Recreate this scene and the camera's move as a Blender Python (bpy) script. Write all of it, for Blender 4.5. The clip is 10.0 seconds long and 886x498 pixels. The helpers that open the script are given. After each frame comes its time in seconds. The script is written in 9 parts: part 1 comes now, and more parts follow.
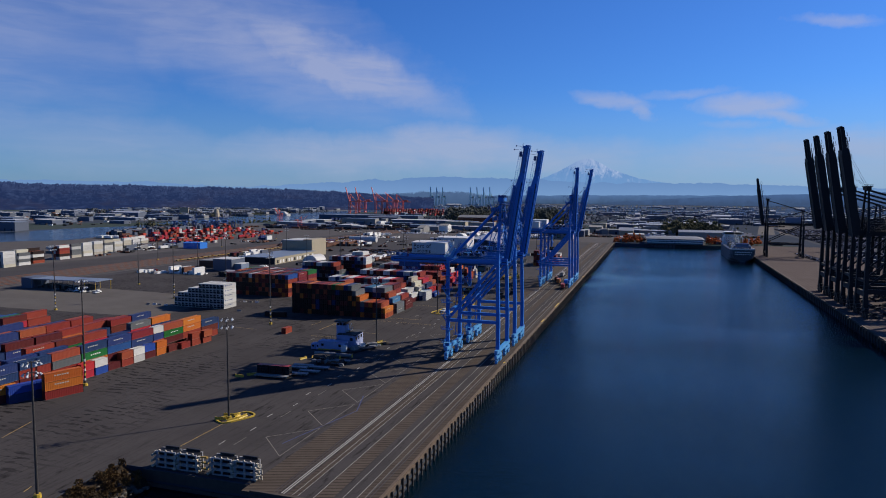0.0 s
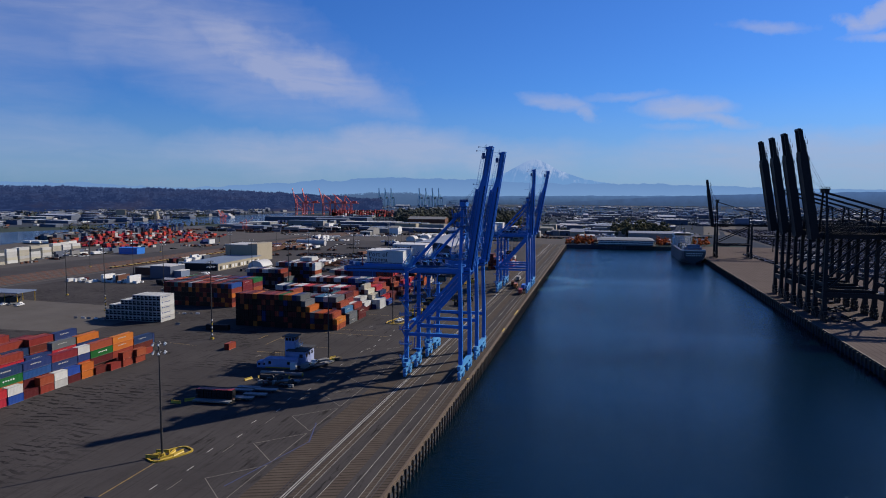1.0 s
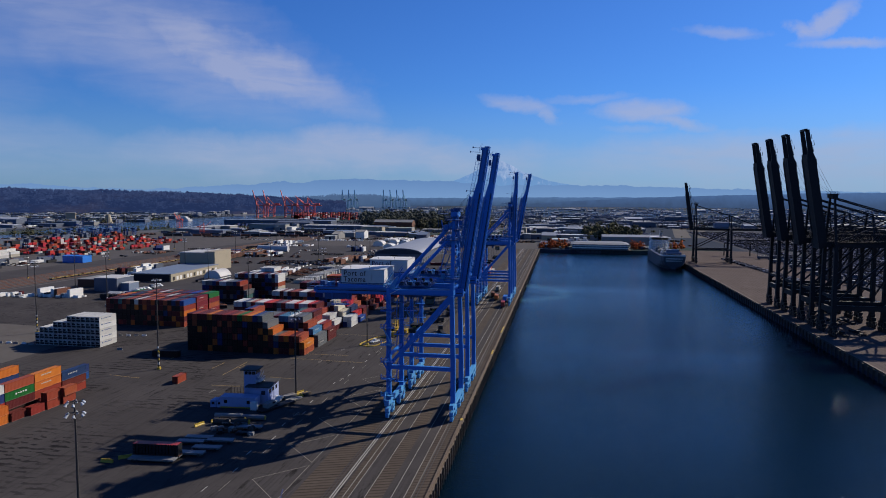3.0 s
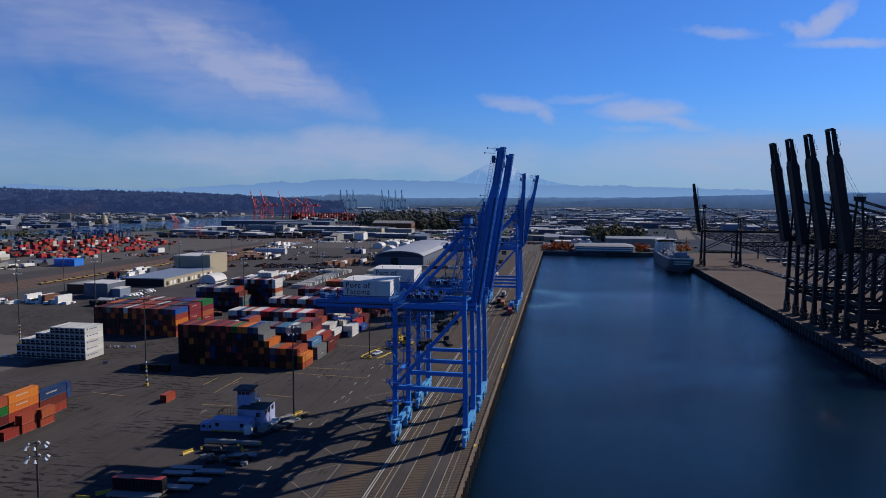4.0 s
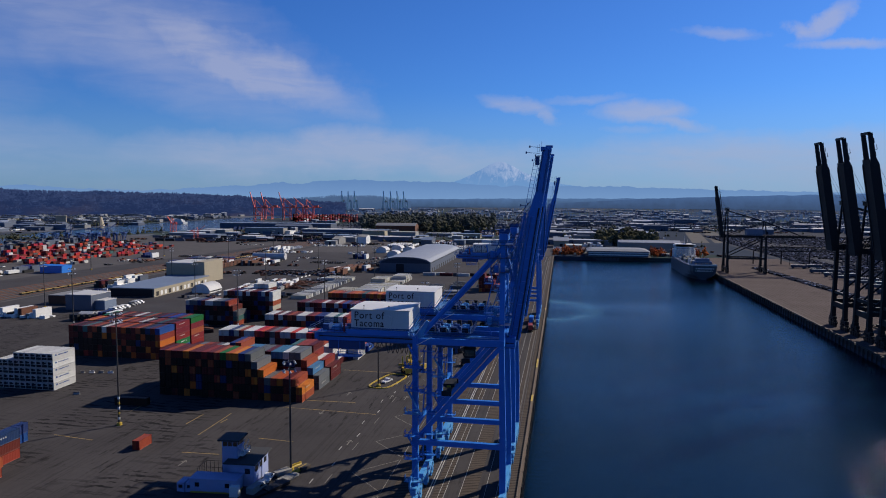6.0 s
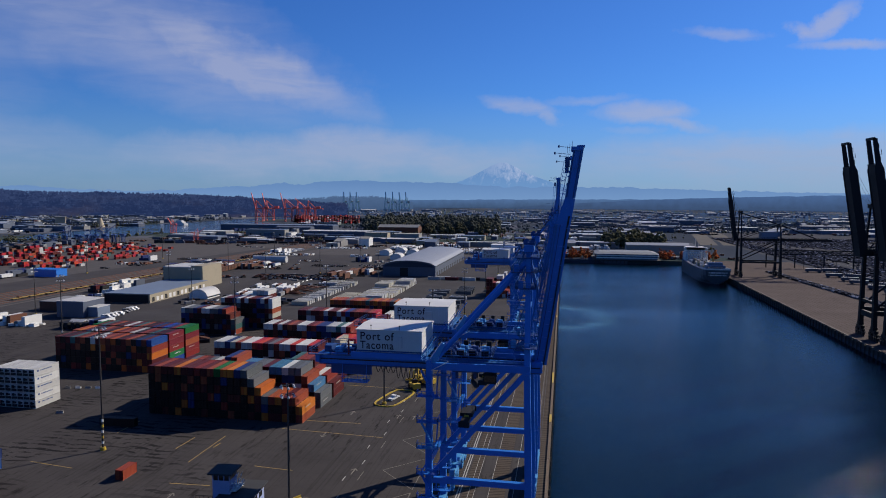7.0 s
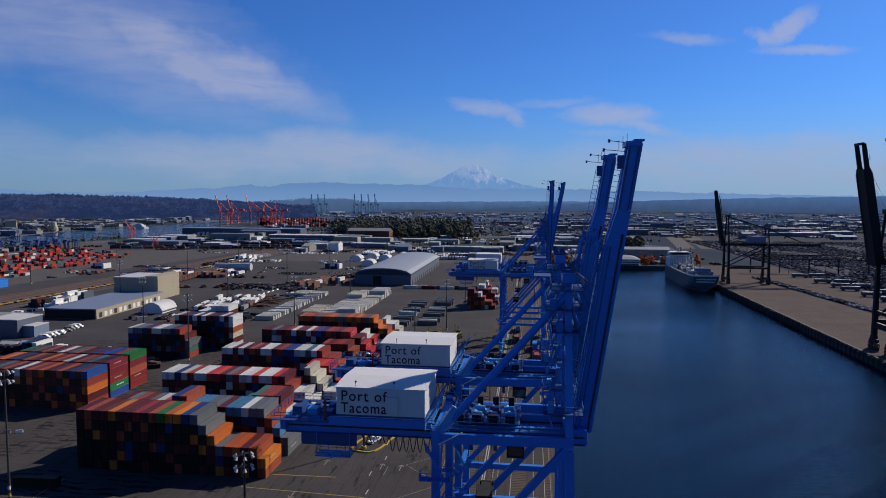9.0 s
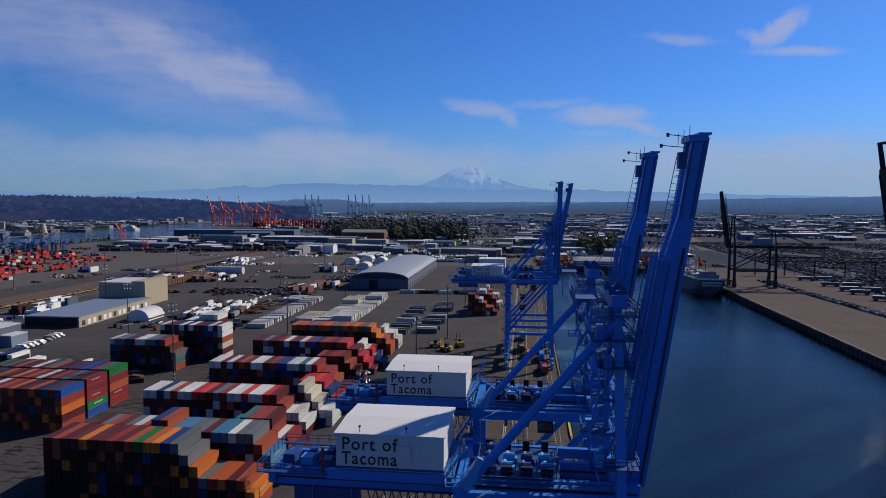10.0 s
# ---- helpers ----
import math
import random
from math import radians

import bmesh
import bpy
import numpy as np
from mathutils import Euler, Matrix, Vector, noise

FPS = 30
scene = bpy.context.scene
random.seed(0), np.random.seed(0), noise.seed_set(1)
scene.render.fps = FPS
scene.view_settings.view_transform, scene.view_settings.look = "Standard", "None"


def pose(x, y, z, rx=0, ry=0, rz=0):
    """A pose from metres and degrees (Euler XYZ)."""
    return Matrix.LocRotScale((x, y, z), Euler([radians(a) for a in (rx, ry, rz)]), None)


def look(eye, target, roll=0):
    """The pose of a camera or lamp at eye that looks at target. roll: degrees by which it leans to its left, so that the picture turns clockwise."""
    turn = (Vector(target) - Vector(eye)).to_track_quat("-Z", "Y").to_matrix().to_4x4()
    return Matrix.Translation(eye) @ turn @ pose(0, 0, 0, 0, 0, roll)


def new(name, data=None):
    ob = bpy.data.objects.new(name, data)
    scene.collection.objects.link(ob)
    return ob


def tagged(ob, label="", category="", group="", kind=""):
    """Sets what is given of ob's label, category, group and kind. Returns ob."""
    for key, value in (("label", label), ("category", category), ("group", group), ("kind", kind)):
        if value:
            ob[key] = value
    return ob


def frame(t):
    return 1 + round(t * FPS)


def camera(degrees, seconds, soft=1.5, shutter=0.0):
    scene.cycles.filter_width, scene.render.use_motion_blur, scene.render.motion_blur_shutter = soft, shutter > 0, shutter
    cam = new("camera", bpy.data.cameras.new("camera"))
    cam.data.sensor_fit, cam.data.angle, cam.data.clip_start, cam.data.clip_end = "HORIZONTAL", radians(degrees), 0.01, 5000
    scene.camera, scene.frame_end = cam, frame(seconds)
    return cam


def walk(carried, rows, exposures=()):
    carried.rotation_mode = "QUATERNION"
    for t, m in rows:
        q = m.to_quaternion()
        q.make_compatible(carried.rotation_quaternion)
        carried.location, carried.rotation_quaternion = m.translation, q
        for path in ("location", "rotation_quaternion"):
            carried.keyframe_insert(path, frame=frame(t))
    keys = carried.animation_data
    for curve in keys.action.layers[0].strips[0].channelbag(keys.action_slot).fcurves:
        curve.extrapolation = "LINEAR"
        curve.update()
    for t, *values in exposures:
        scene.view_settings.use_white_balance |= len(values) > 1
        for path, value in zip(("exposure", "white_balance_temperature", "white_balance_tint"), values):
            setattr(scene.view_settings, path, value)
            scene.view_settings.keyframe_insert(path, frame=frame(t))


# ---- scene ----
cam = camera(66.6, 10.0, soft=1.0)
EXPOSURE = 0.34
METRES, EYE, TILT, LEAN, TURN = 195.0, 68.5, 0.0, 0.0, 17.6
ROWS = [
    (0.0, 0.0, 0.0, 0.0, 0.03, -4.7, -0.33),
    (0.5, -0.0087, 0.0511, 0.0043, -1.47, -4.68, -0.3),
    (1.0, -0.0185, 0.1007, 0.0074, -4.37, -4.63, -0.24),
    (1.5, -0.0272, 0.1511, 0.0098, -5.84, -4.59, -0.23),
    (2.0, -0.0344, 0.2009, 0.0125, -6.76, -4.55, -0.2),
    (2.5, -0.0403, 0.2511, 0.0153, -7.26, -4.51, -0.2),
    (4.0, -0.0528, 0.3988, 0.0268, -7.66, -4.51, -0.2),
    (4.5, -0.0557, 0.4488, 0.0296, -7.69, -4.5, -0.2),
    (5.0, -0.0583, 0.4988, 0.0328, -7.69, -4.5, -0.21),
    (5.5, -0.0615, 0.5493, 0.0352, -7.67, -4.48, -0.2),
    (7.0, -0.0686, 0.6962, 0.0441, -7.44, -4.4, -0.22),
    (7.5, -0.0711, 0.7456, 0.0461, -7.52, -4.36, -0.22),
    (8.0, -0.0734, 0.7953, 0.0477, -8.47, -4.32, -0.2),
    (8.5, -0.0756, 0.8448, 0.0495, -9.46, -4.27, -0.18),
    (9.0, -0.0772, 0.8936, 0.0521, -10.12, -4.24, -0.18),
    (9.5, -0.0784, 0.9433, 0.0542, -10.48, -4.2, -0.16),
    (10.0, -0.079, 0.9938, 0.056, -10.63, -4.19, -0.13),
]
walk(cam, [(t, pose(0, 0, EYE, TILT, LEAN, TURN) @ pose(METRES * x, METRES * y, METRES * z, 90 + pitch, roll, yaw)) for t, x, y, z, yaw, pitch, roll in ROWS], [(0.0, EXPOSURE), (4.0, EXPOSURE - 0.02), (10.0, EXPOSURE - 0.09)])


# ---- world, sun ----
SUN_AZ, SUN_EL = math.atan2(0.69, 0.72), radians(32.5)   # azimuth from +y towards +x


def nd(tree, kind, **values):
    n = tree.nodes.new(kind)
    for key, value in values.items():
        n.inputs[key].default_value = value
    return n


def mth(tree, op, a, b=None, clamp=False):
    n = tree.nodes.new("ShaderNodeMath")
    n.operation, n.use_clamp = op, clamp
    for i, v in enumerate((a, b)):
        if v is None:
            continue
        if hasattr(v, "is_linked"):
            tree.links.new(v, n.inputs[i])
        else:
            n.inputs[i].default_value = v
    return n.outputs[0]


def mixc(tree, fac, a, b, mode="MIX"):
    n = tree.nodes.new("ShaderNodeMix")
    n.data_type, n.blend_type = "RGBA", mode
    for key, v in ((0, fac), (6, a), (7, b)):
        if hasattr(v, "is_linked"):
            tree.links.new(v, n.inputs[key])
        elif key == 0:
            n.inputs[0].default_value = v
        else:
            n.inputs[key].default_value = (*v, 1) if len(v) == 3 else v
    return n.outputs[2]


def build_world():
    w = bpy.data.worlds.new("sky")
    scene.world = w
    w.use_nodes = True
    t = w.node_tree
    t.nodes.clear()
    sky = t.nodes.new("ShaderNodeTexSky")
    sky.sky_type, sky.sun_disc = "NISHITA", False
    sky.sun_elevation, sky.sun_rotation = SUN_EL, SUN_AZ
    sky.air_density, sky.dust_density, sky.ozone_density = 1.0, 0.3, 3.0
    tint = mixc(t, 1.0, sky.outputs[0], SKY_TINT, "MULTIPLY")
    co = t.nodes.new("ShaderNodeTexCoord")
    sep = t.nodes.new("ShaderNodeSeparateXYZ")
    t.links.new(co.outputs["Generated"], sep.inputs[0])
    x, y, z = sep.outputs
    az = mth(t, "MULTIPLY", mth(t, "ARCTAN2", x, y), 57.29578)     # degrees, to the right of +y
    el = mth(t, "MULTIPLY", mth(t, "ARCSINE", z), 57.29578)
    warp = nd(t, "ShaderNodeTexNoise", Scale=9.0, Detail=6.0, Roughness=0.62)
    t.links.new(co.outputs["Generated"], warp.inputs["Vector"])
    wsep = t.nodes.new("ShaderNodeSeparateColor")
    t.links.new(warp.outputs["Color"], wsep.inputs[0])
    curl = nd(t, "ShaderNodeTexNoise", Scale=26.0, Detail=7.0, Roughness=0.66)
    t.links.new(co.outputs["Generated"], curl.inputs["Vector"])
    csep = t.nodes.new("ShaderNodeSeparateColor")
    t.links.new(curl.outputs["Color"], csep.inputs[0])

    def bent(base, a, b, wide):
        return mth(t, "ADD", base, mth(t, "MULTIPLY", mth(t, "SUBTRACT", (a if wide > 2 else b), 0.5), wide))

    big_warp = bent(az, wsep.outputs[0], csep.outputs[0], 9.0), bent(el, wsep.outputs[1], csep.outputs[1], 3.4)
    small_warp = bent(az, csep.outputs[0], csep.outputs[0], 3.6), bent(el, csep.outputs[1], csep.outputs[1], 1.0)
    comb = t.nodes.new("ShaderNodeCombineXYZ")
    t.links.new(az, comb.inputs[0])
    t.links.new(el, comb.inputs[1])

    def streaks(scale, stretch, lean, detail, lo, hi):
        m = t.nodes.new("ShaderNodeMapping")
        m.inputs["Rotation"].default_value = (0, 0, radians(lean))
        m.inputs["Scale"].default_value = (scale, scale * stretch, 1)
        t.links.new(comb.outputs[0], m.inputs[0])
        n = nd(t, "ShaderNodeTexNoise", Scale=1.0, Detail=detail, Roughness=0.55, Distortion=0.6)
        t.links.new(m.outputs[0], n.inputs["Vector"])
        r = t.nodes.new("ShaderNodeMapRange")
        r.interpolation_type = "SMOOTHSTEP"
        r.inputs["From Min"].default_value, r.inputs["From Max"].default_value = lo, hi
        t.links.new(n.outputs[0], r.inputs[0])
        return r.outputs[0]

    def blob(a0, e0, ra, re, lean=0.0, power=1.0):
        waz, wel = big_warp if ra > 9.5 else small_warp
        da, de = mth(t, "SUBTRACT", waz, a0), mth(t, "SUBTRACT", wel, e0)
        c, s = math.cos(radians(lean)), math.sin(radians(lean))
        u = mth(t, "ADD", mth(t, "MULTIPLY", da, c / ra), mth(t, "MULTIPLY", de, s / ra))
        v = mth(t, "ADD", mth(t, "MULTIPLY", da, -s / re), mth(t, "MULTIPLY", de, c / re))
        q = mth(t, "ADD", mth(t, "MULTIPLY", u, u), mth(t, "MULTIPLY", v, v))
        return mth(t, "POWER", mth(t, "SUBTRACT", 1.0, q, True), power)

    big = streaks(0.055, 4.0, 17, 4.0, 0.25, 0.70)
    fine = streaks(0.22, 5.0, 14, 9.0, 0.30, 0.72)
    wisp = mth(t, "ADD", mth(t, "MULTIPLY", big, 0.62), mth(t, "MULTIPLY", fine, 0.38))
    cover = None
    for args, gain in CLOUDS:
        b = mth(t, "MULTIPLY", blob(*args), gain)
        cover = b if cover is None else mth(t, "MAXIMUM", cover, b)
    cover = mth(t, "SUBTRACT", mth(t, "MULTIPLY", cover, mth(t, "ADD", mth(t, "MULTIPLY", wisp, 0.95), 0.50)), 0.08, True)
    cover = mth(t, "MULTIPLY", cover, 0.64)
    cloudy = mixc(t, cover, tint, CLOUD_COLOUR)
    # pale haze just over the horizon
    hz = mth(t, "POWER", mth(t, "SUBTRACT", 1.0, mth(t, "DIVIDE", mth(t, "ABSOLUTE", el), 9.0), True), 1.6)
    # haze scatters the light forwards: brightest under the sun, faint away from it
    ahead = mth(t, "ADD", mth(t, "MULTIPLY", x, math.sin(SUN_AZ)), mth(t, "MULTIPLY", y, math.cos(SUN_AZ)))
    hz = mth(t, "MULTIPLY", hz, mth(t, "ADD", mth(t, "MULTIPLY", ahead, 0.52), 0.50))
    full = mixc(t, mth(t, "MULTIPLY", hz, 0.86), cloudy, HAZE_COLOUR)
    bg = nd(t, "ShaderNodeBackground", Strength=SKY_STRENGTH)
    t.links.new(full, bg.inputs[0])
    out = t.nodes.new("ShaderNodeOutputWorld")
    t.links.new(bg.outputs[0], out.inputs[0])


SKY_STRENGTH = 0.076
SKY_TINT = (0.24, 0.53, 1.08)
CLOUD_COLOUR = (4.5, 4.8, 6.5)
HAZE_COLOUR = (2.9, 4.1, 6.2)
# azimuth, elevation, radii, lean, softness; density
CLOUDS = [
    ((-38, 13.8, 25, 6.4, -17, 1.0), 0.66),
    ((-26, 10.6, 13, 3.0, -22, 1.3), 1.12),
    ((-56, 15.0, 26, 11, -8, 1.3), 0.58),
    ((-50, 8.4, 15, 4.0, -4, 1.2), 0.44),
    ((-46, 3.8, 22, 3.2, -7, 1.2), 0.42),
    ((-27, 3.2, 14, 2.4, 0, 1.4), 0.78),
    ((-18, 3.6, 13, 2.6, 2, 1.4), 0.98),
    ((-17, 4.4, 8.0, 0.65, 3, 1.5), 0.9),
    ((-9, 3.2, 12, 2.2, 0, 1.5), 0.9),
    ((6.0, 6.9, 5.0, 1.15, -1, 1.4), 1.15),
    ((8.6, 6.0, 4.6, 0.7, -14, 1.5), 0.8),
    ((1.2, 7.9, 6.0, 0.5, 2, 1.5), 0.5),
    ((-3.8, 7.6, 4.2, 0.9, -10, 1.4), 1.0),
    ((-1.8, 7.0, 2.2, 0.9, -34, 1.5), 0.8),
    ((5.5, 5.4, 3.2, 0.5, -2, 1.5), 0.45),
    ((19.2, 12.6, 2.9, 1.1, 33, 1.4), 1.1),
    ((17.6, 12.0, 1.8, 0.8, -30, 1.5), 0.8),
    ((20.4, 10.9, 4.6, 0.5, -4, 1.5), 1.0),
    ((12.0, 12.5, 4.0, 0.6, -8, 1.5), 0.75),
    ((18, 3.0, 24, 2.6, 0, 1.2), 1.1),
]
build_world()
sun = bpy.data.lights.new("sun", "SUN")
sun.energy, sun.angle, sun.color = 5.0, radians(0.55), (1.0, 0.90, 0.76)
sun_ob = new("sun", sun)
sv = Vector((math.sin(SUN_AZ) * math.cos(SUN_EL), math.cos(SUN_AZ) * math.cos(SUN_EL), math.sin(SUN_EL)))
sun_ob.matrix_world = look(sv * 400, (0, 0, 0))


# ---- materials ----
TONE = 0.62      # scales every material's base colours, balancing them against the strong sun


def material(name, base, rough=0.6, metal=0.0, other=None, scale=0.4, fine=6.0, bump=0.0, amount=0.5, spec=0.5, grime=0.0, jitter=0.0, bscale=None, islands=False):
    """Painted, mineral or metal surface: base mottled with other at two scales, with fine relief and dirt."""
    m = bpy.data.materials.new(name)
    m.use_nodes = True
    t = m.node_tree
    bs = t.nodes["Principled BSDF"]
    co = t.nodes.new("ShaderNodeTexCoord")
    geo = t.nodes.new("ShaderNodeNewGeometry")
    other = other or tuple(min(1, c * 0.72) for c in base)
    base, other = tuple(c * TONE for c in base), tuple(c * TONE for c in other)
    n1 = nd(t, "ShaderNodeTexNoise", Scale=scale, Detail=5.0, Roughness=0.6)
    n2 = nd(t, "ShaderNodeTexNoise", Scale=fine, Detail=4.0, Roughness=0.7)
    for n in (n1, n2):
        t.links.new(geo.outputs["Position"], n.inputs["Vector"])
    f = mth(t, "ADD", mth(t, "MULTIPLY", mth(t, "SUBTRACT", n1.outputs[0], 0.35), 1.6 * amount), mth(t, "MULTIPLY", mth(t, "SUBTRACT", n2.outputs[0], 0.4), 0.8 * amount), True)
    col = mixc(t, f, base, other)
    if jitter:
        rnd = geo.outputs["Random Per Island"] if islands else t.nodes.new("ShaderNodeObjectInfo").outputs["Random"]
        hsv = t.nodes.new("ShaderNodeHueSaturation")
        t.links.new(mth(t, "ADD", 1.0 - jitter, mth(t, "MULTIPLY", rnd, 2 * jitter)), hsv.inputs["Value"])
        t.links.new(mth(t, "ADD", 0.5 - 0.06 * jitter, mth(t, "MULTIPLY", rnd, 0.12 * jitter)), hsv.inputs["Hue"])
        t.links.new(col, hsv.inputs["Color"])
        col = hsv.outputs[0]
    if grime:
        n3 = nd(t, "ShaderNodeTexNoise", Scale=scale * 2.7, Detail=8.0, Roughness=0.75)
        t.links.new(geo.outputs["Position"], n3.inputs["Vector"])
        g = mth(t, "MULTIPLY", mth(t, "SUBTRACT", n3.outputs[0], 0.52), 6.0, True)
        col = mixc(t, mth(t, "MULTIPLY", g, grime), col, (0.055, 0.038, 0.028))
    t.links.new(col, bs.inputs["Base Color"])
    bs.inputs["Metallic"].default_value = metal
    bs.inputs["Specular IOR Level"].default_value = spec
    t.links.new(mth(t, "ADD", rough - 0.08, mth(t, "MULTIPLY", n2.outputs[0], 0.16)), bs.inputs["Roughness"])
    if bump:
        b = nd(t, "ShaderNodeBump", Strength=min(1.0, bump), Distance=0.05)
        src = n2
        if bscale:
            src = nd(t, "ShaderNodeTexNoise", Scale=bscale, Detail=3.0)
            t.links.new(geo.outputs["Position"], src.inputs["Vector"])
        t.links.new(src.outputs[0], b.inputs["Height"])
        t.links.new(b.outputs[0], bs.inputs["Normal"])
    return m


def tree_of(m):
    return m.node_tree, m.node_tree.nodes["Principled BSDF"]


def ribbed(m, axis, pitch, depth=0.6):
    """Adds trapezoid corrugation along an object axis (0 x, 1 y, 2: along x and y both)."""
    t, bs = tree_of(m)
    co = t.nodes.new("ShaderNodeTexCoord")
    sep = t.nodes.new("ShaderNodeSeparateXYZ")
    t.links.new(co.outputs["Object"], sep.inputs[0])
    src = sep.outputs[axis] if axis < 2 else mth(t, "ADD", sep.outputs[0], sep.outputs[1])
    w = mth(t, "SINE", mth(t, "MULTIPLY", src, 6.28318 / pitch))
    w = mth(t, "MULTIPLY", mth(t, "ADD", mth(t, "MULTIPLY", w, 2.0), 1.0), 0.5, True)
    b = nd(t, "ShaderNodeBump", Strength=depth, Distance=0.04)
    t.links.new(w, b.inputs["Height"])
    t.links.new(b.outputs[0], bs.inputs["Normal"])
    return m


M = {}
M["asphalt"] = material("asphalt", (0.064, 0.0585, 0.0595), 0.9, other=(0.110, 0.101, 0.101), scale=0.035, fine=0.9, bump=0.3, amount=0.9, spec=0.06)
M["far_apron"] = material("far_apron", (0.155, 0.130, 0.124), 0.9, other=(0.215, 0.182, 0.172), scale=0.05, fine=1.0, amount=0.9, spec=0.0, grime=0.3)
M["concrete_ground"] = material("concrete_ground", (0.128, 0.118, 0.112), 0.92, other=(0.182, 0.168, 0.158), scale=0.05, fine=0.9, amount=0.9, spec=0.05, grime=0.25)
M["concrete"] = material("concrete", (0.30, 0.29, 0.27), 0.88, other=(0.42, 0.40, 0.37), scale=0.5, fine=5, bump=0.2, grime=0.2)
M["rail_timber"] = material("rail_timber", (0.165, 0.112, 0.074), 0.9, other=(0.085, 0.060, 0.044), scale=0.5, fine=4, bump=0.4, grime=0.3, amount=0.9)
M["timber"] = material("timber", (0.055, 0.042, 0.034), 0.85, other=(0.14, 0.11, 0.085), scale=0.6, fine=5, bump=0.4, grime=0.4)
M["white_line"] = material("white_line", (0.50, 0.48, 0.44), 0.7, other=(0.26, 0.25, 0.23), scale=0.5, fine=3, amount=0.8)
M["faded_line"] = material("faded_line", (0.26, 0.23, 0.19), 0.8, other=(0.13, 0.12, 0.11), scale=0.4, fine=2, amount=1.0)
M["yellow_line"] = material("yellow_line", (0.42, 0.27, 0.05), 0.75, other=(0.22, 0.15, 0.06), scale=0.4, fine=3, amount=0.9)
M["yellow"] = material("yellow", (0.66, 0.45, 0.035), 0.55, other=(0.46, 0.29, 0.03), scale=0.8, fine=5, grime=0.25)
M["black"] = material("black", (0.015, 0.015, 0.016), 0.6)
M["blue_steel"] = material("blue_steel", (0.020, 0.232, 0.82), 0.42, other=(0.014, 0.18, 0.68), scale=0.25, fine=3, grime=0.10, amount=0.7)
M["pale_blue_steel"] = material("pale_blue_steel", (0.10, 0.42, 0.86), 0.42, other=(0.05, 0.30, 0.70), scale=0.4, fine=3, grime=0.25, amount=0.7)
M["rail_blue"] = material("rail_blue", (0.022, 0.18, 0.52), 0.45, other=(0.02, 0.17, 0.5), scale=0.4, fine=3, grime=0.15)
M["deep_blue_steel"] = material("deep_blue_steel", (0.008, 0.065, 0.26), 0.5, other=(0.008, 0.035, 0.2), scale=0.4, fine=3, grime=0.3)
M["dark_steel"] = material("dark_steel", (0.012, 0.013, 0.017), 0.6, other=(0.020, 0.020, 0.025), scale=0.4, fine=3, spec=0.25)
M["grey_steel"] = material("grey_steel", (0.24, 0.25, 0.27), 0.5, metal=0.3, other=(0.16, 0.16, 0.17), scale=0.6, fine=4, grime=0.2)
M["pole_steel"] = material("pole_steel", (0.045, 0.040, 0.038), 0.55, other=(0.07, 0.062, 0.055), scale=0.6, fine=4)
M["house_white"] = ribbed(material("house_white", (0.80, 0.80, 0.80), 0.55, other=(0.66, 0.66, 0.67), scale=0.3, fine=3, grime=0.06), 0, 0.42, 0.35)
M["white_paint"] = material("white_paint", (0.92, 0.92, 0.90), 0.5, other=(0.74, 0.74, 0.72), scale=0.4, fine=4, grime=0.08)
M["faded_mark"] = material("faded_mark", (0.52, 0.50, 0.46), 0.6, other=(0.36, 0.34, 0.32), scale=1.0, fine=5)
M["lamp_glass"] = material("lamp_glass", (0.72, 0.75, 0.78), 0.2, spec=0.8)
M["glass"] = material("glass", (0.015, 0.02, 0.028), 0.08, spec=0.9)
M["lettering"] = material("lettering", (0.060, 0.016, 0.034), 0.6)
M["red_paint"] = material("red_paint", (0.42, 0.035, 0.025), 0.5, other=(0.3, 0.025, 0.02), scale=0.5, fine=4, grime=0.15)
M["orange_paint"] = material("orange_paint", (0.62, 0.17, 0.02), 0.5, other=(0.45, 0.12, 0.02), scale=0.5, fine=4, grime=0.15)
M["rubber"] = material("rubber", (0.02, 0.02, 0.02), 0.85)
M["rust"] = material("rust", (0.17, 0.055, 0.025), 0.85, other=(0.085, 0.03, 0.018), scale=0.7, fine=5, bump=0.3)
M["roof_white"] = material("roof_white", (0.66, 0.66, 0.66), 0.6, other=(0.47, 0.47, 0.48), scale=0.05, fine=0.6, grime=0.25, spec=0.3)
M["roof_grey"] = ribbed(material("roof_grey", (0.36, 0.38, 0.42), 0.5, other=(0.26, 0.28, 0.31), scale=0.08, fine=1.0, grime=0.12), 1, 1.2, 0.3)
M["roof_bluegrey"] = ribbed(material("roof_bluegrey", (0.21, 0.27, 0.38), 0.6, other=(0.15, 0.20, 0.30), scale=0.08, fine=1.0, grime=0.15, spec=0.25), 1, 1.5, 0.3)
M["wall_slate"] = ribbed(material("wall_slate", (0.115, 0.140, 0.20), 0.6, other=(0.085, 0.105, 0.155), scale=0.1, fine=1.5, grime=0.15, spec=0.25), 2, 0.9, 0.4)
M["wall_cream"] = ribbed(material("wall_cream", (0.44, 0.38, 0.27), 0.7, other=(0.34, 0.29, 0.2), scale=0.1, fine=1.5, grime=0.15), 2, 0.9, 0.35)
M["wall_grey"] = material("wall_grey", (0.27, 0.27, 0.27), 0.7, other=(0.18, 0.18, 0.18), scale=0.1, fine=1.0, grime=0.1)
# far shed colours tinted blue: air haze put into the paint
M["hazed_wall"] = material("hazed_wall", (0.17, 0.20, 0.27), 0.7, other=(0.12, 0.145, 0.20), scale=0.05, fine=0.5, spec=0.1)
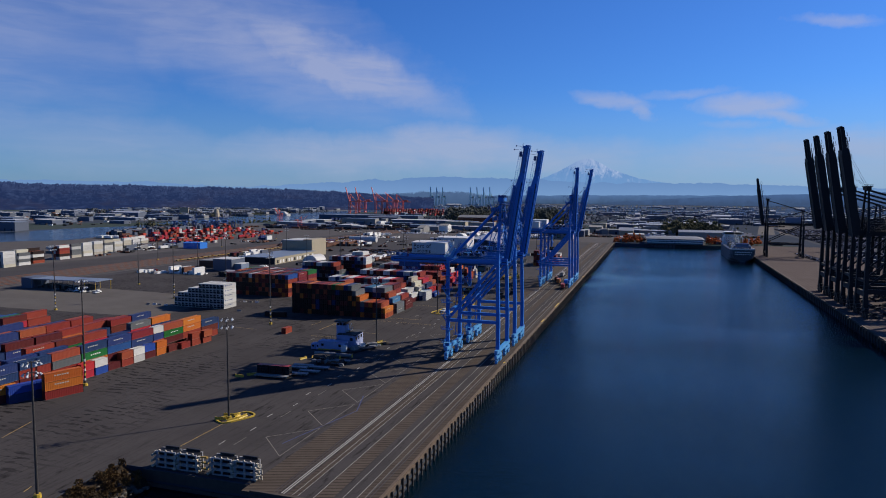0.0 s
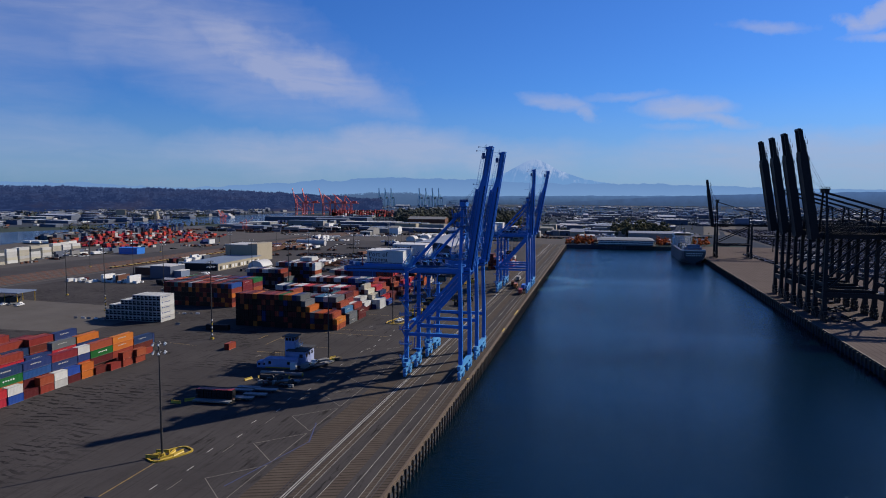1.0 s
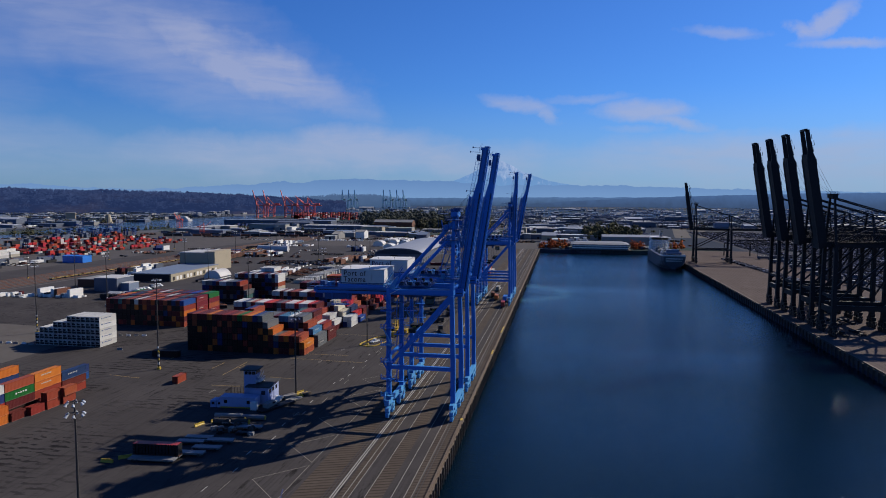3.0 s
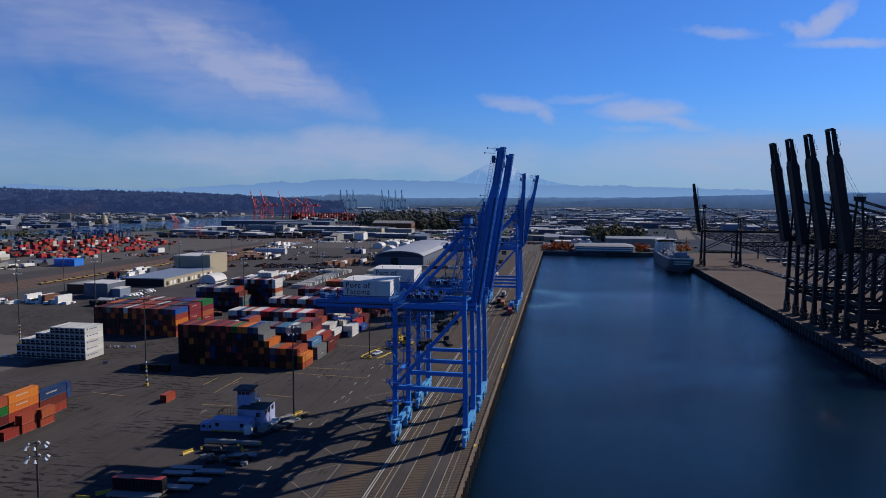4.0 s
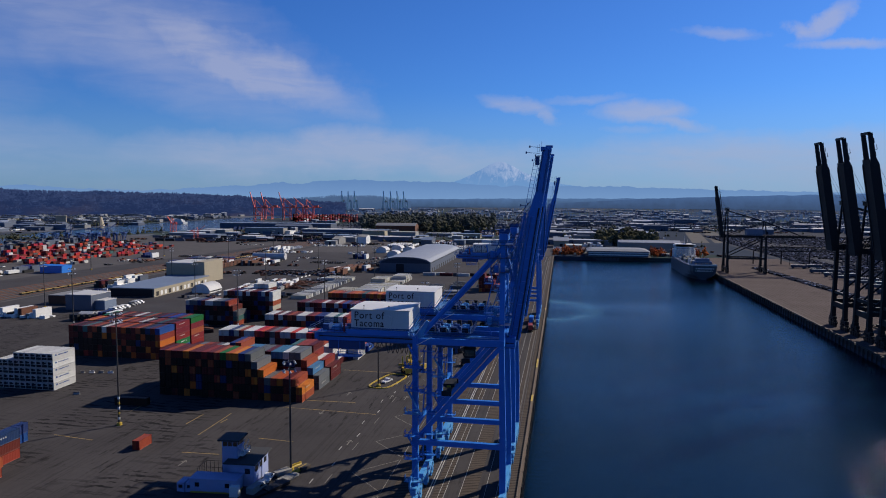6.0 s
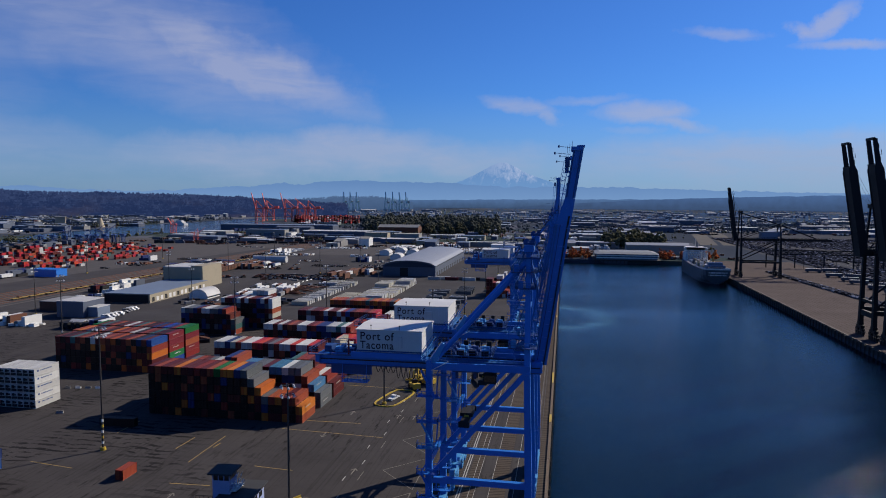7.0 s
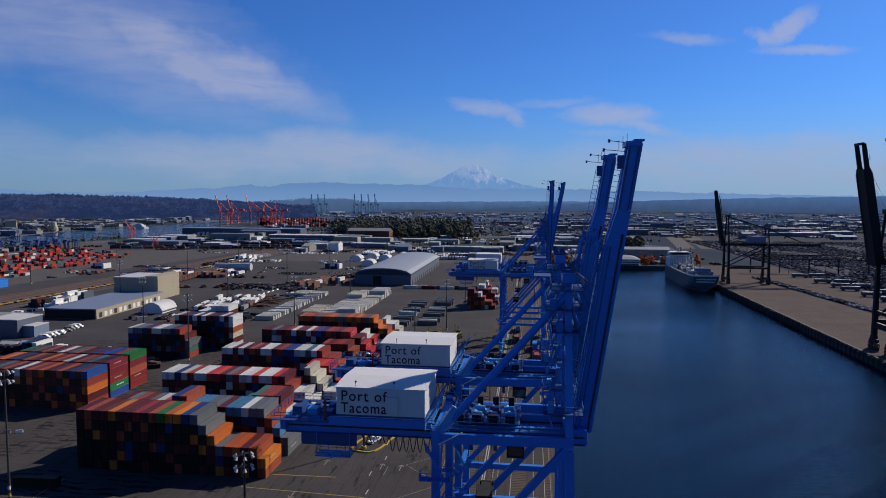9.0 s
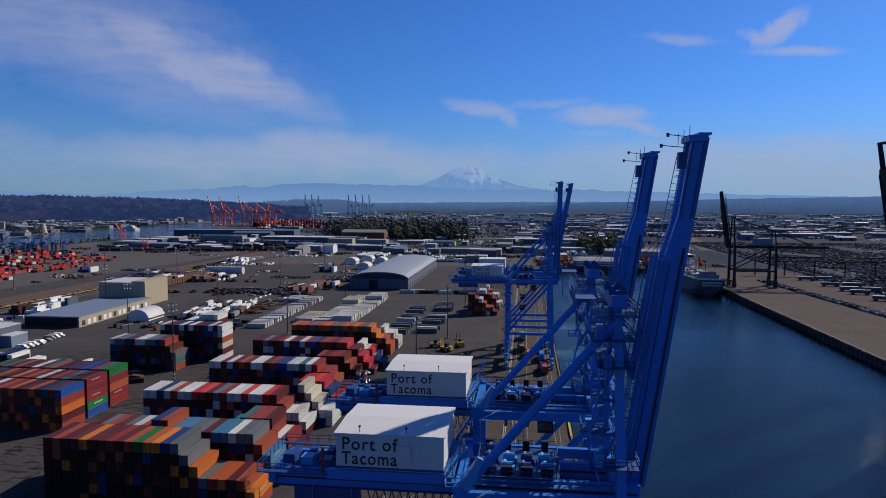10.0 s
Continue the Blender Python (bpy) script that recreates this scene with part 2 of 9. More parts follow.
M["hazed_roof"] = material("hazed_roof", (0.50, 0.54, 0.63), 0.7, other=(0.36, 0.41, 0.51), scale=0.04, fine=0.4, spec=0.1)
M["deep_slate"] = ribbed(material("deep_slate", (0.05, 0.062, 0.092), 0.7, other=(0.036, 0.046, 0.07), scale=0.1, fine=1.5, spec=0.2), 0, 1.1, 0.4)
# near-black panels paint unlit openings; some doors share the colour
M["dark_inside"] = material("dark_inside", (0.02, 0.02, 0.022), 0.9)
M["hull_grey"] = material("hull_grey", (0.15, 0.16, 0.19), 0.5, other=(0.11, 0.12, 0.145), scale=0.06, fine=0.8, grime=0.25)
for key, c in (("car_pale", 0.32), ("car_grey", 0.13), ("car_black", 0.022), ("car_paint", 0.08)):
    M[key] = material(key, (c, c * 1.06, c * 1.3), 0.75, other=(c * 0.7, c * 0.75, c), scale=0.3, fine=2, spec=0.0)
M["lot_asphalt"] = material("lot_asphalt", (0.100, 0.104, 0.122), 0.95, other=(0.135, 0.140, 0.158), scale=0.03, fine=0.6, amount=0.9, spec=0.0)
M["ballast"] = material("ballast", (0.140, 0.132, 0.134), 0.95, other=(0.088, 0.084, 0.088), scale=0.08, fine=1.5, bump=0.4, amount=0.9, spec=0.03)
M["rock"] = material("rock", (0.11, 0.098, 0.085), 0.9, other=(0.05, 0.044, 0.038), scale=0.6, fine=4, bump=0.6, amount=0.9)


def foliage(name, a, b):
    m = material(name, a, 0.85, other=b, scale=0.09, fine=0.9, amount=1.0, spec=0.0)
    return m


M["conifer"] = foliage("conifer", (0.095, 0.112, 0.100), (0.150, 0.146, 0.112))
M["broadleaf"] = foliage("broadleaf", (0.100, 0.112, 0.072), (0.16, 0.135, 0.078))
M["autumn"] = foliage("autumn", (0.52, 0.115, 0.045), (0.36, 0.16, 0.05))
# blue air haze put into the leaf colour of distant trees
M["hazed_wood"] = foliage("hazed_wood", (0.070, 0.098, 0.130), (0.100, 0.122, 0.145))
M["scrub"] = foliage("scrub", (0.17, 0.105, 0.045), (0.075, 0.055, 0.030))

# brown is set near black to deepen the shaded stack ends
PALETTE = {
    "maroon": ((0.175, 0.022, 0.021), "maroon"), "red": ((0.58, 0.030, 0.030), "bright red"), "rustred": ((0.330, 0.056, 0.029), "rust red"),
    "orange": ((0.60, 0.152, 0.022), "orange"), "navy": ((0.025, 0.060, 0.220), "navy blue"), "blue": ((0.024, 0.105, 0.46), "blue"),
    "sky": ((0.092, 0.294, 0.552), "light blue"), "grey": ((0.192, 0.208, 0.224), "grey"), "white": ((0.662, 0.662, 0.644), "white"),
    "cream": ((0.607, 0.570, 0.460), "cream"), "green": ((0.014, 0.22, 0.050), "green"), "crimson": ((0.36, 0.030, 0.034), "dark red"), "brown": ((0.040, 0.017, 0.013), "dark brown"), "teal": ((0.080, 0.216, 0.216), "teal"),
}
for key, (rgb, _) in PALETTE.items():
    rgb = rgb if key in ("white", "cream", "red", "rustred", "orange") else tuple(c * 0.72 for c in rgb)
    M["c_" + key] = ribbed(material("paint_" + key, rgb, 0.55, other=tuple(c * 0.78 + 0.015 for c in rgb), scale=0.35, fine=3.0, grime=0.22, amount=0.8, spec=0.16, jitter=0.2), 2, 0.56, 0.55)
    M["j_" + key] = ribbed(material("paint_" + key + "_joined", rgb, 0.55, other=tuple(c * 0.78 + 0.015 for c in rgb), scale=0.35, fine=3.0, grime=0.22, amount=0.8, spec=0.16, jitter=0.2, islands=True), 2, 0.56, 0.55)


# wharf paving: cross joints and long seams
def paving(m, sx, sy, dark, width=0.06, strength=0.7):
    t, bs = tree_of(m)
    geo = t.nodes.new("ShaderNodeNewGeometry")
    sep = t.nodes.new("ShaderNodeSeparateXYZ")
    t.links.new(geo.outputs["Position"], sep.inputs[0])
    masks = []
    for out, s, wd in ((sep.outputs[0], sx, width), (sep.outputs[1], sy, width)):
        fr = mth(t, "FRACT", mth(t, "DIVIDE", mth(t, "ADD", out, 5000.0), s))
        masks.append(mth(t, "LESS_THAN", fr, wd / s))
    joint = mth(t, "MAXIMUM", *masks)
    nse = nd(t, "ShaderNodeTexNoise", Scale=0.3, Detail=3.0)
    t.links.new(geo.outputs["Position"], nse.inputs["Vector"])
    old = bs.inputs["Base Color"].links[0].from_socket
    col = mixc(t, mth(t, "MULTIPLY", mth(t, "MULTIPLY", joint, nse.outputs[0]), strength * 1.6, True), old, dark)
    t.links.new(col, bs.inputs["Base Color"])


M["planking"] = material("planking", (0.100, 0.080, 0.066), 0.9, other=(0.150, 0.122, 0.100), scale=0.12, fine=2.0, bump=0.4, amount=0.9, spec=0.05, grime=0.3)


def slanted(m, pitch, slope, dark, width, strength):
    t, bs = tree_of(m)
    geo = t.nodes.new("ShaderNodeNewGeometry")
    sep = t.nodes.new("ShaderNodeSeparateXYZ")
    t.links.new(geo.outputs["Position"], sep.inputs[0])
    u = mth(t, "ADD", sep.outputs[1], mth(t, "MULTIPLY", sep.outputs[0], slope))
    joint = mth(t, "LESS_THAN", mth(t, "FRACT", mth(t, "DIVIDE", mth(t, "ADD", u, 5000.0), pitch)), width / pitch)
    nse = nd(t, "ShaderNodeTexNoise", Scale=0.35, Detail=3.0)
    t.links.new(geo.outputs["Position"], nse.inputs["Vector"])
    old = bs.inputs["Base Color"].links[0].from_socket
    t.links.new(mixc(t, mth(t, "MULTIPLY", mth(t, "MULTIPLY", joint, nse.outputs[0]), strength * 1.7, True), old, dark), bs.inputs["Base Color"])


def damp_joints(m):
    """Short dark damp dashes where the yard slabs meet."""
    t, bs = tree_of(m)
    geo = t.nodes.new("ShaderNodeNewGeometry")
    sep = t.nodes.new("ShaderNodeSeparateXYZ")
    t.links.new(geo.outputs["Position"], sep.inputs[0])
    wob = nd(t, "ShaderNodeTexNoise", Scale=0.09, Detail=2.0)
    t.links.new(geo.outputs["Position"], wob.inputs["Vector"])
    yy = mth(t, "ADD", sep.outputs[1], mth(t, "MULTIPLY", wob.outputs[0], 7.0))
    row = mth(t, "LESS_THAN", mth(t, "FRACT", mth(t, "DIVIDE", mth(t, "ADD", yy, 5000.0), 3.0)), 0.46)
    mp = t.nodes.new("ShaderNodeMapping")
    mp.inputs["Scale"].default_value = (0.17, 0.55, 1)
    t.links.new(geo.outputs["Position"], mp.inputs[0])
    n = nd(t, "ShaderNodeTexNoise", Scale=1.0, Detail=3.0, Roughness=0.6)
    t.links.new(mp.outputs[0], n.inputs["Vector"])
    big = nd(t, "ShaderNodeTexNoise", Scale=0.03, Detail=3.0)
    t.links.new(geo.outputs["Position"], big.inputs["Vector"])
    west = mth(t, "MULTIPLY", mth(t, "SUBTRACT", -138.0, sep.outputs[0]), 0.05, True)
    f = mth(t, "MULTIPLY", row, mth(t, "MULTIPLY", mth(t, "SUBTRACT", n.outputs[0], 0.495), 34.0, True))
    f = mth(t, "MULTIPLY", f, mth(t, "MULTIPLY", mth(t, "SUBTRACT", big.outputs[0], 0.43), 9.0, True))
    f = mth(t, "MULTIPLY", mth(t, "MULTIPLY", f, west), 0.95)
    old = bs.inputs["Base Color"].links[0].from_socket
    t.links.new(mixc(t, f, old, (0.011, 0.010, 0.011)), bs.inputs["Base Color"])


slanted(M["planking"], 1.7, -0.35, (0.022, 0.018, 0.016), 0.6, 0.75)
paving(M["far_apron"], 3.1, 24.0, (0.040, 0.033, 0.031), 0.40, 0.55)


def streaky_asphalt():
    """Oil and tyre marks drawn out along the container lanes."""
    t, bs = tree_of(M["asphalt"])
    geo = t.nodes.new("ShaderNodeNewGeometry")
    mp = t.nodes.new("ShaderNodeMapping")
    mp.inputs["Scale"].default_value = (0.5, 0.09, 1)
    t.links.new(geo.outputs["Position"], mp.inputs[0])
    n = nd(t, "ShaderNodeTexNoise", Scale=1.0, Detail=6.0, Roughness=0.7)
    t.links.new(mp.outputs[0], n.inputs["Vector"])
    big = nd(t, "ShaderNodeTexNoise", Scale=0.018, Detail=2.0)
    t.links.new(geo.outputs["Position"], big.inputs["Vector"])
    f = mth(t, "MULTIPLY", mth(t, "SUBTRACT", n.outputs[0], 0.545), 9.0, True)
    f = mth(t, "MULTIPLY", f, mth(t, "MULTIPLY", mth(t, "SUBTRACT", big.outputs[0], 0.40), 6.0, True))
    old = bs.inputs["Base Color"].links[0].from_socket
    mp2 = t.nodes.new("ShaderNodeMapping")
    mp2.inputs["Scale"].default_value = (1.1, 0.018, 1)
    t.links.new(geo.outputs["Position"], mp2.inputs[0])
    n2 = nd(t, "ShaderNodeTexNoise", Scale=1.0, Detail=4.0, Roughness=0.6)
    t.links.new(mp2.outputs[0], n2.inputs["Vector"])
    g = mth(t, "MULTIPLY", mth(t, "SUBTRACT", n2.outputs[0], 0.5), 5.0, True)
    worn = mixc(t, mth(t, "MULTIPLY", g, 0.45), old, (0.020, 0.018, 0.018))
    t.links.new(mixc(t, mth(t, "MULTIPLY", f, 0.85), worn, (0.008, 0.007, 0.007)), bs.inputs["Base Color"])


streaky_asphalt()
# air haze over the inner yard put into a bluer asphalt colour
M["hazed_asphalt"] = material("hazed_asphalt", (0.068, 0.065, 0.070), 0.9, other=(0.110, 0.105, 0.110), scale=0.03, fine=0.7, amount=1.0, spec=0.05, grime=0.3)
paving(M["hazed_asphalt"], 7.5, 22.0, (0.022, 0.022, 0.025), 0.22, 0.5)


damp_joints(M["asphalt"])
paving(M["asphalt"], 6.4, 9.6, (0.020, 0.018, 0.017), 0.16, 0.5)


def water_material():
    m = bpy.data.materials.new("sea_water")
    m.use_nodes = True
    t, bs = tree_of(m)
    bs.inputs["Base Color"].default_value = (0.0003, 0.006, 0.013, 1)
    bs.inputs["Roughness"].default_value = 0.10
    bs.inputs["IOR"].default_value = 1.33
    bs.inputs["Specular IOR Level"].default_value = 0.30
    geo = t.nodes.new("ShaderNodeNewGeometry")
    mp = t.nodes.new("ShaderNodeMapping")
    mp.inputs["Scale"].default_value = (0.28, 1.0, 1)
    mp.inputs["Rotation"].default_value = (0, 0, 0.2)
    t.links.new(geo.outputs["Position"], mp.inputs[0])
    n1 = nd(t, "ShaderNodeTexNoise", Scale=0.85, Detail=5.0, Roughness=0.55)
    n2 = nd(t, "ShaderNodeTexNoise", Scale=0.012, Detail=3.0)
    n3 = nd(t, "ShaderNodeTexNoise", Scale=2.6, Detail=4.0, Roughness=0.6)
    for n in (n1, n2, n3):
        t.links.new(mp.outputs[0], n.inputs["Vector"])
    calm = mth(t, "MULTIPLY", mth(t, "SUBTRACT", n2.outputs[0], 0.25), 1.6, True)
    h = mth(t, "MULTIPLY", mth(t, "ADD", n1.outputs[0], mth(t, "MULTIPLY", n3.outputs[0], 0.6)), mth(t, "ADD", mth(t, "MULTIPLY", calm, 0.7), 0.3))
    # thin pale foam drifting in an arc off the wharf
    sep = t.nodes.new("ShaderNodeSeparateXYZ")
    t.links.new(geo.outputs["Position"], sep.inputs[0])
    nf = nd(t, "ShaderNodeTexNoise", Scale=0.06, Detail=6.0, Roughness=0.6)
    t.links.new(geo.outputs["Position"], nf.inputs["Vector"])
    dx = mth(t, "DIVIDE", mth(t, "ADD", sep.outputs[0], 62.0), 40.0)
    dy = mth(t, "DIVIDE", mth(t, "SUBTRACT", sep.outputs[1], 592.0), 46.0)
    rad = mth(t, "SQRT", mth(t, "ADD", mth(t, "MULTIPLY", dx, dx), mth(t, "MULTIPLY", dy, dy)))
    rad = mth(t, "ADD", rad, mth(t, "MULTIPLY", mth(t, "SUBTRACT", nf.outputs[0], 0.5), 0.7))
    arc = mth(t, "SUBTRACT", 1.0, mth(t, "MULTIPLY", mth(t, "ABSOLUTE", mth(t, "SUBTRACT", rad, 0.92)), 3.2), True)
    arc = mth(t, "MULTIPLY", arc, nf.outputs[0])
    t.links.new(mixc(t, arc, (0.0003, 0.006, 0.013), (0.06, 0.15, 0.20)), bs.inputs["Base Color"])
    b = nd(t, "ShaderNodeBump", Strength=1.0, Distance=0.36)
    t.links.new(h, b.inputs["Height"])
    t.links.new(b.outputs[0], bs.inputs["Normal"])
    return m


M["water"] = water_material()


def countryside():
    """Far flats: fields, scrub, gravel lots and roofs run together by distance, blue haze put into their colours."""
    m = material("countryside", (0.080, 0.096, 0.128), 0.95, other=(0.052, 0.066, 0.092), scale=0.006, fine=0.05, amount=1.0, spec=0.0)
    t, bs = tree_of(m)
    geo = t.nodes.new("ShaderNodeNewGeometry")
    v = nd(t, "ShaderNodeTexVoronoi", Scale=0.006)
    t.links.new(geo.outputs["Position"], v.inputs["Vector"])
    sep = t.nodes.new("ShaderNodeSeparateColor")
    t.links.new(v.outputs["Color"], sep.inputs[0])
    old = bs.inputs["Base Color"].links[0].from_socket
    c = mixc(t, mth(t, "GREATER_THAN", sep.outputs[0], 0.6), old, (0.090, 0.096, 0.118))
    c = mixc(t, mth(t, "GREATER_THAN", sep.outputs[1], 0.7), c, (0.044, 0.058, 0.058))
    t.links.new(c, bs.inputs["Base Color"])
    return m


M["countryside"] = countryside()


# backdrop glow: brightness painted as emission, offset against the exposure
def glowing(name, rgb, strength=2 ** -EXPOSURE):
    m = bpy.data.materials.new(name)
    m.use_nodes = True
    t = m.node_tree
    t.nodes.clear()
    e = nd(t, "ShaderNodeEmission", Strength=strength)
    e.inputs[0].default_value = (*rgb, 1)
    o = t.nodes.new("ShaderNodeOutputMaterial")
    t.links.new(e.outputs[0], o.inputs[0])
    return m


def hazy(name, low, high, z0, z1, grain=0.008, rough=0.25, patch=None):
    """Far slope whose glow holds painted air haze, mixed from low to high."""
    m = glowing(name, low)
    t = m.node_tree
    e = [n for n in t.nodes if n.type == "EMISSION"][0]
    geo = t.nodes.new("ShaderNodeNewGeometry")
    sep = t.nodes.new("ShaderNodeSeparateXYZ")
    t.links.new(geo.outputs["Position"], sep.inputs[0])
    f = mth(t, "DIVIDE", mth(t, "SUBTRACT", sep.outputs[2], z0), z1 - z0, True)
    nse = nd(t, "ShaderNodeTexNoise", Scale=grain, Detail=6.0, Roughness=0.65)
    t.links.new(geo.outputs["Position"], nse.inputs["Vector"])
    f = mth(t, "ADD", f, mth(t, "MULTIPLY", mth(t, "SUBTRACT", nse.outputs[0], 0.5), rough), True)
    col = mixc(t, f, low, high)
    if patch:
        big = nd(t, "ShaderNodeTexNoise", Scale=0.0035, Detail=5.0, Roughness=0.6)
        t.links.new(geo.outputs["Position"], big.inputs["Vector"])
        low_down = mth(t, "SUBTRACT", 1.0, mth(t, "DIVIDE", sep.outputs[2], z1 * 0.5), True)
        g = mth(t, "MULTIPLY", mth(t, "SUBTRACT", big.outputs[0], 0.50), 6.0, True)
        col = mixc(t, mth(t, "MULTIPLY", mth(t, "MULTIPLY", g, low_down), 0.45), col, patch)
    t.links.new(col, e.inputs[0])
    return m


# farthest tree belts glow in a haze colour instead of leaf colour
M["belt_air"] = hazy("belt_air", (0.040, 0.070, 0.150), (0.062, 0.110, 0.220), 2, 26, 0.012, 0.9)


# ---- mesh helpers ----
def box(bm, x0, x1, y0, y1, z0, z1):
    v = [bm.verts.new((x, y, z)) for z in (z0, z1) for x, y in ((x0, y0), (x1, y0), (x1, y1), (x0, y1))]
    for f in ((3, 2, 1, 0), (4, 5, 6, 7), (0, 1, 5, 4), (1, 2, 6, 5), (2, 3, 7, 6), (3, 0, 4, 7)):
        bm.faces.new([v[i] for i in f])


def beam(bm, p0, p1, w, h, w1=None, h1=None, up=(0, 0, 1)):
    """A box girder from p0 to p1, w wide and h deep, tapering to w1, h1."""
    p0, p1 = Vector(p0), Vector(p1)
    d = (p1 - p0).normalized()
    u = Vector(up)
    if abs(d.dot(u)) > 0.97:
        u = Vector((1, 0, 0)) if abs(d.x) < 0.9 else Vector((0, 1, 0))
    s = d.cross(u).normalized()
    n = s.cross(d)
    v = []
    for p, a, b in ((p0, w, h), (p1, w1 or w, h1 or h)):
        v += [bm.verts.new(p + s * i * a / 2 + n * j * b / 2) for i, j in ((-1, -1), (1, -1), (1, 1), (-1, 1))]
    for f in ((3, 2, 1, 0), (4, 5, 6, 7), (0, 1, 5, 4), (1, 2, 6, 5), (2, 3, 7, 6), (3, 0, 4, 7)):
        bm.faces.new([v[i] for i in f])


def tube(bm, p0, p1, r0, r1=None, n=8):
    p0, p1 = Vector(p0), Vector(p1)
    d = (p1 - p0).normalized()
    u = Vector((0, 0, 1)) if abs(d.z) < 0.9 else Vector((1, 0, 0))
    s = d.cross(u).normalized()
    t = s.cross(d)
    r1 = r0 if r1 is None else r1
    a = [bm.verts.new(p0 + (s * math.cos(k * 2 * math.pi / n) + t * math.sin(k * 2 * math.pi / n)) * r0) for k in range(n)]
    b = [bm.verts.new(p1 + (s * math.cos(k * 2 * math.pi / n) + t * math.sin(k * 2 * math.pi / n)) * r1) for k in range(n)]
    for k in range(n):
        bm.faces.new((a[k], a[(k + 1) % n], b[(k + 1) % n], b[k]))
    bm.faces.new(a[::-1])
    bm.faces.new(b)


def rail_fence(bm, pts, h=1.1, r=0.05, every=2.0):
    """Hand rail with posts and two rails along a broken line."""
    for a, b in zip(pts, pts[1:]):
        a, b = Vector(a), Vector(b)
        for k in (0.55, 1.0):
            beam(bm, a + Vector((0, 0, h * k)), b + Vector((0, 0, h * k)), r * 1.6, r * 1.6)
        n = max(1, int((b - a).length / every))
        for i in range(n + 1):
            p = a.lerp(b, i / n)
            beam(bm, p, p + Vector((0, 0, h)), r * 1.6, r * 1.6)


def mesh_of(name, bm, mat):
    bmesh.ops.recalc_face_normals(bm, faces=bm.faces)
    me = bpy.data.meshes.new(name)
    bm.to_mesh(me)
    bm.free()
    me.materials.append(mat)
    return me


def part(name, bm, mat, parent=None, label=""):
    ob = new(name, mesh_of(name, bm, mat))
    if parent is not None:
        ob.parent = parent
    return tagged(ob, label)


def shared(name, me, parent, m=None, label=""):
    ob = new(name, me)
    ob.parent = parent
    if m is not None:
        ob.matrix_basis = m
    return tagged(ob, label)


def made(fn, *args, **kw):
    bm = bmesh.new()
    fn(bm, *args, **kw)
    return bm


def boxes(*specs):
    bm = bmesh.new()
    for s in specs:
        box(bm, *s)
    return bm


def thing(name, label, category, m=None, group="", kind=""):
    e = new(name)
    if m is not None:
        e.matrix_basis = m
    return tagged(e, label, category, group, kind)


# ---- the setting ----
EDGE, FAR_EDGE, HEAD, SEA = -57.2, 104.5, 985.0, -4.6


def sheet(name, quads, mat, z, label, category, kind="structure"):
    bm = bmesh.new()
    for q in quads:
        bm.faces.new([bm.verts.new((x, y, z)) for x, y in q])
    bmesh.ops.recalc_face_normals(bm, faces=bm.faces)
    if bm.faces[:][0].normal.z < 0:
        bmesh.ops.reverse_faces(bm, faces=bm.faces)
    me = bpy.data.meshes.new(name)
    bm.to_mesh(me)
    bm.free()
    me.materials.append(mat)
    return tagged(new(name, me), label, category, "", kind)


def build_ground():
    # one sheet of land round the basin, with quay walls down to the sea bed
    bm = bmesh.new()
    shore = [(EDGE, 129.0), (-87.0, 129.0), (-88.0, 133.0), (-128.0, 133.0), (-126.5, 108.0), (-165.0, 40.0), (-260.0, -80.0), (-900.0, -300.0), (-4900.0, -600.0)]
    left = shore + [(-4900, 4900), (EDGE, 4900)]
    head = [(EDGE, HEAD), (FAR_EDGE, HEAD), (FAR_EDGE, 4900), (EDGE, 4900)]
    right = [(FAR_EDGE, -900), (4900, -900), (4900, 4900), (FAR_EDGE, 4900)]
    for poly in (left, head, right):
        bm.faces.new([bm.verts.new((x, y, 0)) for x, y in poly])
    for path in (shore[:5], [(EDGE, HEAD), (EDGE, 129.0)], [(FAR_EDGE, HEAD), (EDGE, HEAD)], [(FAR_EDGE, -900), (FAR_EDGE, HEAD)]):
        for a, b in zip(path, path[1:]):
            bm.faces.new([bm.verts.new((x, y, z)) for x, y, z in ((*a, 0), (*b, 0), (*b, -9), (*a, -9))])
    bmesh.ops.recalc_face_normals(bm, faces=bm.faces)
    for f in bm.faces:
        if abs(f.normal.z) > 0.5 and f.normal.z < 0:
            f.normal_flip()
    me = bpy.data.meshes.new("ground")
    bm.to_mesh(me)
    bm.free()
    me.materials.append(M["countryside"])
    tagged(new("ground", me), "flat land of fields, gravel lots and scrub reaching the horizon", "ground", "", "structure")
    sheet("water", [[(-4900, -4900), (4900, -4900), (4900, 4900), (-4900, 4900)]], M["water"], SEA, "dark blue harbour water with light ripples between the quays", "water")
    sheet("sea_bed", [[(-4900, -4900), (4900, -4900), (4900, 4900), (-4900, 4900)]], M["rock"], -12, "dark sea bed under the harbour water", "sea bed")


build_ground()
sheet("pavement_yard", [[(-430, 20), (-163, 44), (-126.7, 108), (-128.2, 133.2), (-88.2, 133.2), (-87.2, 129.2), (-83.0, 129.2), (-83.0, 560), (-430, 470)]], M["asphalt"], 0.02,
      "worn dark asphalt of the container yard with tyre marks", "pavement")
sheet("pavement_back_yard", [[(-430, 470), (-83.0, 560), (-83.0, 980), (-430, 980)]], M["hazed_asphalt"], 0.02, "older blue-grey asphalt of the inner yard with patches and tyre marks", "pavement")
